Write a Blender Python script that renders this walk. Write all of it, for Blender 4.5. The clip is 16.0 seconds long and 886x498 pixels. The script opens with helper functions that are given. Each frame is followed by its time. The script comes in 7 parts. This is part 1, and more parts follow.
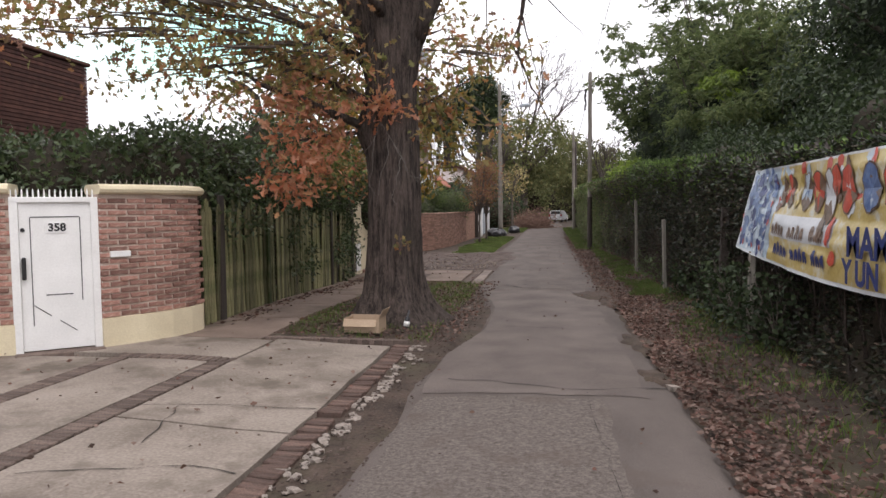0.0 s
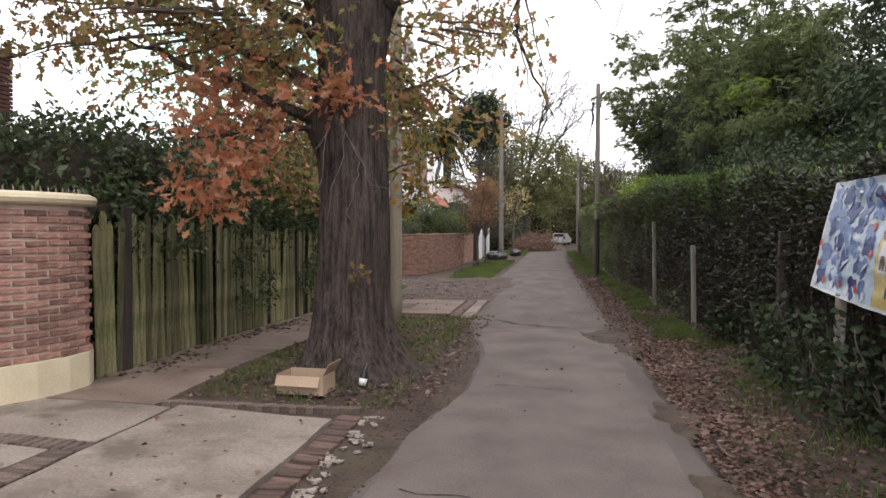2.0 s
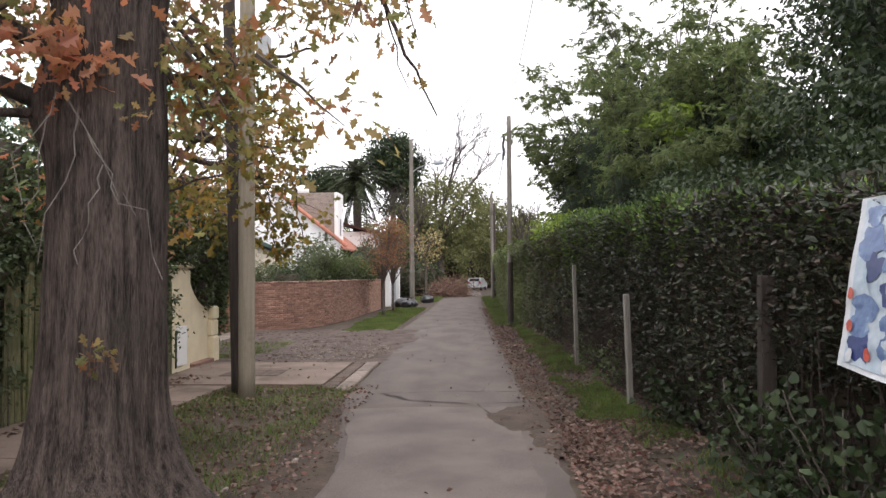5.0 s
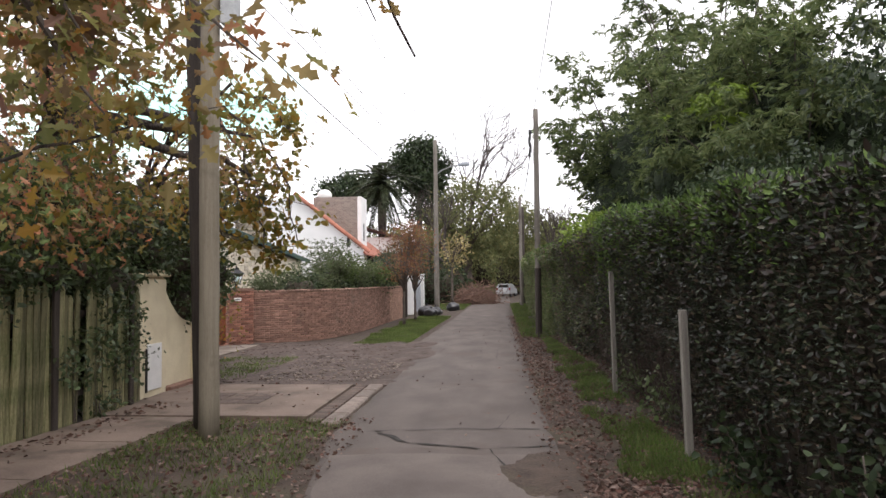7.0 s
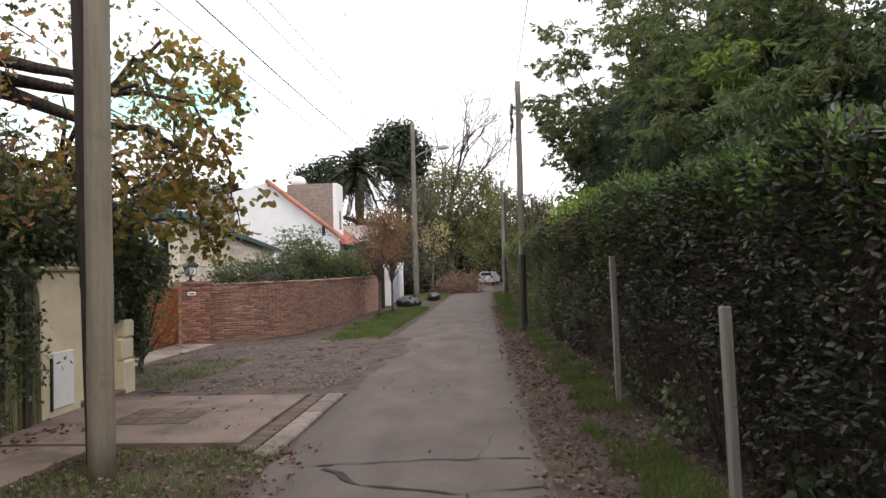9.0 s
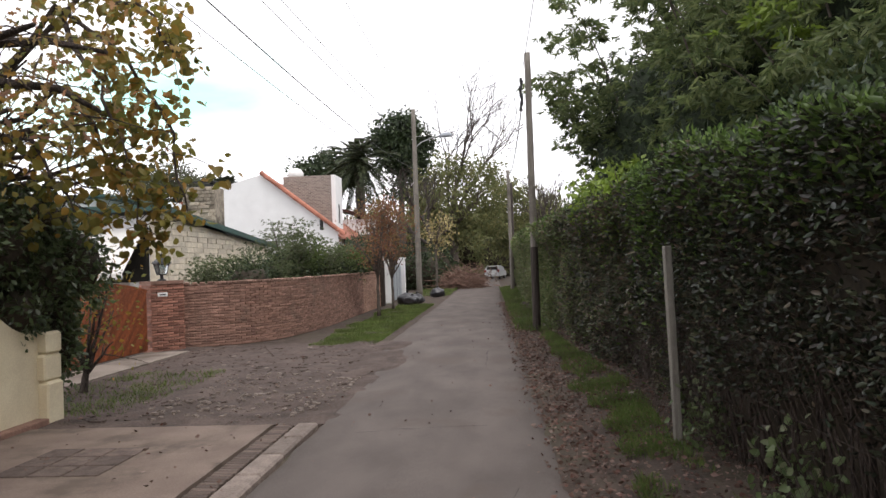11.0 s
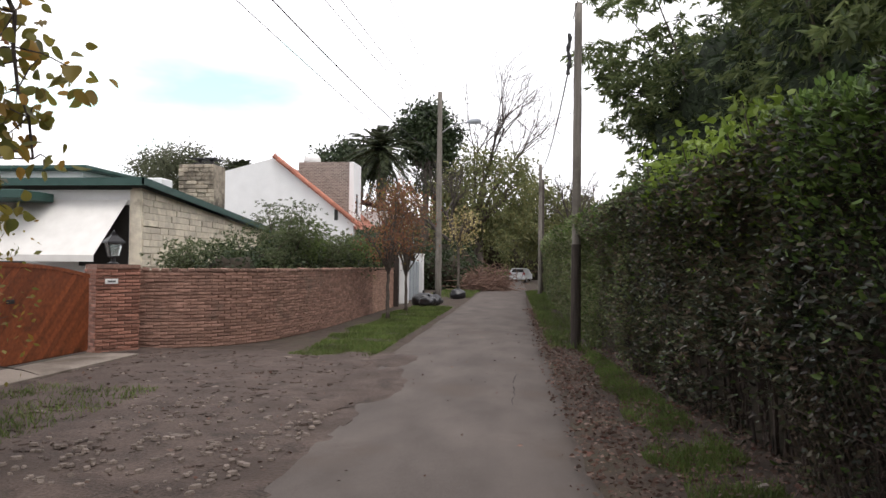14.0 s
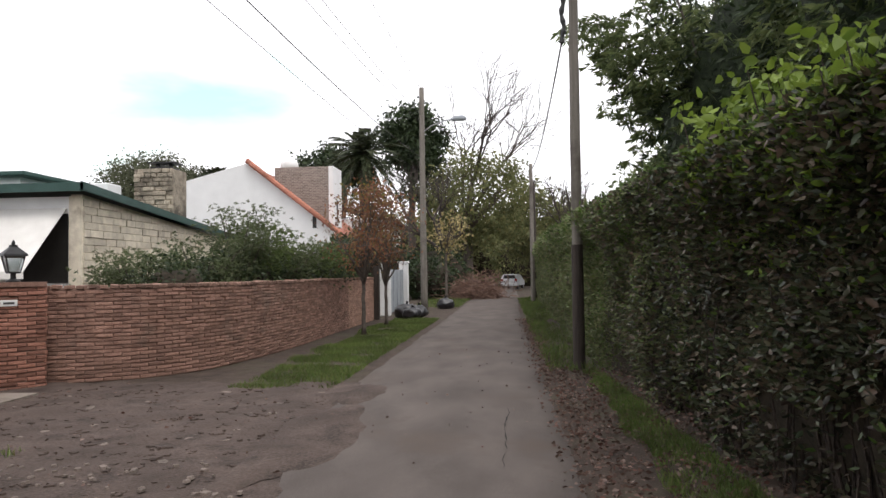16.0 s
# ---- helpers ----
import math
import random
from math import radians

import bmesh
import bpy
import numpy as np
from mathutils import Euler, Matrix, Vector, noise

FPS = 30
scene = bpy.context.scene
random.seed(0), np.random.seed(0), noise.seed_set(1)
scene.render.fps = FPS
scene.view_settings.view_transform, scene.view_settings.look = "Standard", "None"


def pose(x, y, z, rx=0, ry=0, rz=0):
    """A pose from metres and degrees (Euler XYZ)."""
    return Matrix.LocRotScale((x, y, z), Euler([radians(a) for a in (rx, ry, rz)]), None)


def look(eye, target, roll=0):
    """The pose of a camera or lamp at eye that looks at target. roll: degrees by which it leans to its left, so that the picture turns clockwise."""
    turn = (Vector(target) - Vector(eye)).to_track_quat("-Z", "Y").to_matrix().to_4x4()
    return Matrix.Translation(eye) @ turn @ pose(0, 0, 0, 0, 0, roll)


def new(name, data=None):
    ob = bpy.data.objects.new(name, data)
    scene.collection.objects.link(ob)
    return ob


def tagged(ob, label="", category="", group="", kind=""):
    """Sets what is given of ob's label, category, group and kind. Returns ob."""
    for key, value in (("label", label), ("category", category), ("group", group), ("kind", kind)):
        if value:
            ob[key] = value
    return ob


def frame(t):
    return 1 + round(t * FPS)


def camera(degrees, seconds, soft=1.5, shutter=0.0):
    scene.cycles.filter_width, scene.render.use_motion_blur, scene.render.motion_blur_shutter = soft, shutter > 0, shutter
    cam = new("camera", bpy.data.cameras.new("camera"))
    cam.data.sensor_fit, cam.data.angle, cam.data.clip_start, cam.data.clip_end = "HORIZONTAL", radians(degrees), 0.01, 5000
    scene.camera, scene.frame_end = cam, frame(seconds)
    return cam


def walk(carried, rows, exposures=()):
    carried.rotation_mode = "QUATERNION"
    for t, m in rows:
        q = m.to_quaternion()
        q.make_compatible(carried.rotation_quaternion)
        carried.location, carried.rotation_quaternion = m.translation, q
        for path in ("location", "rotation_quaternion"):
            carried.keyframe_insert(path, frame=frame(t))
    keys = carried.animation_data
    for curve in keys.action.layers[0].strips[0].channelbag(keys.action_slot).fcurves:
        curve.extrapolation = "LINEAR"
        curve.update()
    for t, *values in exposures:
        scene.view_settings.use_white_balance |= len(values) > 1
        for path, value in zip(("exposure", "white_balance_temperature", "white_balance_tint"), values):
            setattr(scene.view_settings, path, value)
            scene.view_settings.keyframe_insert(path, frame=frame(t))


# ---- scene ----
cam = camera(65.5, 16.0)
METRES, EYE, TILT, LEAN, TURN = 16.0, 1.6, 3.0, 0.0, 8.9
ROWS = [
    (0.0, 0.0, 0.0, 0.0, -0.08, -6.19, 0.73),
    (0.5, 0.0061, 0.0369, -0.0034, 0.36, -5.22, -0.4),
    (1.0, 0.0084, 0.0706, -0.0061, 1.66, -2.04, -0.55),
    (1.5, 0.0125, 0.1059, -0.0076, 1.19, -2.89, 2.39),
    (2.0, 0.0194, 0.139, -0.0077, 0.17, -4.44, -0.03),
    (2.5, 0.0226, 0.1681, -0.0086, -2.58, -4.21, -0.26),
    (3.0, 0.0286, 0.1961, -0.0093, -4.42, -3.27, 0.49),
    (3.5, 0.0345, 0.2217, -0.0094, -3.37, -2.47, -0.13),
    (4.0, 0.0392, 0.2499, -0.0114, -4.75, -0.64, -0.71),
    (4.5, 0.0504, 0.2765, -0.014, -6.6, -0.75, 0.19),
    (7.0, 0.0924, 0.4108, -0.0179, -4.03, -0.2, 0.52),
    (7.5, 0.0932, 0.4392, -0.0199, -1.23, -1.19, 1.0),
    (8.0, 0.1007, 0.4641, -0.0201, -0.06, -1.63, 2.22),
    (8.5, 0.1057, 0.4883, -0.0212, -4.88, -1.79, 0.59),
    (9.0, 0.1114, 0.5152, -0.0226, -5.49, -1.18, 1.27),
    (11.5, 0.1312, 0.6719, -0.0297, -4.89, -1.69, 2.08),
    (12.0, 0.1352, 0.7044, -0.0335, -2.58, -1.43, 0.37),
    (12.5, 0.1384, 0.737, -0.0365, -1.49, -4.02, -0.15),
    (13.0, 0.1397, 0.7702, -0.038, -4.46, -3.75, -0.24),
    (13.5, 0.1463, 0.8042, -0.0399, -3.68, -1.52, 0.2),
    (14.0, 0.1511, 0.839, -0.0438, -2.92, -1.6, -0.72),
    (14.5, 0.1582, 0.8745, -0.0441, -3.41, -0.88, 1.32),
    (15.0, 0.1653, 0.9089, -0.0442, -0.94, -2.45, 1.47),
    (15.5, 0.1688, 0.9425, -0.0473, -4.06, -1.47, -0.57),
    (16.0, 0.1752, 0.9778, -0.0508, -3.66, -0.96, 0.64),
]
walk(cam, [(t, pose(0, 0, EYE, TILT, LEAN, TURN) @ pose(METRES * x, METRES * y, METRES * z, 90 + pitch, roll, yaw)) for t, x, y, z, yaw, pitch, roll in ROWS],
     exposures=[(0.0, 0.15, 6500, 15), (2.0, 0.3, 6500, 14), (2.7, 0.52, 6500, 14), (4.5, 0.54, 6500, 14), (7.5, 0.34, 6500, 14), (11.5, 0.21, 6500, 13), (13.5, 0.18, 6500, 13), (15.0, -0.02, 6500, 12), (16.0, 0.08, 6500, 12)])

# ---- world and sun ----
world = bpy.data.worlds.new("overcast_sky")
scene.world = world
world.use_nodes = True
wn = world.node_tree.nodes
wl = world.node_tree.links
wn.clear()
w_out = wn.new("ShaderNodeOutputWorld")
w_bg = wn.new("ShaderNodeBackground")
w_sky = wn.new("ShaderNodeTexSky")
w_sky.sky_type = "NISHITA"
w_sky.sun_disc = False
w_sky.sun_elevation = radians(61)
w_sky.sun_rotation = radians(145)
w_co = wn.new("ShaderNodeTexCoord")
w_map = wn.new("ShaderNodeMapping")
w_map.inputs["Scale"].default_value = (1.0, 1.0, 3.2)
w_noise = wn.new("ShaderNodeTexNoise")
w_noise.inputs["Scale"].default_value = 2.2
w_noise.inputs["Detail"].default_value = 6.0
w_ramp = wn.new("ShaderNodeValToRGB")
w_ramp.color_ramp.elements[0].position = 0.46
w_ramp.color_ramp.elements[1].position = 0.66
w_ramp.color_ramp.elements[0].color = (0.3, 0.3, 0.3, 1)
w_mix = wn.new("ShaderNodeMixRGB")
w_mix.inputs[2].default_value = (10.0, 10.0, 10.3, 1)
wl.new(w_co.outputs["Generated"], w_map.inputs["Vector"])
wl.new(w_map.outputs["Vector"], w_noise.inputs["Vector"])
# one thin gap in the clouds, low to the left of the lane's end
w_gap = wn.new("ShaderNodeMapping")
w_gap.inputs["Location"].default_value = (0.43, -0.876, -0.55)
w_gap.inputs["Scale"].default_value = (1.0, 1.0, 2.5)
w_len = wn.new("ShaderNodeVectorMath")
w_len.operation = "LENGTH"
w_sum = wn.new("ShaderNodeMath")
w_sum.operation = "MULTIPLY_ADD"
w_sum.inputs[1].default_value = 0.95
wl.new(w_co.outputs["Generated"], w_gap.inputs["Vector"])
wl.new(w_gap.outputs["Vector"], w_len.inputs[0])
wl.new(w_len.outputs["Value"], w_sum.inputs[0])
wl.new(w_noise.outputs["Fac"], w_sum.inputs[2])
wl.new(w_sum.outputs[0], w_ramp.inputs["Fac"])
wl.new(w_ramp.outputs["Color"], w_mix.inputs["Fac"])
w_lift = wn.new("ShaderNodeVectorMath")
w_lift.operation = "MULTIPLY"
w_lift.inputs[1].default_value = (1.4, 2.8, 1.6)
wl.new(w_sky.outputs["Color"], w_lift.inputs[0])
wl.new(w_lift.outputs["Vector"], w_mix.inputs[1])
wl.new(w_mix.outputs["Color"], w_bg.inputs["Color"])
w_bg.inputs["Strength"].default_value = 0.135
wl.new(w_bg.outputs["Background"], w_out.inputs["Surface"])
sun = new("sun", bpy.data.lights.new("sun", "SUN"))
sun.data.energy = 1.1
sun.data.angle = radians(25)
sun.data.color = (1.0, 0.96, 0.9)
sun.matrix_world = look((0, 0, 30), (-7, 10, 8))


# ---- materials ----
def material(name):
    m = bpy.data.materials.new(name)
    m.use_nodes = True
    return m, m.node_tree.nodes, m.node_tree.links, m.node_tree.nodes["Principled BSDF"]


def rgb(c):
    return (c[0], c[1], c[2], 1.0)


def surface(name, low, high, scale=8.0, fine=60.0, rough=0.8, bump=0.3, stain=None, stain_scale=1.2, stain_cover=0.55,
            metal=0.0, stretch=(1, 1, 1), spread=0.0, specular=0.35, depth=0.01):
    """A surface with grain at two sizes, optional stains and a piece-to-piece spread of brightness."""
    m, n, l, b = material(name)
    co = n.new("ShaderNodeTexCoord")
    mp = n.new("ShaderNodeMapping")
    mp.inputs["Scale"].default_value = stretch
    l.new(co.outputs["Object"], mp.inputs["Vector"])
    big = n.new("ShaderNodeTexNoise")
    big.inputs["Scale"].default_value, big.inputs["Detail"].default_value = scale, 5
    small = n.new("ShaderNodeTexNoise")
    small.inputs["Scale"].default_value, small.inputs["Detail"].default_value = fine, 4
    l.new(mp.outputs["Vector"], big.inputs["Vector"])
    l.new(mp.outputs["Vector"], small.inputs["Vector"])
    add = n.new("ShaderNodeMath")
    add.operation = "MULTIPLY_ADD"
    add.inputs[1].default_value = 0.45
    l.new(small.outputs["Fac"], add.inputs[0])
    half = n.new("ShaderNodeMath")
    half.operation = "MULTIPLY"
    half.inputs[1].default_value = 0.55
    l.new(big.outputs["Fac"], half.inputs[0])
    l.new(half.outputs[0], add.inputs[2])
    ramp = n.new("ShaderNodeValToRGB")
    ramp.color_ramp.elements[0].position, ramp.color_ramp.elements[1].position = 0.36, 0.64
    ramp.color_ramp.elements[0].color, ramp.color_ramp.elements[1].color = rgb(low), rgb(high)
    l.new(add.outputs[0], ramp.inputs["Fac"])
    colour = ramp.outputs["Color"]
    if stain:
        st = n.new("ShaderNodeTexNoise")
        st.inputs["Scale"].default_value, st.inputs["Detail"].default_value = stain_scale, 8
        st.inputs["Roughness"].default_value = 0.65
        l.new(co.outputs["Object"], st.inputs["Vector"])
        sr = n.new("ShaderNodeValToRGB")
        sr.color_ramp.elements[0].position, sr.color_ramp.elements[1].position = stain_cover, stain_cover + 0.13
        l.new(st.outputs["Fac"], sr.inputs["Fac"])
        mx = n.new("ShaderNodeMixRGB")
        mx.inputs[2].default_value = rgb(stain)
        l.new(sr.outputs["Color"], mx.inputs["Fac"])
        l.new(colour, mx.inputs[1])
        colour = mx.outputs["Color"]
    if spread:
        info = n.new("ShaderNodeObjectInfo")
        isl = n.new("ShaderNodeNewGeometry")
        sm = n.new("ShaderNodeMath")
        sm.operation = "ADD"
        l.new(info.outputs["Random"], sm.inputs[0])
        l.new(isl.outputs["Random Per Island"], sm.inputs[1])
        fr = n.new("ShaderNodeMath")
        fr.operation = "FRACT"
        l.new(sm.outputs[0], fr.inputs[0])
        rg = n.new("ShaderNodeMapRange")
        rg.inputs["To Min"].default_value, rg.inputs["To Max"].default_value = 1 - spread, 1 + spread
        l.new(fr.outputs[0], rg.inputs["Value"])
        hs = n.new("ShaderNodeHueSaturation")
        l.new(rg.outputs["Result"], hs.inputs["Value"])
        l.new(colour, hs.inputs["Color"])
        colour = hs.outputs["Color"]
    l.new(colour, b.inputs["Base Color"])
    b.inputs["Roughness"].default_value = rough
    b.inputs["Metallic"].default_value = metal
    b.inputs["Specular IOR Level"].default_value = specular
    if bump:
        bp = n.new("ShaderNodeBump")
        bp.inputs["Strength"].default_value, bp.inputs["Distance"].default_value = bump, depth
        l.new(add.outputs[0], bp.inputs["Height"])
        l.new(bp.outputs["Normal"], b.inputs["Normal"])
    return m


def leafy(name, colours, rough=0.5, light=0.25, specular=0.35):
    """Leaves: a colour for each leaf out of a ramp, some light through the blade."""
    m, n, l, b = material(name)
    geo = n.new("ShaderNodeNewGeometry")
    ramp = n.new("ShaderNodeValToRGB")
    ramp.color_ramp.interpolation = "LINEAR"
    e = ramp.color_ramp.elements
    e[0].position, e[0].color = 0.0, rgb(colours[0])
    e[1].position, e[1].color = 1.0, rgb(colours[-1])
    for i, c in enumerate(colours[1:-1]):
        k = e.new((i + 1) / (len(colours) - 1))
        k.color = rgb(c)
    l.new(geo.outputs["Random Per Island"], ramp.inputs["Fac"])
    co = n.new("ShaderNodeTexCoord")
    nz = n.new("ShaderNodeTexNoise")
    nz.inputs["Scale"].default_value = 1.1
    l.new(co.outputs["Object"], nz.inputs["Vector"])
    hs = n.new("ShaderNodeHueSaturation")
    mr = n.new("ShaderNodeMapRange")
    mr.inputs["From Min"].default_value, mr.inputs["From Max"].default_value = 0.3, 0.7
    mr.inputs["To Min"].default_value, mr.inputs["To Max"].default_value = 0.65, 1.3
    l.new(nz.outputs["Fac"], mr.inputs["Value"])
    l.new(mr.outputs["Result"], hs.inputs["Value"])
    l.new(ramp.outputs["Color"], hs.inputs["Color"])
    l.new(hs.outputs["Color"], b.inputs["Base Color"])
    b.inputs["Roughness"].default_value = rough
    b.inputs["Specular IOR Level"].default_value = specular
    tr = n.new("ShaderNodeBsdfTranslucent")
    l.new(hs.outputs["Color"], tr.inputs["Color"])
    mix = n.new("ShaderNodeMixShader")
    mix.inputs["Fac"].default_value = light
    l.new(b.outputs["BSDF"], mix.inputs[1])
    l.new(tr.outputs["BSDF"], mix.inputs[2])
    l.new(mix.outputs["Shader"], n["Material Output"].inputs["Surface"])
    return m


SOIL = surface("soil", (0.032, 0.023, 0.018), (0.092, 0.066, 0.051), 3, 40, 0.95, 0.8, (0.07, 0.06, 0.038), 0.8, 0.5, depth=0.03)
ASPHALT = surface("asphalt", (0.074, 0.061, 0.054), (0.14, 0.116, 0.104), 1.3, 130, 0.92, 0.8, (0.096, 0.075, 0.063), 0.7, 0.54, stretch=(1.3, 0.6, 1), depth=0.008)
PATCH = surface("asphalt_patch", (0.08, 0.065, 0.058), (0.15, 0.124, 0.11), 1.6, 85, 0.9, 0.5, depth=0.012)
AGGREGATE = surface("exposed_aggregate", (0.062, 0.051, 0.044), (0.17, 0.143, 0.126), 34, 95, 0.93, 0.8, (0.09, 0.07, 0.058), 1.1, 0.52, depth=0.007)
CRACK = surface("crack_fill", (0.02, 0.018, 0.016), (0.05, 0.045, 0.04), 9, 80, 1.0, 0.5)
RUBBLE = surface("worn_track", (0.038, 0.027, 0.0225), (0.138, 0.101, 0.084), 2.6, 38, 0.92, 1.0, (0.06, 0.043, 0.035), 1.3, 0.5, depth=0.04)
CONCRETE = surface("concrete", (0.165, 0.137, 0.113), (0.31, 0.264, 0.224), 1.3, 45, 0.88, 0.5, (0.13, 0.106, 0.085), 1.1, 0.5)
WALKWAY = surface("walkway_concrete", (0.137, 0.1, 0.081), (0.222, 0.17, 0.138), 2, 60, 0.9, 0.4, (0.105, 0.08, 0.062), 1.2, 0.5)
KERBSTONE = surface("kerb_stone", (0.12, 0.094, 0.08), (0.25, 0.205, 0.175), 6, 60, 0.9, 0.7, spread=0.25, depth=0.02)
KERBRED = surface("worn_red_kerb_brick", (0.062, 0.04, 0.033), (0.16, 0.105, 0.085), 9, 70, 0.92, 0.7, (0.09, 0.07, 0.06), 3, 0.54, spread=0.35, depth=0.015)
KERBPALE = surface("pale_kerb_mortar", (0.2, 0.17, 0.147), (0.36, 0.315, 0.275), 7, 60, 0.92, 0.8, (0.2, 0.165, 0.14), 2, 0.53, spread=0.15, depth=0.015)
OLDBRICK = surface("old_brick", (0.07, 0.052, 0.044), (0.16, 0.12, 0.1), 9, 70, 0.92, 0.7, spread=0.3, depth=0.015)
BRICK = surface("red_brick", (0.2, 0.1, 0.078), (0.38, 0.21, 0.165), 10, 70, 0.9, 0.6, (0.46, 0.35, 0.29), 9.0, 0.54, spread=0.4, depth=0.012)
BRICKWARM = surface("warm_brick", (0.19, 0.105, 0.078), (0.38, 0.228, 0.175), 8, 60, 0.92, 0.9, (0.2, 0.135, 0.105), 1.3, 0.54, spread=0.3, depth=0.02)
BRICKPIER = surface("orange_red_brick", (0.2, 0.09, 0.064), (0.4, 0.2, 0.145), 8, 60, 0.92, 0.8, (0.17, 0.12, 0.095), 1.3, 0.58, spread=0.42, depth=0.02)
BRICKDARK = surface("dark_brick", (0.05, 0.022, 0.018), (0.1, 0.045, 0.035), 8, 60, 0.9, 0.5, spread=0.3)
BRICKPALE = surface("pale_orange_brick", (0.33, 0.19, 0.135), (0.52, 0.33, 0.25), 6, 60, 0.92, 0.7, (0.36, 0.24, 0.185), 1.4, 0.55, spread=0.2, depth=0.015)
MORTAR = surface("mortar", (0.36, 0.28, 0.23), (0.54, 0.44, 0.37), 9, 90, 0.95, 0.6)
MORTARDARK = surface("weathered_mortar", (0.2, 0.125, 0.098), (0.31, 0.205, 0.16), 7, 80, 0.95, 0.7)
CREAM = surface("cream_render", (0.6, 0.52, 0.36), (0.74, 0.66, 0.47), 2.5, 60, 0.85, 0.25, (0.5, 0.41, 0.26), 1.8, 0.66)
WHITE = surface("white_paint", (0.72, 0.72, 0.7), (0.82, 0.82, 0.8), 3, 50, 0.5, 0.1, (0.6, 0.58, 0.53), 2.5, 0.7)
WHITEWALL = surface("whitewashed_render", (0.74, 0.74, 0.73), (0.83, 0.83, 0.82), 1.5, 30, 0.9, 0.2, (0.66, 0.65, 0.62), 0.8, 0.65)
DARKLINE = surface("dark_groove", (0.05, 0.05, 0.05), (0.1, 0.1, 0.1), 20, 90, 0.8, 0)
BLACK = surface("black_iron", (0.012, 0.012, 0.013), (0.03, 0.03, 0.032), 20, 90, 0.5, 0.1)
PICKET = surface("mossy_wood", (0.085, 0.084, 0.038), (0.29, 0.265, 0.145), 5, 60, 0.9, 0.7, (0.045, 0.07, 0.015), 1.1, 0.46, stretch=(6, 6, 0.7), spread=0.5)
POSTWOOD = surface("grey_wood", (0.16, 0.145, 0.125), (0.31, 0.285, 0.245), 4, 60, 0.85, 0.5, (0.14, 0.15, 0.11), 1.2, 0.56, stretch=(8, 8, 0.5), spread=0.12)
DARKWOOD = surface("dark_creosoted_wood", (0.028, 0.022, 0.019), (0.07, 0.056, 0.047), 4, 60, 0.85, 0.5, stretch=(8, 8, 0.5))
POLEWOOD = surface("weathered_pole_wood", (0.19, 0.162, 0.12), (0.29, 0.255, 0.195), 3, 50, 0.85, 0.4, (0.14, 0.118, 0.088), 0.9, 0.54, stretch=(7, 7, 0.35))
GREYPOLE = surface("grey_pole_wood", (0.12, 0.108, 0.092), (0.24, 0.218, 0.188), 3, 50, 0.88, 0.5, (0.1, 0.088, 0.074), 0.9, 0.54, stretch=(7, 7, 0.35))
GATEWOOD = surface("varnished_gate_wood", (0.13, 0.032, 0.012), (0.29, 0.085, 0.03), 5, 50, 0.5, 0.25, (0.09, 0.03, 0.013), 2.2, 0.56, stretch=(3, 3, 3), spread=0.3)
BARK = surface("oak_bark", (0.014, 0.0105, 0.009), (0.145, 0.112, 0.096), 4, 22, 0.95, 1.0, (0.045, 0.038, 0.03), 1.2, 0.56, stretch=(6, 6, 0.6), depth=0.09)
TWIG = surface("twig_bark", (0.06, 0.05, 0.042), (0.15, 0.125, 0.105), 8, 60, 0.9, 0.4)
DARKTWIG = surface("dark_twig_bark", (0.05, 0.042, 0.036), (0.11, 0.092, 0.08), 8, 60, 0.9, 0.4)
PALETWIG = surface("pale_dry_twig", (0.11, 0.1, 0.088), (0.2, 0.18, 0.16), 8, 60, 0.9, 0.3)
CARDBOARD = surface("cardboard", (0.35, 0.255, 0.175), (0.46, 0.35, 0.25), 3, 70, 0.85, 0.1, (0.3, 0.2, 0.12), 4, 0.6)
STONE = surface("cream_stone", (0.54, 0.48, 0.38), (0.78, 0.71, 0.57), 5, 50, 0.9, 0.7, (0.42, 0.36, 0.27), 1.6, 0.6, spread=0.16, depth=0.02)
GREENPAINT = surface("green_fascia_paint", (0.022, 0.06, 0.05), (0.04, 0.09, 0.077), 3, 50, 0.5, 0.1)
AWNING = surface("white_canvas", (0.68, 0.66, 0.62), (0.78, 0.76, 0.72), 3, 90, 0.8, 0.1)
TILE = surface("roof_tile", (0.36, 0.13, 0.085), (0.5, 0.225, 0.16), 7, 50, 0.8, 0.4, spread=0.22)
DARKGLASS = surface("dark_interior", (0.012, 0.011, 0.01), (0.025, 0.024, 0.022), 4, 30, 0.35, 0)
METALGREY = surface("grey_gate_paint", (0.3, 0.33, 0.36), (0.4, 0.43, 0.46), 3, 40, 0.5, 0.1)
STEEL = surface("galvanised_steel", (0.32, 0.33, 0.33), (0.45, 0.46, 0.46), 6, 60, 0.45, 0.1, metal=0.6)
BAGPLASTIC = surface("black_bag_plastic", (0.012, 0.012, 0.014), (0.03, 0.03, 0.034), 9, 40, 0.28, 0.5, specular=0.6)
CARPAINT = surface("silver_car_paint", (0.55, 0.56, 0.57), (0.62, 0.63, 0.64), 4, 60, 0.3, 0)
RUBBER = surface("rubber", (0.015, 0.015, 0.015), (0.03, 0.03, 0.03), 20, 80, 0.8, 0.1)
REDLENS = surface("red_lens", (0.3, 0.01, 0.01), (0.4, 0.02, 0.02), 20, 80, 0.25, 0)
WIRE = surface("cable_black", (0.02, 0.02, 0.02), (0.04, 0.04, 0.04), 10, 50, 0.6, 0)
RUSTWIRE = surface("rusty_wire", (0.045, 0.032, 0.026), (0.1, 0.07, 0.055), 10, 60, 0.8, 0.1, metal=0.3)
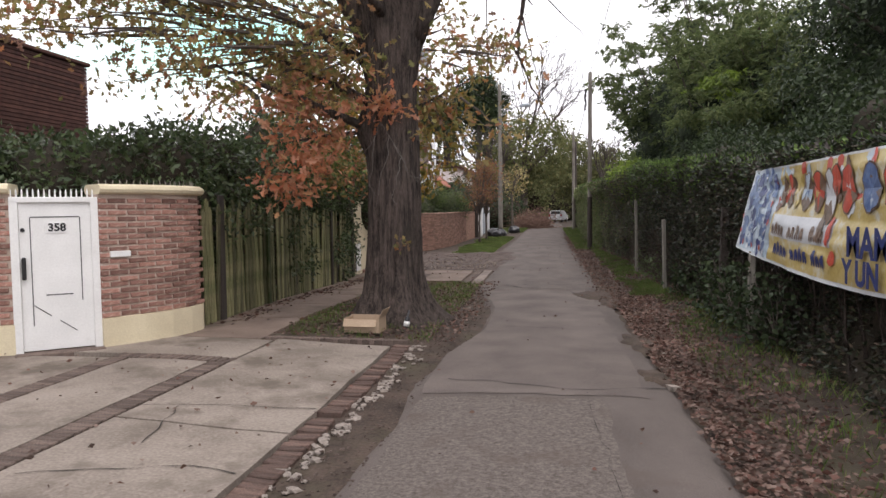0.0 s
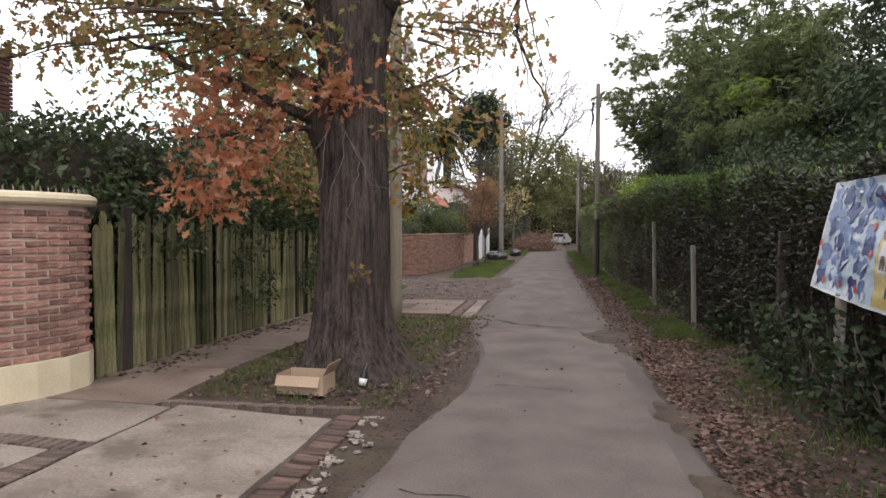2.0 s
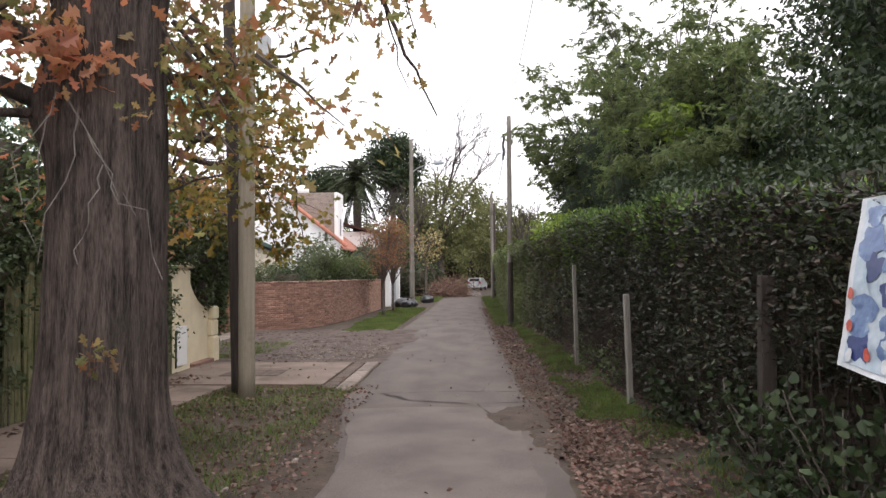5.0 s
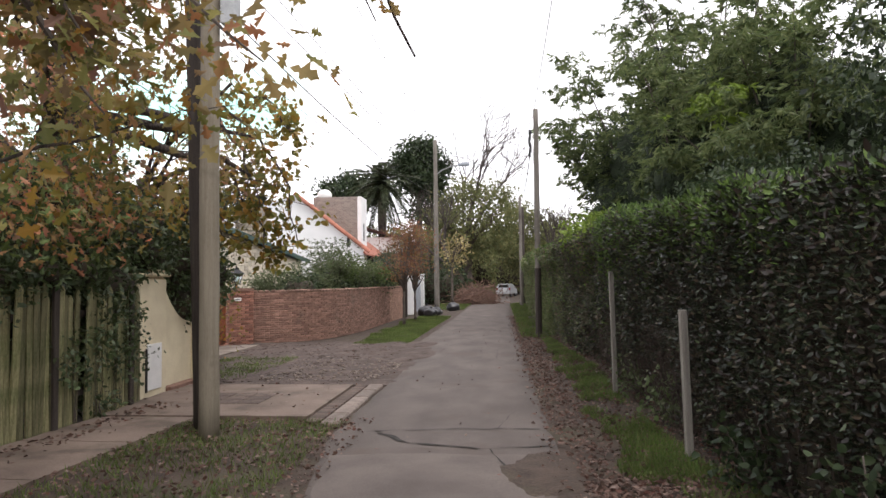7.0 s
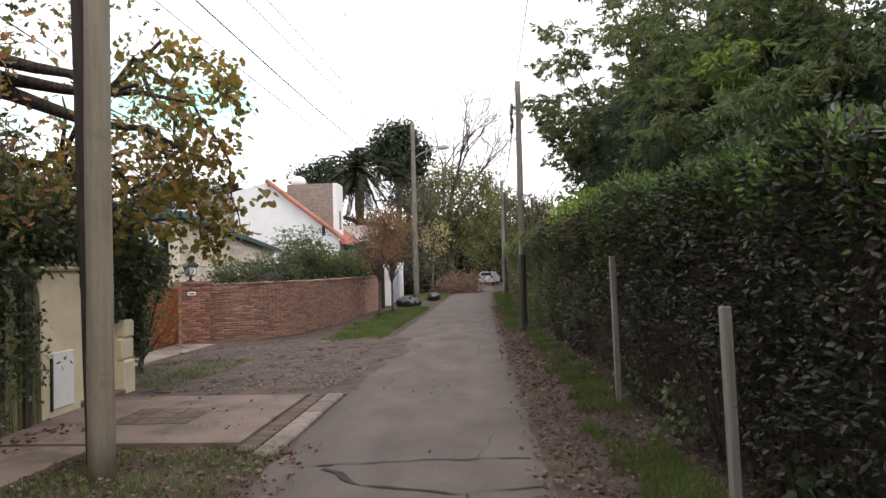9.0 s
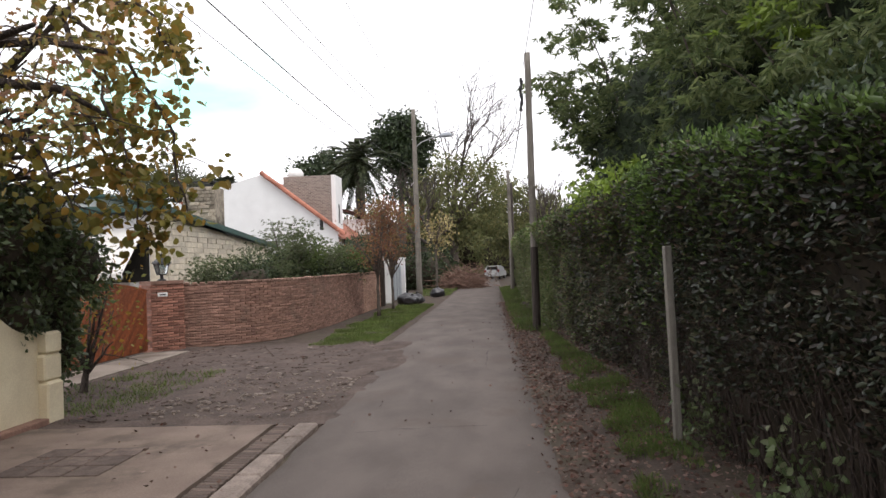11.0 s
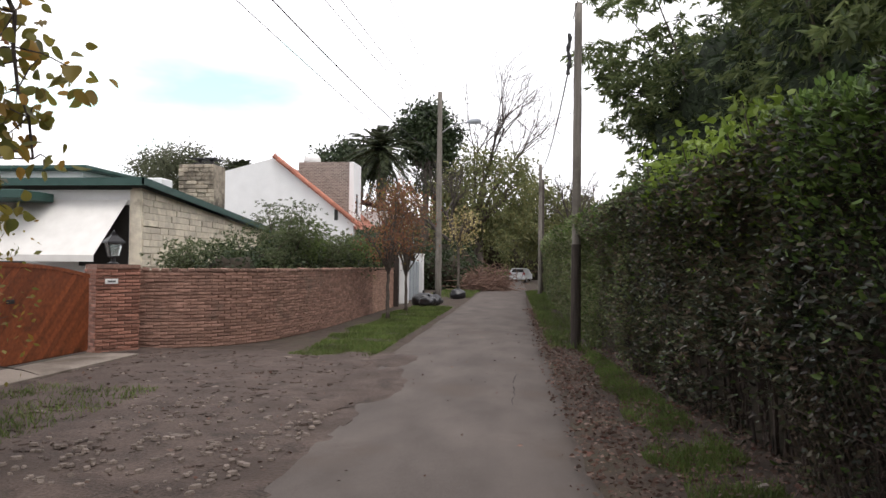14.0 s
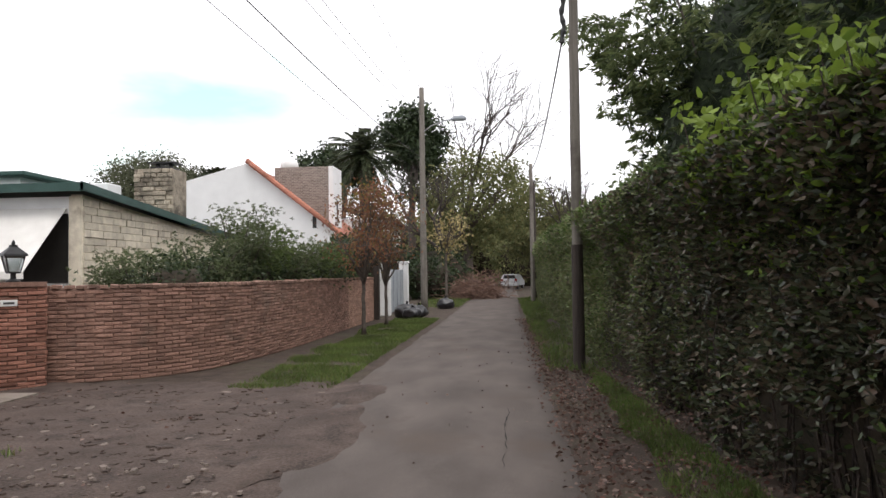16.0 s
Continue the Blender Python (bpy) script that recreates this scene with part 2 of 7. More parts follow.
PALEPLASTIC = surface("white_plastic", (0.74, 0.74, 0.72), (0.82, 0.82, 0.8), 8, 60, 0.4, 0)
BANNERWHITE = surface("banner_white", (0.5, 0.53, 0.56), (0.63, 0.65, 0.67), 3, 30, 0.4, 0.05)
BANNERBLUE = surface("banner_blue", (0.06, 0.1, 0.24), (0.17, 0.26, 0.45), 7, 22, 0.35, 0.05, (0.45, 0.55, 0.66), 7, 0.58)
BANNERSKY = surface("banner_pale_blue", (0.32, 0.42, 0.51), (0.54, 0.61, 0.67), 5, 22, 0.35, 0.05, (0.28, 0.4, 0.56), 9, 0.6)
BANNERYELLOW = surface("banner_yellow", (0.44, 0.33, 0.1), (0.58, 0.47, 0.2), 5, 30, 0.35, 0.05, (0.55, 0.56, 0.52), 5, 0.53)
BANNERRED = surface("banner_red", (0.4, 0.05, 0.03), (0.55, 0.1, 0.06), 5, 30, 0.4, 0)
BANNERBROWN = surface("banner_brown", (0.1, 0.06, 0.04), (0.2, 0.13, 0.09), 6, 30, 0.35, 0)
BANNERNAVY = surface("banner_navy", (0.02, 0.03, 0.12), (0.04, 0.06, 0.2), 5, 30, 0.4, 0)

ROUGHSTONE = surface("rough_stone", (0.2, 0.165, 0.125), (0.48, 0.42, 0.33), 5, 40, 0.92, 0.9, (0.12, 0.1, 0.08), 1.8, 0.5, spread=0.35, depth=0.03)
PALEBRICK, _n, _l, _b = material("pale_tower_brick")
_co, _bt = _n.new("ShaderNodeTexCoord"), _n.new("ShaderNodeTexBrick")
_mp = _n.new("ShaderNodeMapping")
_mp.inputs["Rotation"].default_value = (radians(90), 0, 0)
_bt.inputs["Scale"].default_value = 2.2
_bt.inputs["Color1"].default_value, _bt.inputs["Color2"].default_value, _bt.inputs["Mortar"].default_value = (0.25, 0.205, 0.175, 1), (0.14, 0.115, 0.1, 1), (0.36, 0.32, 0.28, 1)
_bt.inputs["Mortar Size"].default_value, _bt.inputs["Row Height"].default_value, _bt.inputs["Brick Width"].default_value = 0.025, 0.2, 0.55
_l.new(_co.outputs["Object"], _mp.inputs["Vector"])
_l.new(_mp.outputs["Vector"], _bt.inputs["Vector"])
_l.new(_bt.outputs["Color"], _b.inputs["Base Color"])
_b.inputs["Roughness"].default_value = 0.9

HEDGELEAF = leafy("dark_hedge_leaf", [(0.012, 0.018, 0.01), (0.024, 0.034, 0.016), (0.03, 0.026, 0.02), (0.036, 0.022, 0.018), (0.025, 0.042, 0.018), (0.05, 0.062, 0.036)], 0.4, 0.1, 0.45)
# Near-black green for lumps that stand in for shade inside tree crowns.
DEEPLEAF = surface("inner_crown_shade", (0.006, 0.01, 0.005), (0.03, 0.044, 0.02), 6, 22, 0.95, 0.9, depth=0.06)
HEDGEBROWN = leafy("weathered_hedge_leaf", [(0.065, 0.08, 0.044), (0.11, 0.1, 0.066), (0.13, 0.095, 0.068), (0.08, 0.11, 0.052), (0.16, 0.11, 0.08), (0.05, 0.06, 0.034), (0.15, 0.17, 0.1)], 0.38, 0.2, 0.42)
HEDGETOP = leafy("fresh_hedge_leaf", [(0.06, 0.11, 0.026), (0.1, 0.165, 0.038), (0.16, 0.24, 0.06), (0.07, 0.105, 0.03), (0.045, 0.07, 0.026)], 0.45, 0.35)
# Paler leaves for the far hedge: open sky light put into the colour.
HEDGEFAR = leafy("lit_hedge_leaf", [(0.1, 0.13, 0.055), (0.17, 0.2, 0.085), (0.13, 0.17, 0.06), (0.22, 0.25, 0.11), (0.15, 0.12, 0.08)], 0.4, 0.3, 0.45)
IVYLEAF = leafy("ivy_leaf", [(0.035, 0.058, 0.025), (0.07, 0.105, 0.042), (0.11, 0.15, 0.062), (0.06, 0.07, 0.036)], 0.36, 0.28, 0.5)
OAKLEAF = leafy("autumn_oak_leaf", [(0.439, 0.183, 0.0854), (0.329, 0.268, 0.0976), (0.268, 0.146, 0.11), (0.244, 0.256, 0.0854), (0.39, 0.268, 0.11), (0.317, 0.305, 0.11), (0.464, 0.22, 0.122), (0.195, 0.207, 0.0732), (0.244, 0.244, 0.0976)], 0.55, 0.58)
REDOAK = leafy("red_oak_leaf", [(0.55, 0.195, 0.11), (0.512, 0.22, 0.11), (0.55, 0.293, 0.183), (0.39, 0.159, 0.104), (0.464, 0.281, 0.122)], 0.55, 0.55)
LINDEN = leafy("yellowing_leaf", [(0.13, 0.14, 0.035), (0.27, 0.22, 0.05), (0.17, 0.17, 0.04), (0.4, 0.22, 0.045), (0.1, 0.11, 0.035)], 0.5, 0.5)
BAMBOO = leafy("green_tree_leaf", [(0.075, 0.11, 0.043), (0.125, 0.162, 0.062), (0.21, 0.245, 0.1), (0.095, 0.128, 0.05)], 0.45, 0.55)
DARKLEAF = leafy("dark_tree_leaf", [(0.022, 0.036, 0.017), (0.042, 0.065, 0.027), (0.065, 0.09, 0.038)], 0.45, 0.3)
LIMELEAF = leafy("lime_leaf", [(0.16, 0.24, 0.03), (0.22, 0.3, 0.05), (0.12, 0.19, 0.03)], 0.5, 0.35)
FARLEAF = leafy("far_olive_leaf", [(0.12, 0.14, 0.06), (0.17, 0.185, 0.075), (0.22, 0.215, 0.09), (0.14, 0.155, 0.07)], 0.6, 0.5)
RUSTLEAF = leafy("rust_leaf", [(0.22, 0.09, 0.055), (0.28, 0.14, 0.07), (0.18, 0.085, 0.06), (0.24, 0.19, 0.07)], 0.6, 0.45)
YELLOWLEAF = leafy("yellow_leaf", [(0.34, 0.27, 0.1), (0.42, 0.36, 0.18), (0.26, 0.2, 0.09)], 0.6, 0.35)
PALMLEAF = leafy("palm_leaf", [(0.025, 0.036, 0.016), (0.045, 0.06, 0.025), (0.06, 0.07, 0.03)], 0.5, 0.15)
BUSHLEAF = leafy("grey_green_bush_leaf", [(0.09, 0.13, 0.055), (0.14, 0.18, 0.075), (0.1, 0.15, 0.05), (0.2, 0.21, 0.13)], 0.5, 0.25)
GARDENLEAF = leafy("garden_leaf", [(0.09, 0.135, 0.038), (0.14, 0.19, 0.054), (0.08, 0.12, 0.038), (0.19, 0.225, 0.08)], 0.5, 0.35)
FARGREY = leafy("far_grey_leaf", [(0.09, 0.1, 0.06), (0.13, 0.14, 0.085), (0.1, 0.115, 0.06)], 0.6, 0.4)
WEEDLEAF = leafy("dark_weed_leaf", [(0.022, 0.036, 0.016), (0.038, 0.058, 0.024), (0.06, 0.082, 0.035)], 0.55, 0.2, 0.25)
GREYBUSH = leafy("grey_feathery_leaf", [(0.09, 0.118, 0.055), (0.135, 0.16, 0.075), (0.1, 0.135, 0.052), (0.19, 0.19, 0.12)], 0.5, 0.35)
GRASS = leafy("grass_blade", [(0.06, 0.1, 0.022), (0.1, 0.16, 0.035), (0.145, 0.195, 0.05), (0.14, 0.125, 0.055)], 0.6, 0.3)
LITTER = leafy("fallen_leaf", [(0.1, 0.06, 0.046), (0.155, 0.096, 0.073), (0.07, 0.045, 0.037), (0.21, 0.147, 0.117), (0.125, 0.054, 0.04), (0.25, 0.183, 0.153)], 0.75, 0.1)
DRYBRUSH = surface("dry_brush", (0.11, 0.065, 0.048), (0.24, 0.15, 0.115), 6, 60, 0.9, 0.3, spread=0.3)


# ---- mesh tools ----
class Shape:
    """Collects vertices and faces for one mesh."""

    def __init__(self):
        self.v, self.f = [], []

    def add(self, verts, faces):
        o = len(self.v)
        self.v.extend(tuple(p) for p in verts)
        self.f.extend(tuple(i + o for i in q) for q in faces)
        return self

    def box(self, lo, hi, m=None, chamfer=0.0):
        (a, b, c), (d, e, f) = lo, hi
        if chamfer:
            k = chamfer
            pts = []
            for z, s in ((c, k), (c + k, 0), (f - k, 0), (f, k)):
                a2, b2, d2, e2 = a + s, b + s, d - s, e - s
                q = k * 0.7 if not s else 0.0
                pts += [(a2 + q, b2, z), (d2 - q, b2, z), (d2, b2 + q, z), (d2, e2 - q, z), (d2 - q, e2, z), (a2 + q, e2, z), (a2, e2 - q, z), (a2, b2 + q, z)]
            fs = [tuple(reversed(range(8)))]
            for r in range(3):
                fs += [(8 * r + i, 8 * r + (i + 1) % 8, 8 * r + 8 + (i + 1) % 8, 8 * r + 8 + i) for i in range(8)]
            fs.append(tuple(range(24, 32)))
        else:
            pts = [(a, b, c), (d, b, c), (d, e, c), (a, e, c), (a, b, f), (d, b, f), (d, e, f), (a, e, f)]
            fs = [(3, 2, 1, 0), (4, 5, 6, 7), (0, 1, 5, 4), (1, 2, 6, 5), (2, 3, 7, 6), (3, 0, 4, 7)]
        if m is not None:
            pts = [m @ Vector(p) for p in pts]
        return self.add(pts, fs)

    def tube(self, pts, radii, sides=8, wobble=0.0, seed=0.0):
        pts = [Vector(p) for p in pts]
        if not hasattr(radii, "__len__"):
            radii = [radii] * len(pts)
        ring, n = [], len(pts)
        axis = Vector((0.3, 0.9, 0.1))
        for i, p in enumerate(pts):
            d = (pts[min(i + 1, n - 1)] - pts[max(i - 1, 0)]).normalized()
            u = axis - d * axis.dot(d)
            if u.length < 0.05:
                u = d.orthogonal()
            u.normalize()
            axis = u
            w = d.cross(u)
            for k in range(sides):
                a = 2 * math.pi * k / sides
                r = radii[i]
                if wobble:
                    r *= 1 + wobble * noise.noise((math.cos(a) * 2.1 + seed, math.sin(a) * 2.1, i * 0.35 + seed))
                ring.append(p + (u * math.cos(a) + w * math.sin(a)) * r)
        fs = [(i * sides + k, i * sides + (k + 1) % sides, (i + 1) * sides + (k + 1) % sides, (i + 1) * sides + k) for i in range(n - 1) for k in range(sides)]
        fs += [tuple(reversed(range(sides))), tuple(range((n - 1) * sides, n * sides))]
        return self.add(ring, fs)

    def prism(self, outline, lo, hi, inset=0.0):
        """A flat outline (x, y) between two heights; the top edge may be drawn in."""
        n = len(outline)
        cx, cy = sum(p[0] for p in outline) / n, sum(p[1] for p in outline) / n
        pts = [(x, y, lo) for x, y in outline] + [(x, y, hi - inset) for x, y in outline]
        rows = 2
        if inset:
            for x, y in outline:
                d = math.hypot(x - cx, y - cy) or 1
                pts.append((x - (x - cx) / d * inset, y - (y - cy) / d * inset, hi))
            rows = 3
        fs = [(r * n + i, r * n + (i + 1) % n, (r + 1) * n + (i + 1) % n, (r + 1) * n + i) for r in range(rows - 1) for i in range(n)]
        fs += [tuple(reversed(range(n))), tuple(range((rows - 1) * n, rows * n))]
        return self.add(pts, fs)

    def mesh(self, name, mat, smooth=False):
        me = bpy.data.meshes.new(name)
        me.from_pydata(self.v, [], self.f)
        me.materials.append(mat)
        if smooth:
            me.polygons.foreach_set("use_smooth", [True] * len(me.polygons))
        me.update()
        return me


def part(name, shape, mat, parent, label="", smooth=False):
    """Links one mesh as a part under its thing."""
    ob = new(name, shape.mesh(name, mat, smooth) if isinstance(shape, Shape) else shape)
    ob.parent = parent
    if label:
        ob["label"] = label
    return ob


def thing(name, label, category, group="", kind="", at=None):
    ob = new(name)
    ob.empty_display_size = 0.2
    if at is not None:
        ob.matrix_basis = at
    return tagged(ob, label, category, group, kind)


def whole(name, shape, mat, label, category, group="", kind="", smooth=False):
    """A thing that is one mesh."""
    return tagged(new(name, shape.mesh(name, mat, smooth)), label, category, group, kind)


def blades(name, base, tip, width, mat, fold=0.25):
    """Leaves from arrays of base and tip points: two triangles on each side of a midrib."""
    base, tip = np.asarray(base, float), np.asarray(tip, float)
    n = len(base)
    rng = np.random.default_rng(n)
    d = tip - base
    length = np.linalg.norm(d, axis=1, keepdims=True)
    side = np.cross(d, rng.normal(size=(n, 3)))
    side /= np.linalg.norm(side, axis=1, keepdims=True) + 1e-9
    up = np.cross(side, d) / (length + 1e-9)
    w = np.asarray(width, float).reshape(-1, 1) * 0.5
    mid = base + d * 0.45
    v = np.stack([base, mid + side * w + up * w * fold, tip, mid - side * w + up * w * fold], axis=1).reshape(-1, 3)
    me = bpy.data.meshes.new(name)
    me.vertices.add(4 * n)
    me.vertices.foreach_set("co", v.ravel())
    o = np.arange(n)[:, None] * 4
    tri = np.concatenate([o + [0, 1, 2], o + [0, 2, 3]], axis=1).ravel()
    me.loops.add(6 * n)
    me.loops.foreach_set("vertex_index", tri.astype(np.int32))
    me.polygons.add(2 * n)
    me.polygons.foreach_set("loop_start", np.arange(0, 6 * n, 3, dtype=np.int32))
    me.materials.append(mat)
    me.update(calc_edges=True)
    me.validate()
    return me


LOBES = ((0.0, 0.06), (0.22, 0.42), (0.34, 0.22), (0.52, 1.0), (0.62, 0.36), (0.8, 0.6), (0.9, 0.2))


ROUND = ((0.02, 0.3), (0.12, 0.72), (0.3, 0.98), (0.5, 0.95), (0.72, 0.62), (0.9, 0.22))


OVAL = ((0.28, 0.95), (0.7, 0.72))


def oval_leaves(name, base, tip, width, mat):
    """Pointed oval leaves of a clipped hedge."""
    return lobed(name, base, tip, np.asarray(width) * 0.66, mat, 0.3, OVAL)


def round_leaves(name, base, tip, width, mat):
    return lobed(name, base, tip, width, mat, 0.2, ROUND)


def lobed(name, base, tip, width, mat, fold=0.25, outline=LOBES):
    """Larger leaves with a lobed outline, folded along the midrib."""
    base, tip = np.asarray(base, float), np.asarray(tip, float)
    n = len(base)
    rg = np.random.default_rng(n)
    d = tip - base
    length = np.linalg.norm(d, axis=1, keepdims=True)
    side = np.cross(d, rg.normal(size=(n, 3)))
    side /= np.linalg.norm(side, axis=1, keepdims=True) + 1e-9
    up = np.cross(side, d) / (length + 1e-9)
    w = np.asarray(width, float).reshape(-1, 1) * 0.75
    rows = [base]
    for sg in (1, -1):
        rows += [base + d * a + side * w * k * sg + up * w * k * fold - up * length * 0.15 * a * a for a, k in outline]
    rows.append(tip - up * length * 0.15)
    m = len(outline)
    v = np.stack(rows, axis=1).reshape(-1, 3)
    k = 2 * m + 2
    me = bpy.data.meshes.new(name)
    me.vertices.add(k * n)
    me.vertices.foreach_set("co", v.ravel())
    o = np.arange(n)[:, None] * k
    left = [0] + list(range(1, m + 1)) + [k - 1]
    right = [k - 1] + list(range(2 * m, m, -1)) + [0]
    idx = np.concatenate([o + left, o + right], axis=1).ravel()
    me.loops.add(len(idx))
    me.loops.foreach_set("vertex_index", idx.astype(np.int32))
    me.polygons.add(2 * n)
    me.polygons.foreach_set("loop_start", np.arange(0, len(idx), m + 2, dtype=np.int32))
    me.materials.append(mat)
    me.update(calc_edges=True)
    me.validate()
    return me


def clump_leaves(rng, centres, per, radius, size, droop=0.0, squash=0.7):
    """Leaf bases and tips scattered round cluster centres."""
    c = np.repeat(np.asarray(centres, float), per, axis=0)
    n = len(c)
    off = rng.normal(size=(n, 3)) * np.array([1, 1, squash]) * radius * 0.55
    base = c + off
    d = rng.normal(size=(n, 3)) + off / (radius + 1e-9) * 0.8
    d[:, 2] -= droop
    d /= np.linalg.norm(d, axis=1, keepdims=True) + 1e-9
    ln = size * rng.uniform(0.6, 1.25, size=(n, 1))
    return base, base + d * ln, (ln * rng.uniform(0.42, 0.62, size=(n, 1))).ravel()


def sprays(q, centres, per, radius, size):
    """Narrow leaves in drooping fans, a dozen to a twig end, gathered into flat pads."""
    fans = max(1, per // 12)
    c = np.repeat(np.asarray(centres, float), fans, axis=0)
    m = len(c)
    tips = c + q.normal(size=(m, 3)) * np.array([1, 1, 0.45]) * radius * 0.62
    lead = q.normal(size=(m, 3)) * 0.7 + (tips - c) / radius
    lead[:, 2] = -0.35 - 0.35 * q.random(m)
    lead /= np.linalg.norm(lead, axis=1, keepdims=True)
    t, d = np.repeat(tips, 12, axis=0), np.repeat(lead, 12, axis=0)
    n = len(t)
    base = t + d * q.uniform(-0.9, 0.3, size=(n, 1)) * size
    d = d + q.normal(size=(n, 3)) * np.array([0.6, 0.6, 0.38])
    d /= np.linalg.norm(d, axis=1, keepdims=True)
    ln = size * q.uniform(0.8, 1.55, size=(n, 1))
    return base, base + d * ln, (ln * q.uniform(0.2, 0.28, size=(n, 1))).ravel()


# ---- ground ----
def smooth(a):
    a = max(0.0, min(1.0, a))
    return a * a * (3 - 2 * a)


def height(x, y):
    """The ground's height: level, rising a little towards the walkway near the first gate."""
    h = 0.11 * smooth((-1.5 - x) / 2.6) * (1 - smooth((y - 10) / 6.0))
    h += 0.13 * math.exp(-((x + 2.2) ** 2 + (y - 9.35) ** 2))
    h += 0.10 * smooth((x - 1.1) / 1.2) * smooth((y + 2) / 4)
    return h


def along(table, y):
    for (y0, a), (y1, b) in zip(table, table[1:]):
        if y <= y1:
            return a + (b - a) * max(0, (y - y0)) / (y1 - y0)
    return table[-1][1]


ROADL = [(-6, -1.3), (7.5, -1.25), (9, -0.98), (11, -1.0), (12.5, -1.25), (14.5, -1.55), (21, -1.55), (25, -2.0), (40, -1.9), (58, -1.9), (400, -1.9)]
ROADR = [(-6, 1.15), (8, 1.1), (14, 1.0), (24, 0.92), (46, 0.85), (60, 1.2), (400, 1.2)]


def ground_sheet():
    xs = [-600, -150, -60, -25, -14] + [round(-9 + 0.25 * i, 3) for i in range(61)] + [9, 14, 25, 60, 150, 600]
    ys = [-600, -150, -40, -12] + [round(-6 + 0.25 * i, 3) for i in range(205)] + [48, 52, 58, 65, 80, 120, 200, 400, 900]
    s = Shape()
    pts = []
    for y in ys:
        for x in xs:
            z = height(x, y) - 0.012
            if -9 <= x <= 6 and -6 <= y <= 46:
                z += 0.018 * noise.noise((x * 1.3, y * 1.3, 3)) + 0.012 * noise.noise((x * 4, y * 4, 7)) - 0.012
            if along(ROADL, y) + 0.1 < x < along(ROADR, y) - 0.1:
                z -= 0.05
            pts.append((x, y, z))
    w = len(xs)
    s.add(pts, [(j * w + i, j * w + i + 1, (j + 1) * w + i + 1, (j + 1) * w + i) for j in range(len(ys) - 1) for i in range(w - 1)])
    whole("ground", s, SOIL, "bare brown earth with leaf mould and moss", "ground", kind="structure", smooth=True)


def road_strip():
    s = Shape()
    ys = [round(-6 + 0.15 * i, 3) for i in range(430)] + [60 + 5 * i for i in range(40)]
    cols = 18
    pts = []
    for y in ys:
        l = along(ROADL, y) + 0.1 * noise.noise((y * 0.9, 0, 5)) + 0.05 * noise.noise((y * 3.7, 2, 5))
        r = along(ROADR, y) + 0.08 * noise.noise((y * 0.9, 9, 5)) + 0.06 * noise.noise((y * 3.7, 4, 5))
        for i in range(cols + 1):
            u = i / cols
            x = l + (r - l) * u
            z = 0.012 + 0.03 * (1 - (2 * u - 1) ** 2) + 0.0015 * noise.noise((x * 1.2, y * 0.7, 1))
            if i in (0, cols):
                z = -0.06
            pts.append((x, y, z))
    w = cols + 1
    s.add(pts, [(j * w + i, j * w + i + 1, (j + 1) * w + i + 1, (j + 1) * w + i) for j in range(len(ys) - 1) for i in range(cols)])
    return whole("road", s, ASPHALT, "narrow worn grey asphalt lane with broken edges", "road", kind="structure", smooth=True)


ground_sheet()
road = road_strip()


# ---- paving ----
def sheet(x0, x1, y0, y1, dz, step=0.2, rough=0.004, edge=0.02, lift=None):
    """A paved panel that follows the ground, with a skirt and slightly worn edges."""
    nx, ny = max(2, round((x1 - x0) / step)), max(2, round((y1 - y0) / step))
    s = Shape()
    pts = []
    for j in range(-1, ny + 2):
        for i in range(-1, nx + 2):
            u, v = min(max(i, 0), nx), min(max(j, 0), ny)
            x, y = x0 + (x1 - x0) * u / nx, y0 + (y1 - y0) * v / ny
            if u in (0, nx):
                x += edge * noise.noise((x * 3, y * 3.1, 2))
            if v in (0, ny):
                y += edge * noise.noise((x * 3.3, y * 3, 8))
            z = height(x, y) + dz + rough * noise.noise((x * 2, y * 2, 4))
            if (i, j) != (u, v):
                z -= 0.09
            pts.append((x, y, z))
    w = nx + 3
    return s.add(pts, [(j * w + i, j * w + i + 1, (j + 1) * w + i + 1, (j + 1) * w + i) for j in range(ny + 2) for i in range(nx + 2)])


rng = np.random.default_rng(7)
driveway = thing("pavement_driveway", "cracked grey concrete driveway with old brick strips", "driveway", kind="structure")
for x0, x1, y0, y1 in ((-3.2, -1.85, 4.62, 7.72), (-3.2, -1.85, -5, 4.59), (-4.28, -3.42, -5, 6.42), (-8.5, -4.5, -5, 6.42), (-3.2, -3.22, 6, 7.6), (-5.4, -3.23, 6.64, 7.62)):
    if x1 - x0 > 0.1:
        part("slab", sheet(x0, x1, y0, y1, 0.022), CONCRETE, driveway, smooth=False)
walkway = thing("pavement_walkway", "brownish concrete walkway along the picket fence", "walkway", kind="structure")
for y0 in np.arange(7.65, 15.0, 1.5):
    part("slab", sheet(-4.66, -3.4, y0, min(y0 + 1.48, 15.1), 0.02), WALKWAY, walkway)
crossing = thing("pavement_crossing", "pale concrete slab before the cream gateway", "pavement", kind="structure")
part("slab", sheet(-4.75, -1.98, 15.13, 17.78, 0.035), WALKWAY, crossing)
track = sheet(-6.95, -1.36, 17.8, 26.0, 0.014, 0.12, 0.026, 0.2)
whole("pavement_track", track, RUBBLE, "stony worn driveway apron of broken paving", "driveway", kind="structure")
threshold = sheet(-7.0, -6.1, 20.6, 24.9, 0.045, 0.2)
whole("pavement_threshold", threshold, CONCRETE, "pale concrete threshold before the wooden gate", "pavement", kind="structure")


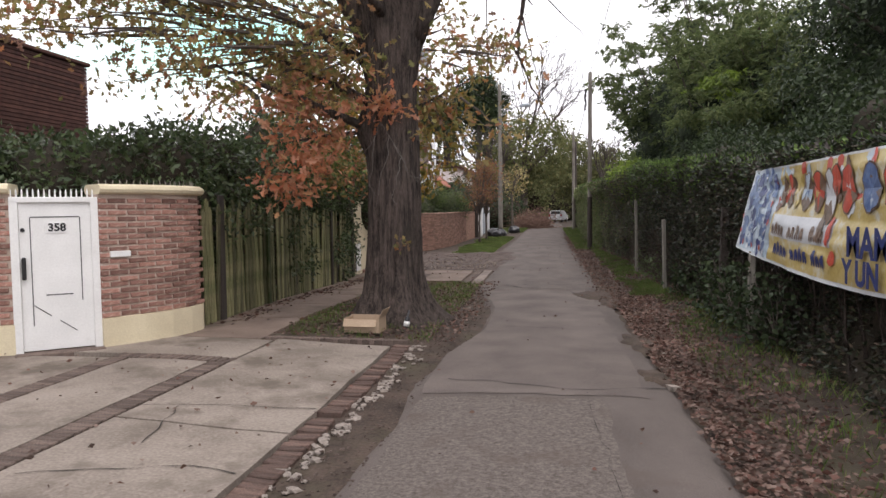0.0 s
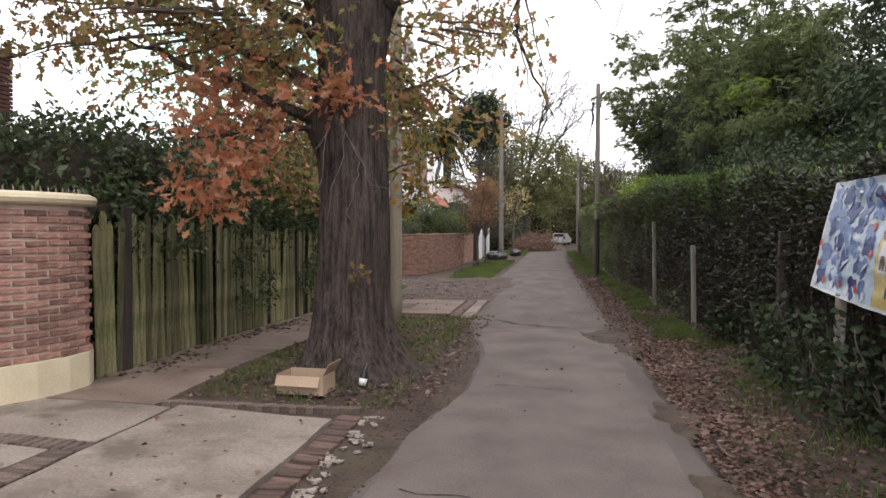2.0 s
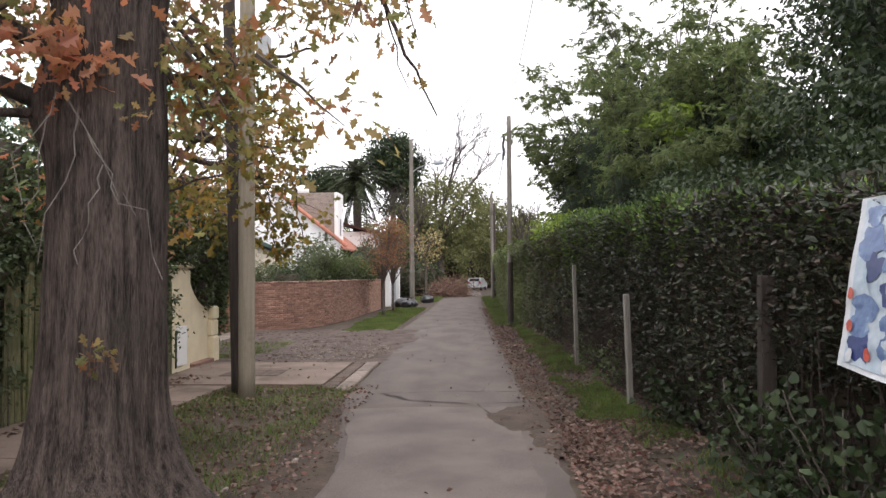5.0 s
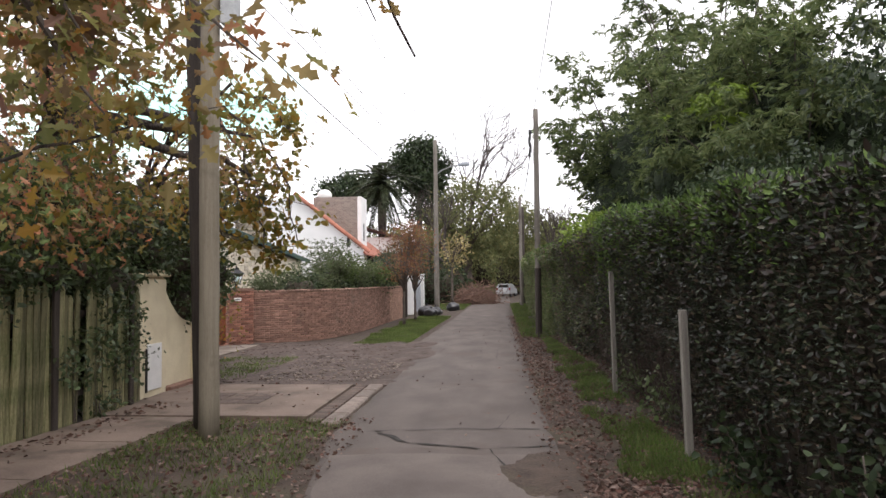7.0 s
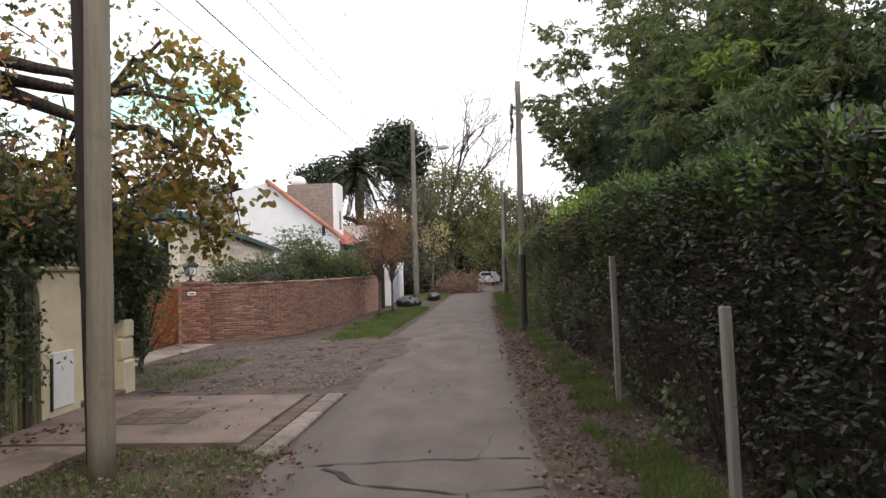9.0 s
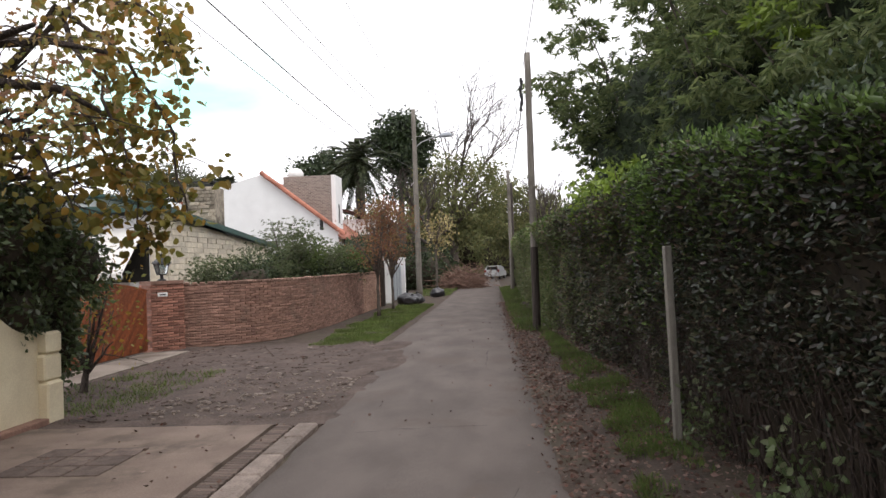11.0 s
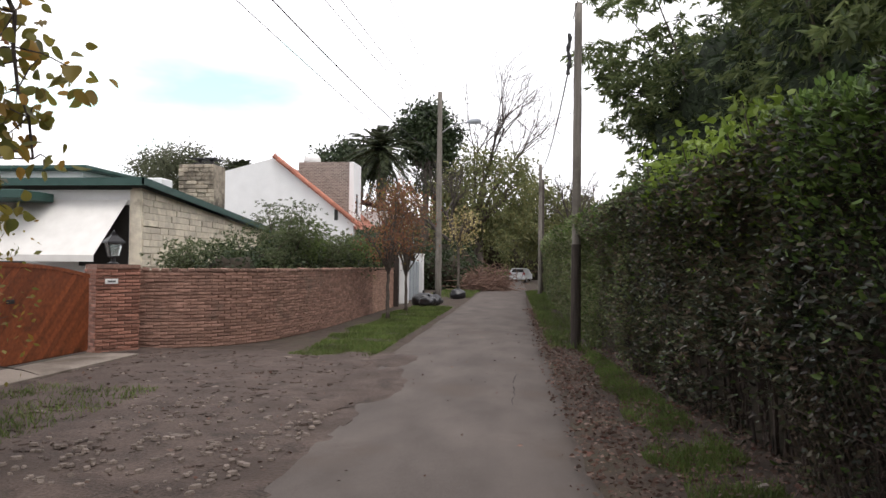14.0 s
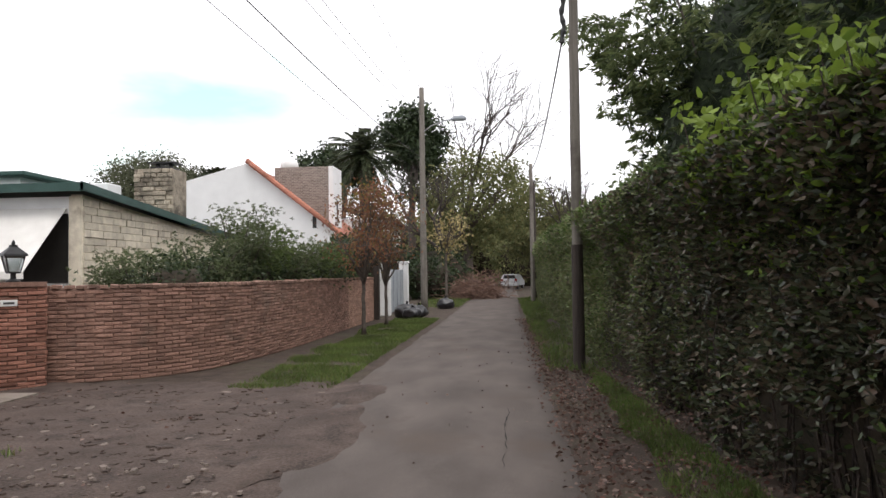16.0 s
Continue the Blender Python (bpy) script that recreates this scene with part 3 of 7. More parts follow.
def paver_mesh(name, l, w, h, mat):
    return Shape().box((-l / 2, -w / 2, -h), (l / 2, w / 2, 0), chamfer=0.008).mesh(name, mat)


PAVER = [paver_mesh("brick", 0.2, 0.062, 0.07, OLDBRICK), paver_mesh("brick", 0.185, 0.066, 0.07, OLDBRICK)]


def lay(parent, mesh, x, y, turn, dz, tilt=1.5):
    ob = new("brick", mesh)
    ob.parent = parent
    ob.matrix_basis = pose(x, y, height(x, y) + dz, rng.uniform(-tilt, tilt), rng.uniform(-tilt, tilt), turn + rng.uniform(-4, 4))


def grid_run(parent, x0, x1, y0, y1, turn, gap, dz=0.03):
    n = int(max(abs(x1 - x0), abs(y1 - y0)) / gap)
    for i in range(n):
        u = (i + 0.5) / n
        lay(parent, PAVER[i % 2], x0 + (x1 - x0) * u, y0 + (y1 - y0) * u, turn, dz)


# brick strips in the driveway
grid_run(driveway, -3.31, -3.31, 1.5, 6.42, 0, 0.074)
grid_run(driveway, -4.39, -4.39, 2.5, 6.42, 0, 0.074)
grid_run(driveway, -4.5, -3.2, 6.53, 6.53, 90, 0.074)
for i in range(22):
    lay(driveway, PAVER[i % 2], -3.3 + 0.072 * i, 7.78 + 0.012 * i, 20, 0.035)
# gutter of bricks and pale kerb by the crossing
gutter = thing("kerb_gutter", "dark brick gutter with a pale concrete kerb", "kerb", kind="structure")
grid_run(gutter, -1.86, -1.86, 14.9, 17.9, 0, 0.072, 0.02)
for i in range(5):
    y = 14.75 + 0.62 * i
    part("kerbstone", Shape().box((-1.73, y, -0.08), (-1.5, y + 0.6, 0.036), chamfer=0.02), KERBSTONE, gutter)
# broken kerb along the driveway
KERBBRICK = [paver_mesh("brick", 0.2, 0.066, 0.07, KERBRED), paver_mesh("brick", 0.19, 0.068, 0.07, KERBRED)]
kerb = thing("kerb_broken", "crumbling kerb of old bricks and pale rubble", "kerb", kind="structure")
for i in range(88):
    y = 1.2 + 6.75 * i / 88
    x = -1.73 + 0.02 * noise.noise((y * 2, 0, 0))
    if noise.noise((y * 1.7, 4, 0)) < 0.2:
        lay(kerb, KERBBRICK[i % 2], x, y, rng.uniform(-5, 5), 0.012 + rng.uniform(-0.012, 0.01), 3)

def stone_mesh(name, size, mat, seed):
    """A broken stone: a lumpy, cut ball."""
    bm = bmesh.new()
    bmesh.ops.create_icosphere(bm, subdivisions=1, radius=size)
    for v in bm.verts:
        v.co *= 0.75 + 0.6 * noise.noise(v.co * (2.5 / size) * 0.4 + Vector((seed, 0, 0)))
        v.co.z = max(min(v.co.z, size * 0.45), -size * 0.3) * 0.8
    me = bpy.data.meshes.new(name)
    bm.to_mesh(me)
    bm.free()
    me.materials.append(mat)
    return me


STONES = [stone_mesh("stone", 0.07, KERBPALE, i * 3.1) for i in range(4)]
for i in range(150):
    y = rng.uniform(1.5, 8.2)
    ob = new("stone", STONES[i % 4])
    ob.parent = kerb
    k = rng.uniform(0.3, 0.85)
    ob.matrix_basis = pose(-1.56 + rng.normal() * 0.05, y, -0.012, 0, 0, rng.uniform(0, 360)) @ Matrix.Diagonal((k, k * 1.2, k * 0.8, 1))


def rubble_field(name, n, xr, yr, size, mat, label, dz=0.0):
    s = Shape()
    for _ in range(n):
        x, y, k = rng.uniform(*xr), rng.uniform(*yr), size * rng.uniform(0.4, 1.3)
        m = pose(x, y, height(x, y) + dz, rng.uniform(-6, 6), rng.uniform(-6, 6), rng.uniform(0, 360))
        q = rng.uniform(0.5, 1.0, 5)
        top = [m @ Vector((k * q[a] * math.cos(a * 1.257), k * q[a] * 0.7 * math.sin(a * 1.257), k * 0.2)) for a in range(5)]
        bot = [m @ Vector((k * 1.25 * q[a] * math.cos(a * 1.257), k * 0.9 * q[a] * math.sin(a * 1.257), -k * 0.3)) for a in range(5)]
        s.add(bot + top, [(5, 6, 7, 8, 9)] + [(a, (a + 1) % 5, 5 + (a + 1) % 5, 5 + a) for a in range(5)])
    whole(name, s, mat, label, "stones", kind="stuff")


rubble_field("loose_stones", 900, (-6.7, -1.7), (18.0, 25.8), 0.045, RUBBLE, "loose broken stones on the worn apron", 0.012)
for x, y, k in ((1.06, 6.15, 1.3), (1.2, 7.6, 0.6), (-1.3, 10.9, 0.7), (-1.55, 9.9, 0.6), (2.0, 18.6, 0.9)):
    ps = new("pale_stone", STONES[0])
    ps.matrix_basis = pose(x, y, height(x, y) + 0.03, 0, 0, x * 90) @ Matrix.Diagonal((k, k, k, 1))
    tagged(ps, "pale broken stone lying at the road edge", "stone", "stones at the road edge")
rubble_field("paving_stones", 420, (-6.6, -1.8), (18.0, 25.7), 0.13, RUBBLE, "flat worn stones bedded in the apron", -0.018)
rubble_field("brick_rubble", 300, (-3.9, -1.6), (18.2, 21.6), 0.04, KERBSTONE, "pale broken stone and brick rubble", 0.03)
rubble_field("pale_stones", 160, (-6.4, -1.7), (18.4, 25.4), 0.075, KERBSTONE, "pale flat stones worn into the apron", -0.006)
rubble_field("kerb_grit", 1500, (-1.6, -0.98), (1.0, 14.5), 0.015, RUBBLE, "gravel and grit at the road edge", 0.012)


def crack(points, width, seed):
    s = Shape()
    fine = []
    for (x0, y0), (x1, y1) in zip(points, points[1:]):
        n = max(2, int(math.hypot(x1 - x0, y1 - y0) / 0.06))
        fine += [(x0 + (x1 - x0) * i / n, y0 + (y1 - y0) * i / n) for i in range(n)]
    pts = []
    for i, (x, y) in enumerate(fine):
        x += 0.05 * noise.noise((i * 0.23, seed, 0))
        y += 0.05 * noise.noise((i * 0.23, seed, 5))
        w = width * max(0.15, 0.5 + noise.noise((i * 0.3, seed, 9)))
        l, r = along(ROADL, y), along(ROADR, y)
        u = (x - l) / (r - l)
        z = (0.012 + 0.03 * (1 - (2 * u - 1) ** 2) if 0 < u < 1 else height(x, y) + 0.022) + 0.008
        pts += [(x - w * 0.7, y - w, z), (x + w * 0.7, y + w, z)]
    s.add(pts, [(2 * i, 2 * i + 1, 2 * i + 3, 2 * i + 2) for i in range(len(fine) - 1)])
    return s


cracks = thing("trim_road_cracks", "dark cracks across the old asphalt and concrete", "crack", kind="structure")
for i, (pts, w) in enumerate([([(-1.2, 14.25), (0.9, 14.5)], 0.022), ([(-0.9, 14.2), (-0.5, 13.7), (0.2, 13.5), (1.0, 13.75)], 0.03), ([(0.3, 13.5), (0.5, 12.6), (0.9, 12.2)], 0.016),
                              ([(-0.95, 6.3), (0.2, 5.95), (1.1, 6.2)], 0.012), ([(0.3, 5.9), (0.35, 4.4), (0.4, 3.0)], 0.005),
                              ([(-0.6, 9.2), (0.3, 9.0)], 0.012), ([(0.35, 14.4), (0.5, 15.2), (0.6, 15.6)], 0.01), ([(-3.2, 4.9), (-2.6, 5.1), (-1.8, 5.2)], 0.011), ([(-2.9, 5.0), (-2.7, 4.1)], 0.009),
                              ([(0.3, 21.5), (0.32, 24.0)], 0.012), ([(-1.0, 17.3), (0.4, 17.5)], 0.008), ([(-1.6, 30.5), (0.8, 31.0)], 0.02), ([(-1.6, 36.5), (0.7, 37.0)], 0.02), ([(-3.1, 3.5), (-2.2, 3.9), (-1.8, 3.8)], 0.01)]):
    part("crack", crack(pts, w, i * 4.7), CRACK, cracks)
def spot(cx, cy, rx, ry, seed, z):
    """A ragged flat patch."""
    n = 40
    pts = [(cx, cy, z + 0.004)]
    for ring, k in ((0, 0.8), (1, 1.0)):
        for i in range(n):
            a = 2 * math.pi * i / n
            w = (1 + 0.45 * noise.noise((math.cos(a) * 1.5 + seed, math.sin(a) * 1.5, seed)) + 0.2 * noise.noise((math.cos(a) * 5, math.sin(a) * 5, seed))) * k
            pts.append((cx + rx * w * math.cos(a), cy + ry * w * math.sin(a), z - 0.03 * ring))
    return Shape().add(pts, [(0, 1 + i, 1 + (i + 1) % n) for i in range(n)] + [(1 + i, 1 + n + i, 1 + n + (i + 1) % n, 1 + (i + 1) % n) for i in range(n)])


broken = thing("trim_road_breaks", "dark broken hollows and stony spots in the asphalt", "broken asphalt", kind="structure")
for i, (cx, cy, rx, ry, z) in enumerate(((0.8, 12.7, 0.42, 0.65, 0.044), (0.98, 11.8, 0.2, 0.5, 0.035), (1.0, 8.3, 0.22, 0.6, 0.035), (-1.6, 22.5, 0.5, 1.6, 0.04), (-1.7, 25.0, 0.5, 0.8, 0.04), (0.95, 6.6, 0.14, 0.3, 0.04))):
    part("hollow", spot(cx, cy, rx, ry, i * 3.3, z), SOIL if i in (0, 1, 2, 5) else RUBBLE, broken, smooth=True)
def road_patch(y0, y1, left, right, mat, label):
    """A repair laid over the lane between two lines across its width, with a ragged edge."""
    patch, pp, n = Shape(), [], round((y1 - y0) / 0.15)
    for j in range(n):
        y = y0 + (y1 - y0) * j / (n - 1)
        l, r = left(y), right(y)
        for i in range(9):
            x = l + (r - l) * i / 8 + (0.05 * noise.noise((y * 2, i, 2)) + 0.02 * noise.noise((y * 9, i, 2)) if i in (0, 8) else 0)
            u = (x - along(ROADL, y)) / (along(ROADR, y) - along(ROADL, y))
            ragged = 0.08 * noise.noise((x * 3, y0, 1)) if j in (0, n - 1) else 0
            pp.append((x, y + ragged, 0.0175 + 0.03 * (1 - (2 * u - 1) ** 2) + 0.0015 * noise.noise((x * 1.2, y * 0.7, 1))))
    patch.add(pp, [(j * 9 + i, j * 9 + i + 1, (j + 1) * 9 + i + 1, (j + 1) * 9 + i) for j in range(n - 1) for i in range(8)])
    whole("road_patch", patch, mat, label, "road patch", kind="structure", smooth=True)


road_patch(5.8, 13.3, lambda y: along(ROADL, y) + 0.12, lambda y: along(ROADR, y) - 0.3, PATCH, "darker asphalt repair patch in the lane")
road_patch(-2.0, 5.68, lambda y: along(ROADL, y) + 0.16, lambda y: 0.43, AGGREGATE, "rough old asphalt with exposed pale aggregate")


# ---- brickwork ----
def brick_mesh(l, h, mat, seed):
    """A brick's face: bulged and slightly uneven, 30 mm deep, local x along the wall, -y outwards."""
    k = 0.007
    j = lambda a: k * 0.8 * noise.noise((a * 1.7 + seed, seed, 0))
    out = [(-l / 2 + j(1), 0.03, -h / 2 + j(2)), (l / 2 + j(3), 0.03, -h / 2 + j(4)), (l / 2 + j(5), 0.03, h / 2 + j(6)), (-l / 2 + j(7), 0.03, h / 2 + j(8))]
    mid = [(x, -0.004, z) for x, _, z in out]
    top = [(x * (1 - 2 * k / l), -0.011 + j(9 + i), z * (1 - 2 * k / h)) for i, (x, _, z) in enumerate(out)]
    s = Shape().add(out + mid + top, [(8, 9, 10, 11)] + [(a + i, a + (i + 1) % 4, a + 4 + (i + 1) % 4, a + 4 + i) for a in (0, 4) for i in range(4)])
    return s.mesh("brick", mat)


def face_bricks(parent, path, z0, z1, l, h, joint, mat, seed=0, limit=300, depth=0.0):
    """Lays running bond on the outer face of a path of (x, y) points; outside is to the right of the way along. Past the limit the rest is one joined part."""
    shapes = [brick_mesh(l, h, mat, seed + i) for i in range(4)]
    segs, total = [], 0.0
    for (x0, y0), (x1, y1) in zip(path, path[1:]):
        d = math.hypot(x1 - x0, y1 - y0)
        segs.append((total, d, x0, y0, (x1 - x0) / d, (y1 - y0) / d))
        total += d
    rest, made = Shape(), 0
    for c in range(int((z1 - z0) / (h + joint))):
        s = -(c % 2) * (l + joint) / 2
        z = z0 + (c + 0.5) * (h + joint)
        while s < total:
            lo, hi = max(s, 0.0), min(s + l, total)
            if hi - lo > 0.035:
                mid = (lo + hi) / 2
                a, d, x0, y0, ux, uy = [g for g in segs if g[0] <= mid][-1]
                x, y = x0 + ux * (mid - a), y0 + uy * (mid - a)
                m = pose(x, y, z + height(x, y) + rng.normal() * (0.0015 + depth), 0, rng.normal() * (0.5 + 60 * depth), math.degrees(math.atan2(uy, ux)) + rng.normal() * (0.5 + 120 * depth)) @ Matrix.Translation((0, rng.normal() * (0.0025 + depth), 0))
                m = m @ Matrix.Diagonal(((hi - lo) / l, 1, 1, 1))
                me = shapes[int(rng.integers(4))]
                if made < limit:
                    ob = new("brick", me)
                    ob.parent = parent
                    ob.matrix_basis = m
                else:
                    rest.add([m @ v.co for v in me.vertices], [tuple(p.vertices) for p in me.polygons])
                made += 1
            s += l + joint
    if rest.v:
        tagged(part("bricks", rest, mat, parent), kind="stuff")


def offset_path(path, d):
    """The path moved to its left by d."""
    out = []
    for i, (x, y) in enumerate(path):
        a, b = path[max(i - 1, 0)], path[min(i + 1, len(path) - 1)]
        ux, uy = b[0] - a[0], b[1] - a[1]
        n = math.hypot(ux, uy)
        out.append((x - uy / n * d, y + ux / n * d))
    return out


def wall_core(path, thick, z0, z1):
    """A wall of that thickness to the left of the path."""
    s = Shape()
    inner = offset_path(path, thick)
    n = len(path)
    pts = [(x, y, z + height(x, y)) for z in (z0, z1) for row in (path, inner) for x, y in row]
    fs = []
    for i in range(n - 1):
        o, p, q, r = i, n + i, 2 * n + i, 3 * n + i
        fs += [(o, o + 1, q + 1, q), (p + 1, p, r, r + 1), (q, q + 1, r + 1, r), (o + 1, o, p, p + 1)]
    fs += [(0, 2 * n, 3 * n, n), (n - 1, 2 * n - 1, 4 * n - 1, 3 * n - 1)]
    return s.add(pts, fs)


# ---- the white door between brick piers ----
PIERR = [(-4.93, 6.93), (-4.66, 7.3), (-4.5, 7.6), (-4.42, 7.9), (-4.42, 8.15), (-4.5, 8.32)]
PIERL = [(-7.2, 5.6), (-6.4, 6.0), (-5.6, 6.45)]
for name, path, label in (("brick_pier", PIERR, "curved red brick pier with cream coping and plinth"), ("brick_pier", PIERL, "red brick pier with cream coping beside the white door")):
    pier = thing(name, label, "pier", "piers of the white gateway")
    part("core", wall_core(offset_path(path, 0.004), 0.34, -0.1, 1.72), MORTAR, pier)
    part("plinth", wall_core(offset_path(path, -0.035), 0.42, -0.1, 0.34), CREAM, pier, "cream painted plinth")
    profile = ((-0.03, 1.72), (-0.07, 1.74), (-0.086, 1.775), (-0.07, 1.81), (-0.03, 1.832), (0.37, 1.832), (0.41, 1.81), (0.426, 1.775), (0.41, 1.74), (0.37, 1.72))
    rails = [[(x, y, z + height(x, y)) for x, y in offset_path(path, d)] for d, z in profile]
    n, k = len(path), len(profile)
    cap = Shape().add([p for row in rails for p in row], [(r * n + i, r * n + i + 1, (r + 1) % k * n + i + 1, (r + 1) % k * n + i) for r in range(k) for i in range(n - 1)] + [tuple(r * n for r in range(k)), tuple(r * n + n - 1 for r in reversed(range(k)))])
    part("coping", cap, CREAM, pier, "cream moulded coping")
    for (x0, y0), (x1, y1) in zip(offset_path(path, 0.06), offset_path(path, 0.06)[1:]):
        n = max(1, round(math.hypot(x1 - x0, y1 - y0) / 0.075))
        for i in range(n):
            x, y = x0 + (x1 - x0) * (i + 0.5) / n, y0 + (y1 - y0) * (i + 0.5) / n
            z = 1.828 + height(x, y)
            part("spike", Shape().tube([(x, y, z), (x, y, z + 0.035), (x + rng.normal() * 0.006, y, z + 0.062)], [0.008, 0.007, 0.001], 5), POSTWOOD, pier)
    face_bricks(pier, path, 0.34, 1.72, 0.19, 0.047, 0.02, BRICK, 3, depth=0.0012)
    if path is PIERR:
        m = pose(-4.8, 7.1, 1.16, 0, 0, 54)
        part("letter_plate", Shape().box((-0.11, -0.03, -0.035), (0.11, 0.01, 0.035), m, 0.006), PALEPLASTIC, pier, "white letter plate")

door_m = pose(-5.57, 6.47, 0.12, 0, 0, 38.5)
DW, DH = 0.74, 1.62
door = thing("door_1", "white painted garden door with house number 358", "door", kind="structure", at=door_m)
leaf = Shape().box((0.03, 0.0, 0.03), (DW - 0.03, 0.045, DH), chamfer=0.005)
part("door_leaf", leaf, WHITE, door)
frame_s = Shape().box((-0.05, -0.03, 0), (0.03, 0.08, DH + 0.02), chamfer=0.006).box((DW - 0.03, -0.03, 0), (DW + 0.07, 0.08, DH + 0.02), chamfer=0.006)
part("door_frame", frame_s, WHITE, door)
part("rail", Shape().box((-0.05, -0.03, DH), (DW + 0.07, 0.08, DH + 0.06), chamfer=0.006), WHITE, door)
for i in range(17):
    x = -0.03 + (DW + 0.08) * i / 16
    part("spike", Shape().tube([(x, 0.02, DH + 0.05), (x, 0.02, DH + 0.12), (x, 0.02, DH + 0.15)], [0.009, 0.009, 0.001], 6), WHITE, door)
for lo, hi, m in (((0.14, 1.46), (0.6, 1.472), None), ((0.6, 0.55), (0.61, 1.46), None), ((0.13, 0.3), (0.14, 1.46), None), ((0.26, 0.62), (0.52, 0.632), None)):
    part("groove", Shape().box((lo[0], -0.003, lo[1]), (hi[0], 0.002, hi[1])), DARKLINE, door)
for x, z, a in ((0.22, 0.46, 38), (0.46, 0.28, 38)):
    part("groove", Shape().box((-0.1, -0.003, -0.005), (0.1, 0.002, 0.005), pose(x, 0, z, 0, a, 0)), DARKLINE, door)
part("handle", Shape().box((0.045, -0.05, 0.8), (0.085, -0.005, 1.04), chamfer=0.01), BLACK, door, "black pull handle")
part("lock", Shape().tube([(0.065, -0.012, 1.33), (0.065, 0.002, 1.33)], 0.022, 12), BLACK, door, "black lock")
plate = part("number_plate", Shape().box((0.27, -0.008, 1.29), (0.5, 0.0, 1.41), chamfer=0.002), PALEPLASTIC, door, "white number plate")
txt = bpy.data.curves.new("number", "FONT")
txt.body, txt.size, txt.extrude, txt.align_x, txt.align_y = "358", 0.115, 0.002, "CENTER", "CENTER"
txt.offset = 0.004
txt.materials.append(BLACK)
num = new("number", txt)
num.parent = plate
num.matrix_basis = pose(0.385, -0.011, 1.35, 90, 0, 0)
step = Shape().box((-0.05, -0.18, -0.1), (DW + 0.07, 0.1, 0.02), chamfer=0.01)
part("doorstep", step, OLDBRICK, door, "brick doorstep")


# ---- picket fence ----
def picket(h, w, k):
    t = 0.02
    pts = [(-w / 2, -t / 2), (w / 2, -t / 2), (w / 2, t / 2), (-w / 2, t / 2)]
    s = Shape()
    v = [(x, y, 0) for x, y in pts] + [(x * 0.98, y, h - k) for x, y in pts] + [(-0.01, -t / 2, h), (0.012, -t / 2, h), (0.012, t / 2, h), (-0.01, t / 2, h)]
    return s.add(v, [(3, 2, 1, 0)] + [(a + i, a + (i + 1) % 4, a + 4 + (i + 1) % 4, a + 4 + i) for a in (0, 4) for i in range(4)] + [(8, 9, 10, 11)]).mesh("picket", PICKET)


fence = thing("picket_fence", "tall mossy green-brown wooden picket fence", "fence")
PK = [picket(1.53 + 0.035 * i, 0.1 - 0.006 * (i % 3), 0.05) for i in range(5)]
FX0, FY0, FX1, FY1 = -4.5, 8.42, -4.72, 16.2
for i in range(72):
    if i in (23, 41, 58):
        continue
    u = (i + 0.5 + rng.normal() * 0.08) / 72
    x, y = FX0 + (FX1 - FX0) * u, FY0 + (FY1 - FY0) * u
    ob = new("picket", PK[int(rng.integers(5))])
    ob.parent = fence
    ob.matrix_basis = pose(x + rng.normal() * 0.006, y, height(x, y) + 0.02, rng.normal() * 0.8, rng.normal() * 1.0, 90 + rng.normal() * 2)
for z in (0.35, 1.3):
    part("rail", Shape().box((-0.02, 0, -0.04), (0.02, FY1 - FY0, 0.04), pose(FX0 - 0.045, FY0, z + 0.1, -0.6, 0, math.degrees(math.atan2(FX0 - FX1, FY1 - FY0)))), DARKWOOD, fence)
for y, w, mat in ((8.9, 0.15, DARKWOOD), (10.6, 0.1, PICKET), (12.3, 0.09, PICKET), (14.2, 0.1, DARKWOOD), (15.9, 0.1, DARKWOOD)):
    x = FX0 + (FX1 - FX0) * (y - FY0) / (FY1 - FY0)
    part("post", Shape().box((x + 0.015, y - w / 2, 0), (x + 0.05, y + w / 2, 1.74 + height(x, y)), chamfer=0.01), mat, fence)


# ---- cream gateway with a meter box ----
gateway = thing("cream_gateway", "cream rendered gateway piers with moulded caps", "gateway")
part("pier", Shape().box((-5.15, 16.28, -0.1), (-4.78, 17.12, 1.8), chamfer=0.05), CREAM, gateway)
part("end_pier", Shape().box((-5.15, 18.12, -0.1), (-4.74, 18.42, 0.5), chamfer=0.03).box((-5.13, 18.1, 0.5), (-4.76, 18.42, 0.82), chamfer=0.03).box((-5.15, 18.12, 0.82), (-4.74, 18.4, 1.08), chamfer=0.03), CREAM, gateway, "stepped cream end pier")
sweep = [(17.1, -0.1)] + [(18.14, -0.1)] + [(18.14 - 1.04 * i / 12, 1.06 + 0.7 * (i / 12) ** 2.2) for i in range(13)]
n = len(sweep)
part("wing_wall", Shape().add([(x, y, z) for x in (-5.14, -4.86) for y, z in sweep], [tuple(range(n)), tuple(reversed(range(n, 2 * n)))] + [(i, n + i, n + (i + 1) % n, (i + 1) % n) for i in range(n)]), CREAM, gateway, "cream wing wall sweeping down from the pier")
part("cap", Shape().box((-5.2, 16.24, 1.8), (-4.73, 17.16, 1.85), chamfer=0.02).tube([(-4.96, 16.95, 1.85), (-4.96, 16.95, 1.9), (-4.96, 16.95, 1.93)], [0.2, 0.2, 0.12], 20), CREAM, gateway, "rounded cream cap")
part("step", Shape().box((-4.87, 17.14, -0.05), (-4.72, 18.1, 0.09), chamfer=0.01), BRICKWARM, gateway, "red brick step")
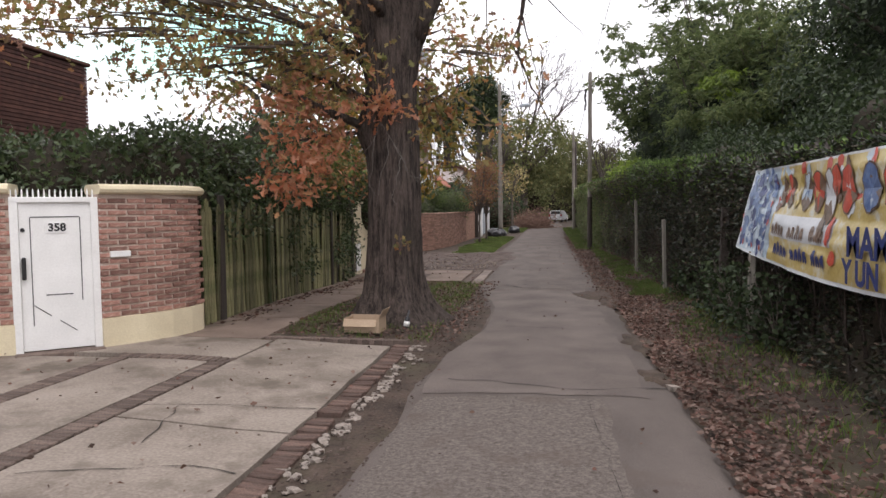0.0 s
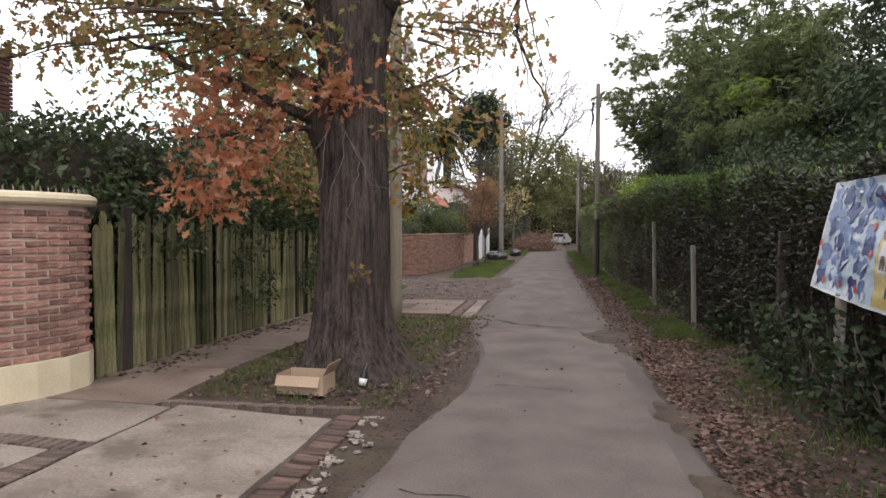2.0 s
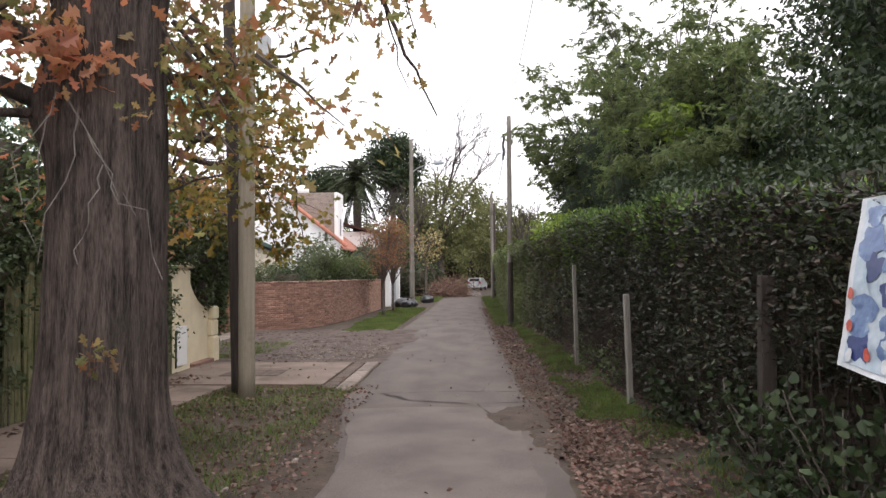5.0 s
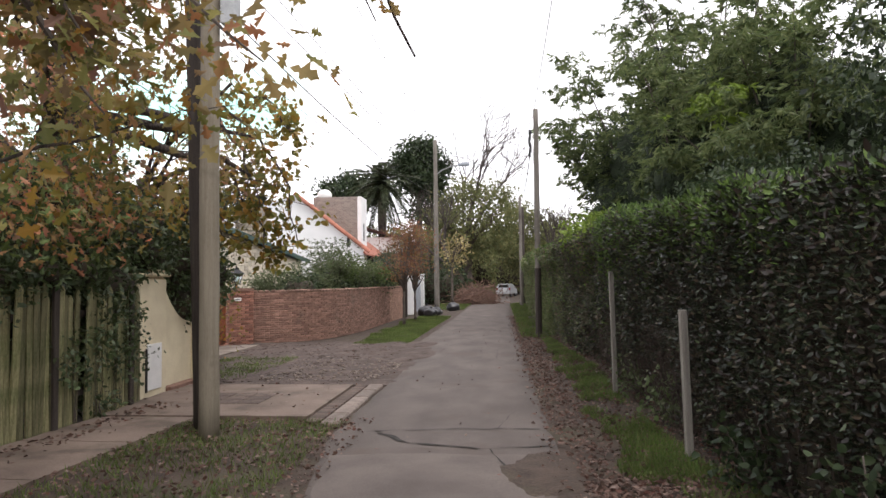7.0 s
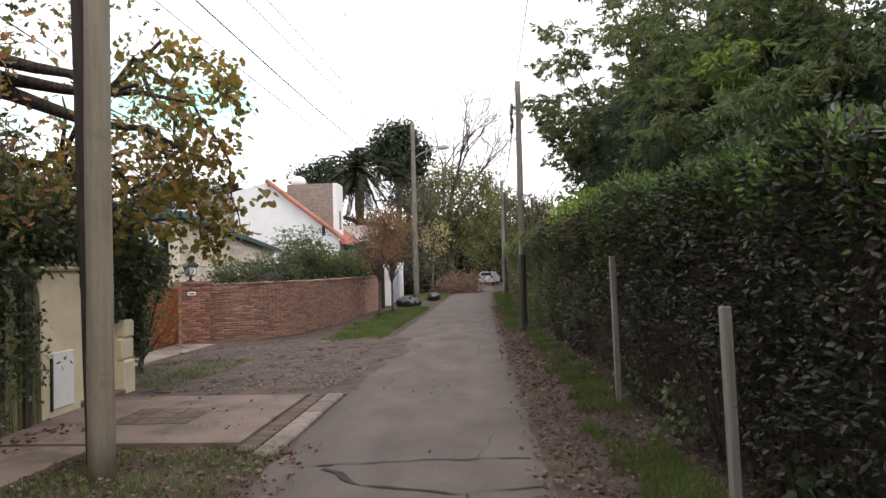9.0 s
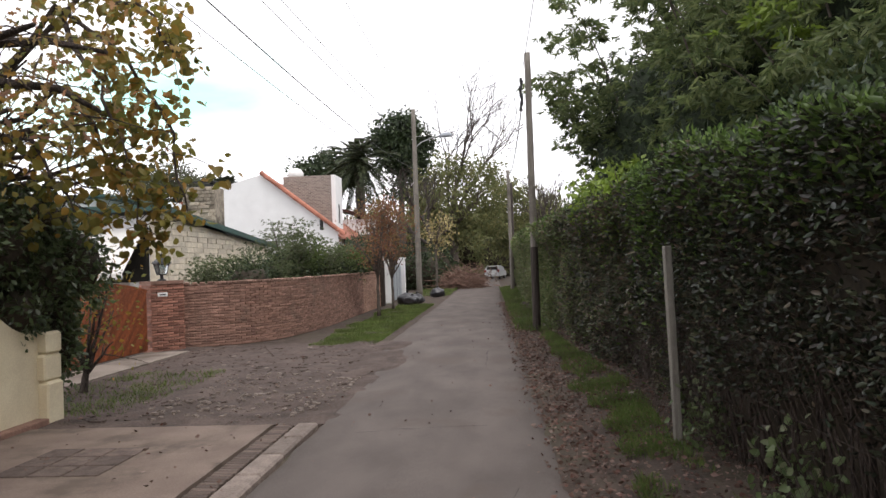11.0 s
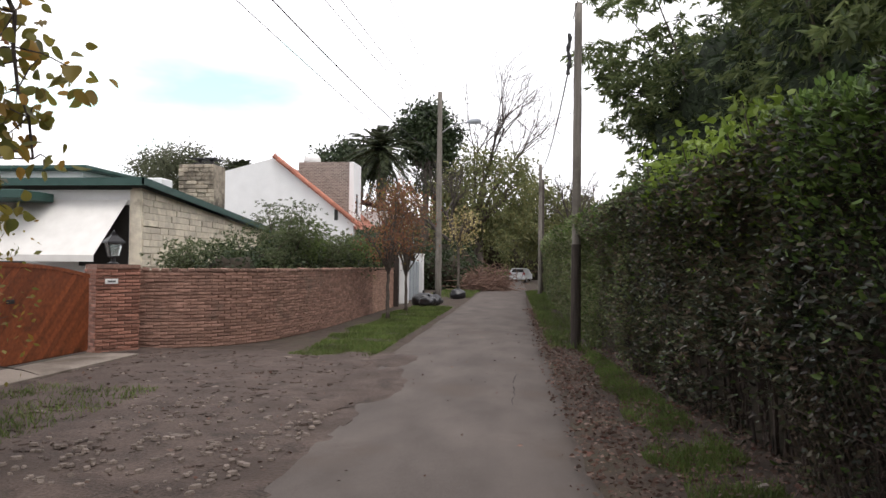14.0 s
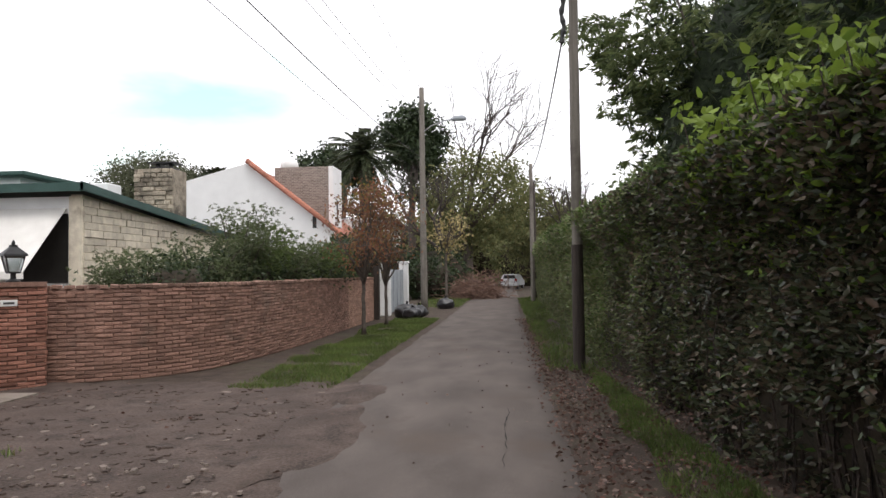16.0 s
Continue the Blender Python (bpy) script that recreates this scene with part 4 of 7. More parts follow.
meter = part("meter_box", Shape().box((-4.79, 16.5, 0.12), (-4.76, 16.92, 0.8), chamfer=0.006), PALEPLASTIC, gateway, "grey-white metal meter box")
# Black strip stands in for the shadow along the meter box's hinge side.
part("painted_hinge_shadow", Shape().box((-4.775, 16.455, 0.1), (-4.755, 16.49, 0.74)), BLACK, meter)
# drain inset of dark tiles
drain = thing("drain_cover", "dark tiled drain cover set in concrete", "drain cover")
for i in range(3):
    for j in range(3):
        x, y = -3.85 + 0.32 * i, 16.0 + 0.3 * j
        part("tile", Shape().box((x, y, height(x, y) + 0.0), (x + 0.3, y + 0.28, height(x, y) + 0.045), chamfer=0.004), OLDBRICK, drain)


# ---- brick garden wall and wooden gate ----
def curve(points, n=8):
    """A smooth path through points."""
    out = []
    for i in range(len(points) - 1):
        p0, p1, p2, p3 = (Vector(points[max(0, min(len(points) - 1, k))]) for k in (i - 1, i, i + 1, i + 2))
        for j in range(n):
            t = j / n
            out.append(tuple(0.5 * (2 * p1 + (p2 - p0) * t + (2 * p0 - 5 * p1 + 4 * p2 - p3) * t * t + (3 * p1 - p0 - 3 * p2 + p3) * t ** 3)))
    return out + [tuple(points[-1])]


WALLPATH = curve([(-6.98, 25.9), (-5.9, 26.4), (-5.2, 27.15), (-4.75, 28.4), (-4.5, 31), (-4.45, 35), (-4.4, 40.6)], 8)
wall = thing("wall_garden", "weathered red brick garden wall with thin courses", "wall", kind="structure")
part("core", wall_core(offset_path(WALLPATH, 0.012), 0.28, -0.2, 1.46), MORTARDARK, wall)
split = [i for i, p in enumerate(WALLPATH) if p[1] < 36.6][-1]
face_bricks(wall, WALLPATH[:split + 1], -0.02, 1.46, 0.25, 0.05, 0.013, BRICKWARM, 11, depth=0.0025)
face_bricks(wall, WALLPATH[split:], -0.02, 1.46, 0.25, 0.05, 0.013, BRICKPALE, 12, limit=0, depth=0.002)
dense = []
for (x0, y0), (x1, y1) in zip(WALLPATH, WALLPATH[1:]):
    n = max(1, int(math.hypot(x1 - x0, y1 - y0) / 0.13))
    dense += [(x0 + (x1 - x0) * i / n, y0 + (y1 - y0) * i / n, math.degrees(math.atan2(y1 - y0, x1 - x0))) for i in range(n)]
COPE = paver_mesh("coping_brick", 0.118, 0.3, 0.06, BRICKWARM)
for x, y, a in dense:
    ob = new("coping_brick", COPE)
    ob.parent = wall
    ob.matrix_basis = pose(x, y, 1.505 + rng.normal() * 0.007, rng.normal() * 1.5, rng.normal() * 2, a + rng.normal() * 3) @ Matrix.Translation((0, 0.12, 0))
gatepier = thing("gate_pier", "square red brick gate pier with house number plate", "pier")
P0, PA = Vector((-7.06, 25.16)), 50.0
ux, uy = math.cos(radians(PA)), math.sin(radians(PA))
corner = (P0.x + ux * 0.75, P0.y + uy * 0.75)
front = [tuple(P0), corner]
sidef = [corner, (corner[0] - uy * 0.6, corner[1] + ux * 0.6)]
leftf = [(P0.x - uy * 0.6, P0.y + ux * 0.6), tuple(P0)]
part("core", wall_core(offset_path(front, 0.014), 0.58, -0.2, 1.52), MORTARDARK, gatepier)
for f in (front, leftf, sidef):
    face_bricks(gatepier, f, -0.02, 1.5, 0.235, 0.05, 0.013, BRICKPIER, 17, depth=0.003)
part("cap", wall_core(offset_path(front, -0.03), 0.64, 1.5, 1.57), BRICKWARM, gatepier, "brick cap course")
mp = pose(P0.x, P0.y, 0, 0, 0, PA)
sign = part("number_plate", Shape().box((0.14, -0.03, 1.22), (0.36, -0.01, 1.31), mp, 0.004), PALEPLASTIC, gatepier, "white number plate")
part("writing", Shape().box((0.18, -0.034, 1.25), (0.32, -0.031, 1.28), mp), DARKLINE, sign)


def lantern(at):
    lamp = thing("gate_lantern", "black iron lantern with glass sides on the pier", "lantern", at=at)
    part("foot", Shape().tube([(0, 0, 0), (0, 0, 0.02), (0, 0, 0.05), (0, 0, 0.14)], [0.1, 0.1, 0.04, 0.035], 12), BLACK, lamp)
    ring = lambda r, z: [(r * math.cos(radians(45 + 90 * i)), r * math.sin(radians(45 + 90 * i)), z) for i in range(4)]
    gl, gn, gk, gb = material("lantern_glass")
    gb.inputs["Base Color"].default_value = (0.75, 0.8, 0.78, 1)
    gb.inputs["Roughness"].default_value, gb.inputs["Transmission Weight"].default_value = 0.15, 0.85
    body = part("glass", Shape().add(ring(0.105, 0.15) + ring(0.18, 0.4), [(i, (i + 1) % 4, 4 + (i + 1) % 4, 4 + i) for i in range(4)]), gl, lamp, "clear lantern glass")
    for i in range(4):
        a, b = ring(0.108, 0.14)[i], ring(0.184, 0.4)[i]
        part("bar", Shape().tube([a, b], 0.011, 6), BLACK, lamp)
    part("roof", Shape().add(ring(0.23, 0.39) + ring(0.22, 0.42) + ring(0.07, 0.53) + ring(0.07, 0.56), [(a + i, a + (i + 1) % 4, a + 4 + (i + 1) % 4, a + 4 + i) for a in (0, 4, 8) for i in range(4)] + [(12, 13, 14, 15), (3, 2, 1, 0)]), BLACK, lamp)
    part("finial", Shape().tube([(0, 0, 0.56), (0, 0, 0.59), (0, 0, 0.64)], [0.02, 0.028, 0.004], 8), BLACK, lamp)
    part("base_plate", Shape().add(ring(0.11, 0.13) + ring(0.11, 0.155), [(0, 1, 2, 3), (4, 5, 6, 7)] + [(i, (i + 1) % 4, 4 + (i + 1) % 4, 4 + i) for i in range(4)]), BLACK, lamp)


pm = mp @ Vector((0.37, 0.27, 0))
lantern(pose(pm.x, pm.y, 1.57, 0, 0, PA))

gate = thing("wooden_gate", "reddish varnished wooden gate of diagonal boards", "gate")
GY0, GY1, GX = 20.7, 24.98, -7.08
GYM = (GY0 + GY1) / 2


def bow(y):
    """The gate's top edge, highest where the leaves meet."""
    return 1.58 - 0.2 * ((y - GYM) / 2.13) ** 2


def bow_slope(y):
    return -0.4 * (y - GYM) / 2.13 ** 2


def gate_leaf(y0, y1, flip):
    h = 1.6
    fr = Shape().box((GX - 0.05, y0, 0.06), (GX - 0.01, y0 + 0.09, bow(y0) - 0.02), chamfer=0.006).box((GX - 0.05, y1 - 0.09, 0.06), (GX - 0.01, y1, bow(y1) - 0.02), chamfer=0.006)
    part("gate_frame", fr.box((GX - 0.05, y0 + 0.09, 0.06), (GX - 0.01, y1 - 0.09, 0.16)), GATEWOOD, gate)
    edge = [y0 + (y1 - y0) * i / 12 for i in range(13)]
    cap = [(x, y, bow(y) + dz) for y in edge for x, dz in ((GX - 0.055, -0.05), (GX + 0.028, -0.05), (GX + 0.028, 0.012), (GX - 0.055, 0.012))]
    part("top_rail", Shape().add(cap, [(4 * i + k, 4 * i + (k + 1) % 4, 4 * i + 4 + (k + 1) % 4, 4 * i + 4 + k) for i in range(12) for k in range(4)] + [(3, 2, 1, 0), (48, 49, 50, 51)]), GATEWOOD, gate, "bowed top rail")
    step_b = 0.15
    k = y0 - h
    while k < y1:
        # a board rising along the leaf, cut to its outline
        poly = [(k, 0.08), (k + step_b - 0.008, 0.08), (k + step_b - 0.008 + h, 0.08 + h), (k + h, 0.08 + h)]
        if flip:
            poly = [(y0 + y1 - a, b) for a, b in reversed(poly)]
        # half-planes a * y + b * z >= c: the two stiles and the tangents of the bowed top
        cuts = [(1, 0, y0 + 0.01), (-1, 0, 0.01 - y1)]
        for k2 in range(5):
            yt = y0 + (y1 - y0) * k2 / 4
            cuts.append((bow_slope(yt), -1, bow_slope(yt) * yt - bow(yt) + 0.012))
        for ca, cb, cc in cuts:
            out = []
            for i, p in enumerate(poly):
                q = poly[(i + 1) % len(poly)]
                pv, qv = ca * p[0] + cb * p[1] - cc, ca * q[0] + cb * q[1] - cc
                pin, qin = pv >= 0, qv >= 0
                if pin:
                    out.append(p)
                if pin != qin:
                    t = pv / (pv - qv)
                    out.append((p[0] + (q[0] - p[0]) * t, p[1] + (q[1] - p[1]) * t))
            poly = out
            if not poly:
                break
        if len(poly) > 2:
            n = len(poly)
            dx = rng.uniform(0, 0.006)
            v = [(GX - 0.008, a, b) for a, b in poly] + [(GX + 0.014 + dx, a, b) for a, b in poly]
            part("board", Shape().add(v, [tuple(range(n, 2 * n))] + [(i, (i + 1) % n, n + (i + 1) % n, n + i) for i in range(n)]), GATEWOOD, gate)
        k += step_b


gate_leaf(20.72, 22.83, False)
gate_leaf(22.86, 24.97, False)
part("latch", Shape().box((GX + 0.01, 23.0, 0.98), (GX + 0.045, 23.14, 1.04), chamfer=0.006), BLACK, gate, "small black latch")
gp2 = thing("gate_pier", "square red brick gate pier beside the wooden gate", "pier")
part("core", Shape().box((-7.5, 20.15, -0.2), (-6.95, 20.66, 1.5)), BRICKWARM, gp2)


# ---- utility poles, cables, lamp ----
def utility_pole(x, y, h, r0, r1, mat, label, lean=(0, 0)):
    p = thing("utility_pole", label, "pole", "utility poles along the lane")
    n = 14
    part("pole", Shape().tube([(x + lean[0] * i / n + 0.01 * noise.noise((i * 0.8, x, y)), y + lean[1] * i / n, -0.2 + (h + 0.2) * i / n + (height(x, y) if i == 0 else 0)) for i in range(n + 1)],
                              [r0 + (r1 - r0) * i / n for i in range(n + 1)], 14, 0.05, x), mat, p, smooth=True)
    return p


pole_a = utility_pole(-2.76, 14.05, 8.2, 0.112, 0.098, POLEWOOD, "weathered grey-brown wooden utility pole in the grass")
utility_pole(-2.97, 14.36, 8.0, 0.09, 0.08, DARKWOOD, "slim dark creosoted pole beside a utility pole", (-0.22, 0))
part("cable_box", Shape().box((-2.62, 13.98, 4.55), (-2.45, 14.16, 4.9), chamfer=0.015), STEEL, pole_a, "grey metal junction box")
pole_c = utility_pole(1.51, 27.45, 6.85, 0.095, 0.074, GREYPOLE, "weathered wooden utility pole before the hedge", (0.02, 0))
part("sleeve", Shape().tube([(1.51, 27.45, 0), (1.513, 27.45, 2.05)], [0.1, 0.094], 14), DARKWOOD, pole_c, "dark tarred foot")
pole_d = utility_pole(-3.3, 46.2, 9.9, 0.16, 0.11, GREYPOLE, "tall wooden pole with a street lamp arm")
armp = [(-3.25, 46.2, 7.9), (-2.9, 46.1, 8.15), (-2.3, 46.0, 8.35), (-1.9, 46.0, 8.4)]
arm = part("lamp_arm", Shape().tube(armp, 0.03, 8), STEEL, pole_d, "curved steel lamp arm")
part("lamp_head", Shape().tube([(-2.0, 46.0, 8.4), (-1.8, 46, 8.43), (-1.45, 46, 8.44), (-1.3, 46, 8.42)], [0.05, 0.12, 0.13, 0.05], 10), METALGREY, arm, "grey street lamp head")
utility_pole(1.68, 51.6, 7.2, 0.12, 0.09, GREYPOLE, "grey wooden utility pole further along the hedge")
utility_pole(2.0, 56.5, 7.0, 0.1, 0.09, DARKWOOD, "dark slim pole far along the lane")


def cable(name, a, b, sag, r, label):
    a, b = Vector(a), Vector(b)
    pts = [a.lerp(b, i / 24) - Vector((0, 0, sag * 4 * (i / 24) * (1 - i / 24))) for i in range(25)]
    whole(name, Shape().tube(pts, r, 6), WIRE, label, "cable", "overhead cables")


cable("overhead_cable", (-3.3, 46.1, 6.75), (-2.74, 14.05, 4.85), 0.35, 0.009, "black overhead cable between poles")
cable("overhead_cable", (-3.35, 46.1, 6.1), (-2.9, 14.05, 4.6), 0.3, 0.005, "thin overhead wire between poles")
cable("overhead_cable", (-3.3, 46.1, 8.3), (-2.85, 14.05, 5.5), 0.3, 0.006, "thin overhead wire between poles")
cable("overhead_cable", (-3.25, 46.1, 8.6), (-2.8, 14.05, 5.8), 0.3, 0.006, "thin overhead wire between poles")
cable("overhead_cable", (-3.2, 46.1, 9.6), (-2.74, 14.05, 8.0), 0.3, 0.006, "thin overhead wire between poles")
cable("overhead_cable", (1.36, 27.4, 5.6), (1.68, 51.6, 6.9), 0.5, 0.016, "black overhead cable along the hedge")
cable("overhead_cable", (1.42, 27.4, 6.5), (1.0, -6.0, 6.0), 0.35, 0.008, "thin overhead cable above the hedge")
twist = Shape()
tp = [Vector((1.34 + 0.02 * math.sin(i * 1.3), 27.3, 6.2 - 0.09 * i)) for i in range(10)]
part("hanging_cable", twist.tube(tp, [0.03 + 0.02 * (i % 2) for i in range(10)], 6), WIRE, pole_c, "bundled black cable")


# ---- cardboard box and bottle by the tree ----
box = thing("cardboard_box", "open brown cardboard box lying under the tree", "box", at=pose(-2.34, 8.46, height(-2.34, 8.46) - 0.004, 0, 0, -4))
for lo, hi, nm in (((-0.23, -0.15, 0), (0.23, -0.145, 0.17), "side_panel"), ((-0.23, 0.145, 0), (0.23, 0.15, 0.19), "side_panel"), ((-0.23, -0.145, 0), (-0.225, 0.145, 0.18), "end_panel"), ((0.225, -0.145, 0), (0.23, 0.145, 0.18), "end_panel"), ((-0.225, -0.145, 0.0), (0.225, 0.145, 0.005), "base_panel")):
    part(nm, Shape().box(lo, hi), CARDBOARD, box)
part("flap", Shape().box((-0.23, -0.1, 0), (0.2, 0, 0.005), pose(0, -0.15, 0.172, 64, 0, 0)), CARDBOARD, box, "pale folded flap")
part("flap", Shape().box((0, -0.15, 0), (0.13, 0.15, 0.005), pose(0.228, 0, 0.178, 0, -62, 0)), CARDBOARD, box)
bottle = thing("bottle", "dark glass bottle with a white label leaning on the trunk", "bottle", at=pose(-1.86, 8.66, height(-1.86, 8.66) - 0.005, -8, 10, 0))
part("body", Shape().tube([(0, 0, 0), (0, 0, 0.01), (0, 0, 0.14), (0, 0, 0.18), (0, 0, 0.25)], [0.033, 0.037, 0.037, 0.015, 0.013], 16), BAGPLASTIC, bottle, smooth=True)
part("label", Shape().tube([(0, 0, 0.04), (0, 0, 0.105)], 0.0385, 16), PALEPLASTIC, bottle, "white paper label", smooth=True)


# ---- trees ----
def branch_path(a, b, sag, wob, n, seed):
    a, b = Vector(a), Vector(b)
    k = (b - a).length
    return [a.lerp(b, i / n) + Vector((noise.noise((i * 0.7, seed, 1)), noise.noise((i * 0.7, seed, 2)), noise.noise((i * 0.7, seed, 3)))) * wob * k * (i / n) - Vector((0, 0, sag * k * (i / n) ** 2)) + Vector((0, 0, sag * 0.0)) for i in range(n + 1)]


def leafy_tree(name, label, base, fork, centres, leaf_mat, per, radius, size, r0, seed, droop=0.2, limbs=14, extra=None, bark=TWIG, category="tree", twigs=2, squash=0.7, cut=blades, narrow=1.0, core=0):
    """A trunk from base to fork, limbs to some of the cluster centres, and leaves in clusters."""
    g = np.random.default_rng(seed)
    tree = thing(name, label, category)
    wood = Shape()
    wood.tube(branch_path(base, fork, 0, 0.04, 8, seed), [r0 * (1.25 if i == 0 else 1 - 0.04 * i) for i in range(9)], 10, 0.12, seed)
    centres = [Vector(c) for c in centres]
    order = list(g.permutation(len(centres)))[:limbs]
    f = Vector(fork)
    for i in order:
        start = Vector(base).lerp(f, g.uniform(0.75, 1.0))
        wood.tube(branch_path(start, centres[i], -0.05, 0.1, 6, seed + i), [r0 * 0.5 * (1 - 0.145 * k) + 0.004 for k in range(7)], 6)
        for _ in range(twigs):
            o = Vector(g.normal(size=3)) * radius * 0.8
            wood.tube(branch_path(start.lerp(centres[i], g.uniform(0.5, 1)), centres[i] + o, 0.1, 0.12, 4, seed + i * 3), [0.014, 0.011, 0.008, 0.006, 0.003], 4)
    part("trunk", wood, bark, tree, smooth=True)
    b, t, w = clump_leaves(g, [tuple(c) for c in centres], per, radius, size, droop, squash)
    tagged(part("crown", cut("crown", b, t, w * narrow, leaf_mat), None, tree), kind="stuff")
    for mat, cs, n in (extra or ()):
        b, t, w = clump_leaves(g, cs, n, radius, size, droop, squash)
        tagged(part("crown", cut("crown", b, t, w * narrow, mat), None, tree), kind="stuff")
    return tree


def ball_points(g, n, c, r, shell=0.45):
    d = g.normal(size=(n, 3))
    d /= np.linalg.norm(d, axis=1, keepdims=True)
    k = (shell + (1 - shell) * g.random((n, 1)) ** 0.7)
    return np.asarray(c) + d * k * np.asarray(r)


# the oak beside the lane
g = np.random.default_rng(21)
oak = thing("oak_tree", "old oak with furrowed dark bark and orange-green autumn leaves", "tree")
TX, TY = -2.2, 9.35
trunk = Shape()
rows_t, sides_t = 64, 88
pts = []
for j in range(rows_t + 1):
    z = -0.1 + 4.5 * (j / rows_t) ** 1.15
    cx, cy = TX + 0.03 * math.sin(z * 1.1) + 0.015 * z, TY + 0.02 * z
    for k in range(sides_t):
        a = 2 * math.pi * k / sides_t
        r = 0.385 - 0.012 * z + 0.3 * math.exp(-max(z, 0) * 3.0) * (1 + 0.55 * math.sin(a * 5 + 0.6) + 0.25 * math.sin(a * 3))
        r += 0.2 * max(0, z - 3.4) * (0.4 + 0.6 * abs(math.cos(a)))
        r += 0.016 * noise.noise((math.cos(a) * 5.5, math.sin(a) * 5.5, z * 1.1)) + 0.05 * (0.18 - abs(noise.noise((math.cos(a) * 7, math.sin(a) * 7, z * 0.8)))) + 0.03 * (0.15 - abs(noise.noise((math.cos(a) * 15, math.sin(a) * 15, z * 1.6))))
        r += 0.42 * math.exp(-max(z, 0) * 4.5) * max(0, math.cos(a + 0.35)) ** 6
        r += 0.16 * math.exp(-((z - 2.75) / 0.3) ** 2) * max(0, -math.cos(a)) ** 4
        pts.append((cx + r * math.cos(a), cy + r * math.sin(a), z))
trunk.add(pts, [(j * sides_t + k, j * sides_t + (k + 1) % sides_t, (j + 1) * sides_t + (k + 1) % sides_t, (j + 1) * sides_t + k) for j in range(rows_t) for k in range(sides_t)])
part("trunk", trunk, BARK, oak, smooth=True)
limbs = [((-2.35, 9.4, 4.0), (-3.6, 9.2, 6.2), 0.3), ((-1.95, 9.4, 4.0), (-0.9, 9.8, 6.4), 0.27), ((-2.5, 9.3, 2.75), (-4.4, 8.6, 3.6), 0.09), ((-2.45, 9.2, 3.1), (-5.4, 8.9, 4.6), 0.08),
         ((-2.45, 9.3, 2.7), (-3.6, 8.2, 2.5), 0.05), ((-2.4, 9.5, 3.6), (-5.0, 10.5, 5.4), 0.12), ((-1.9, 9.6, 2.2), (-1.05, 10.4, 2.7), 0.014), ((-2.0, 9.7, 3.0), (-1.2, 11.3, 3.8), 0.05),
         ((-3.6, 9.2, 6.2), (-5.6, 8.0, 7.2), 0.16), ((-0.9, 9.8, 6.4), (0.6, 10.4, 8.0), 0.15), ((-2.2, 9.1, 4.2), (-3.0, 6.5, 5.6), 0.1), ((-1.0, 9.7, 6.0), (-0.3, 10.3, 4.6), 0.05), ((-0.9, 9.8, 6.3), (0.4, 8.4, 5.9), 0.06)]
for i, (a, b, r) in enumerate(limbs):
    r = r if i < 2 or i in (8, 9) else r * 0.7
    part("limb", Shape().tube(branch_path(a, b, 0.02, 0.08, 9, i * 5.3), [r * (1 - 0.085 * k) for k in range(10)], 10, 0.1, i), BARK, oak, smooth=True)
hang = Shape()
for a, b, r in (((-0.35, 10.3, 4.8), (-0.5, 10.4, 3.9), 0.016), ((-0.5, 10.4, 3.95), (-0.06, 10.5, 2.95), 0.009), ((-0.42, 10.35, 4.5), (-0.15, 10.2, 3.5), 0.006), ((-0.4, 10.35, 4.4), (-0.75, 10.5, 3.7), 0.006), ((-0.5, 10.4, 4.1), (-0.3, 10.6, 3.2), 0.005),
                ((-0.3, 10.3, 4.9), (0.5, 10.0, 4.0), 0.005), ((-0.9, 10.2, 5.0), (-0.95, 10.6, 3.9), 0.005)):
    hang.tube(branch_path(a, b, 0.02, 0.1, 6, a[0] * 9 + b[2]), [2.6 * r * (1 - 0.12 * k) for k in range(7)], 5)
tagged(part("hanging_growth", hang, BARK, oak), kind="stuff")
for a, b in (((-2.2, 8.96, 2.75), (-1.75, 8.9, 2.05)), ((-2.05, 8.95, 2.5), (-1.6, 8.92, 1.75)), ((-2.25, 8.96, 2.75), (-2.5, 8.85, 2.0)), ((-2.1, 8.95, 2.6), (-2.2, 8.85, 1.8)), ((-1.95, 8.95, 2.3), (-2.1, 8.85, 1.75)), ((-2.3, 8.95, 2.6), (-2.35, 8.8, 1.85))):
    part("dry_twig", Shape().tube(branch_path(a, b, 0.1, 0.32, 7, a[0] * 31 + b[0]), [0.0048 * (1 - 0.08 * k) for k in range(8)], 5), PALETWIG, oak, "pale dry twig hanging on the trunk")


def spray(cs, per, radius, size, mat, droop=0.35):
    b, t, w = clump_leaves(g, cs, per, radius, size, droop)
    tagged(part("crown", lobed("crown", b, t, w, mat), None, oak), kind="stuff")


cs = []
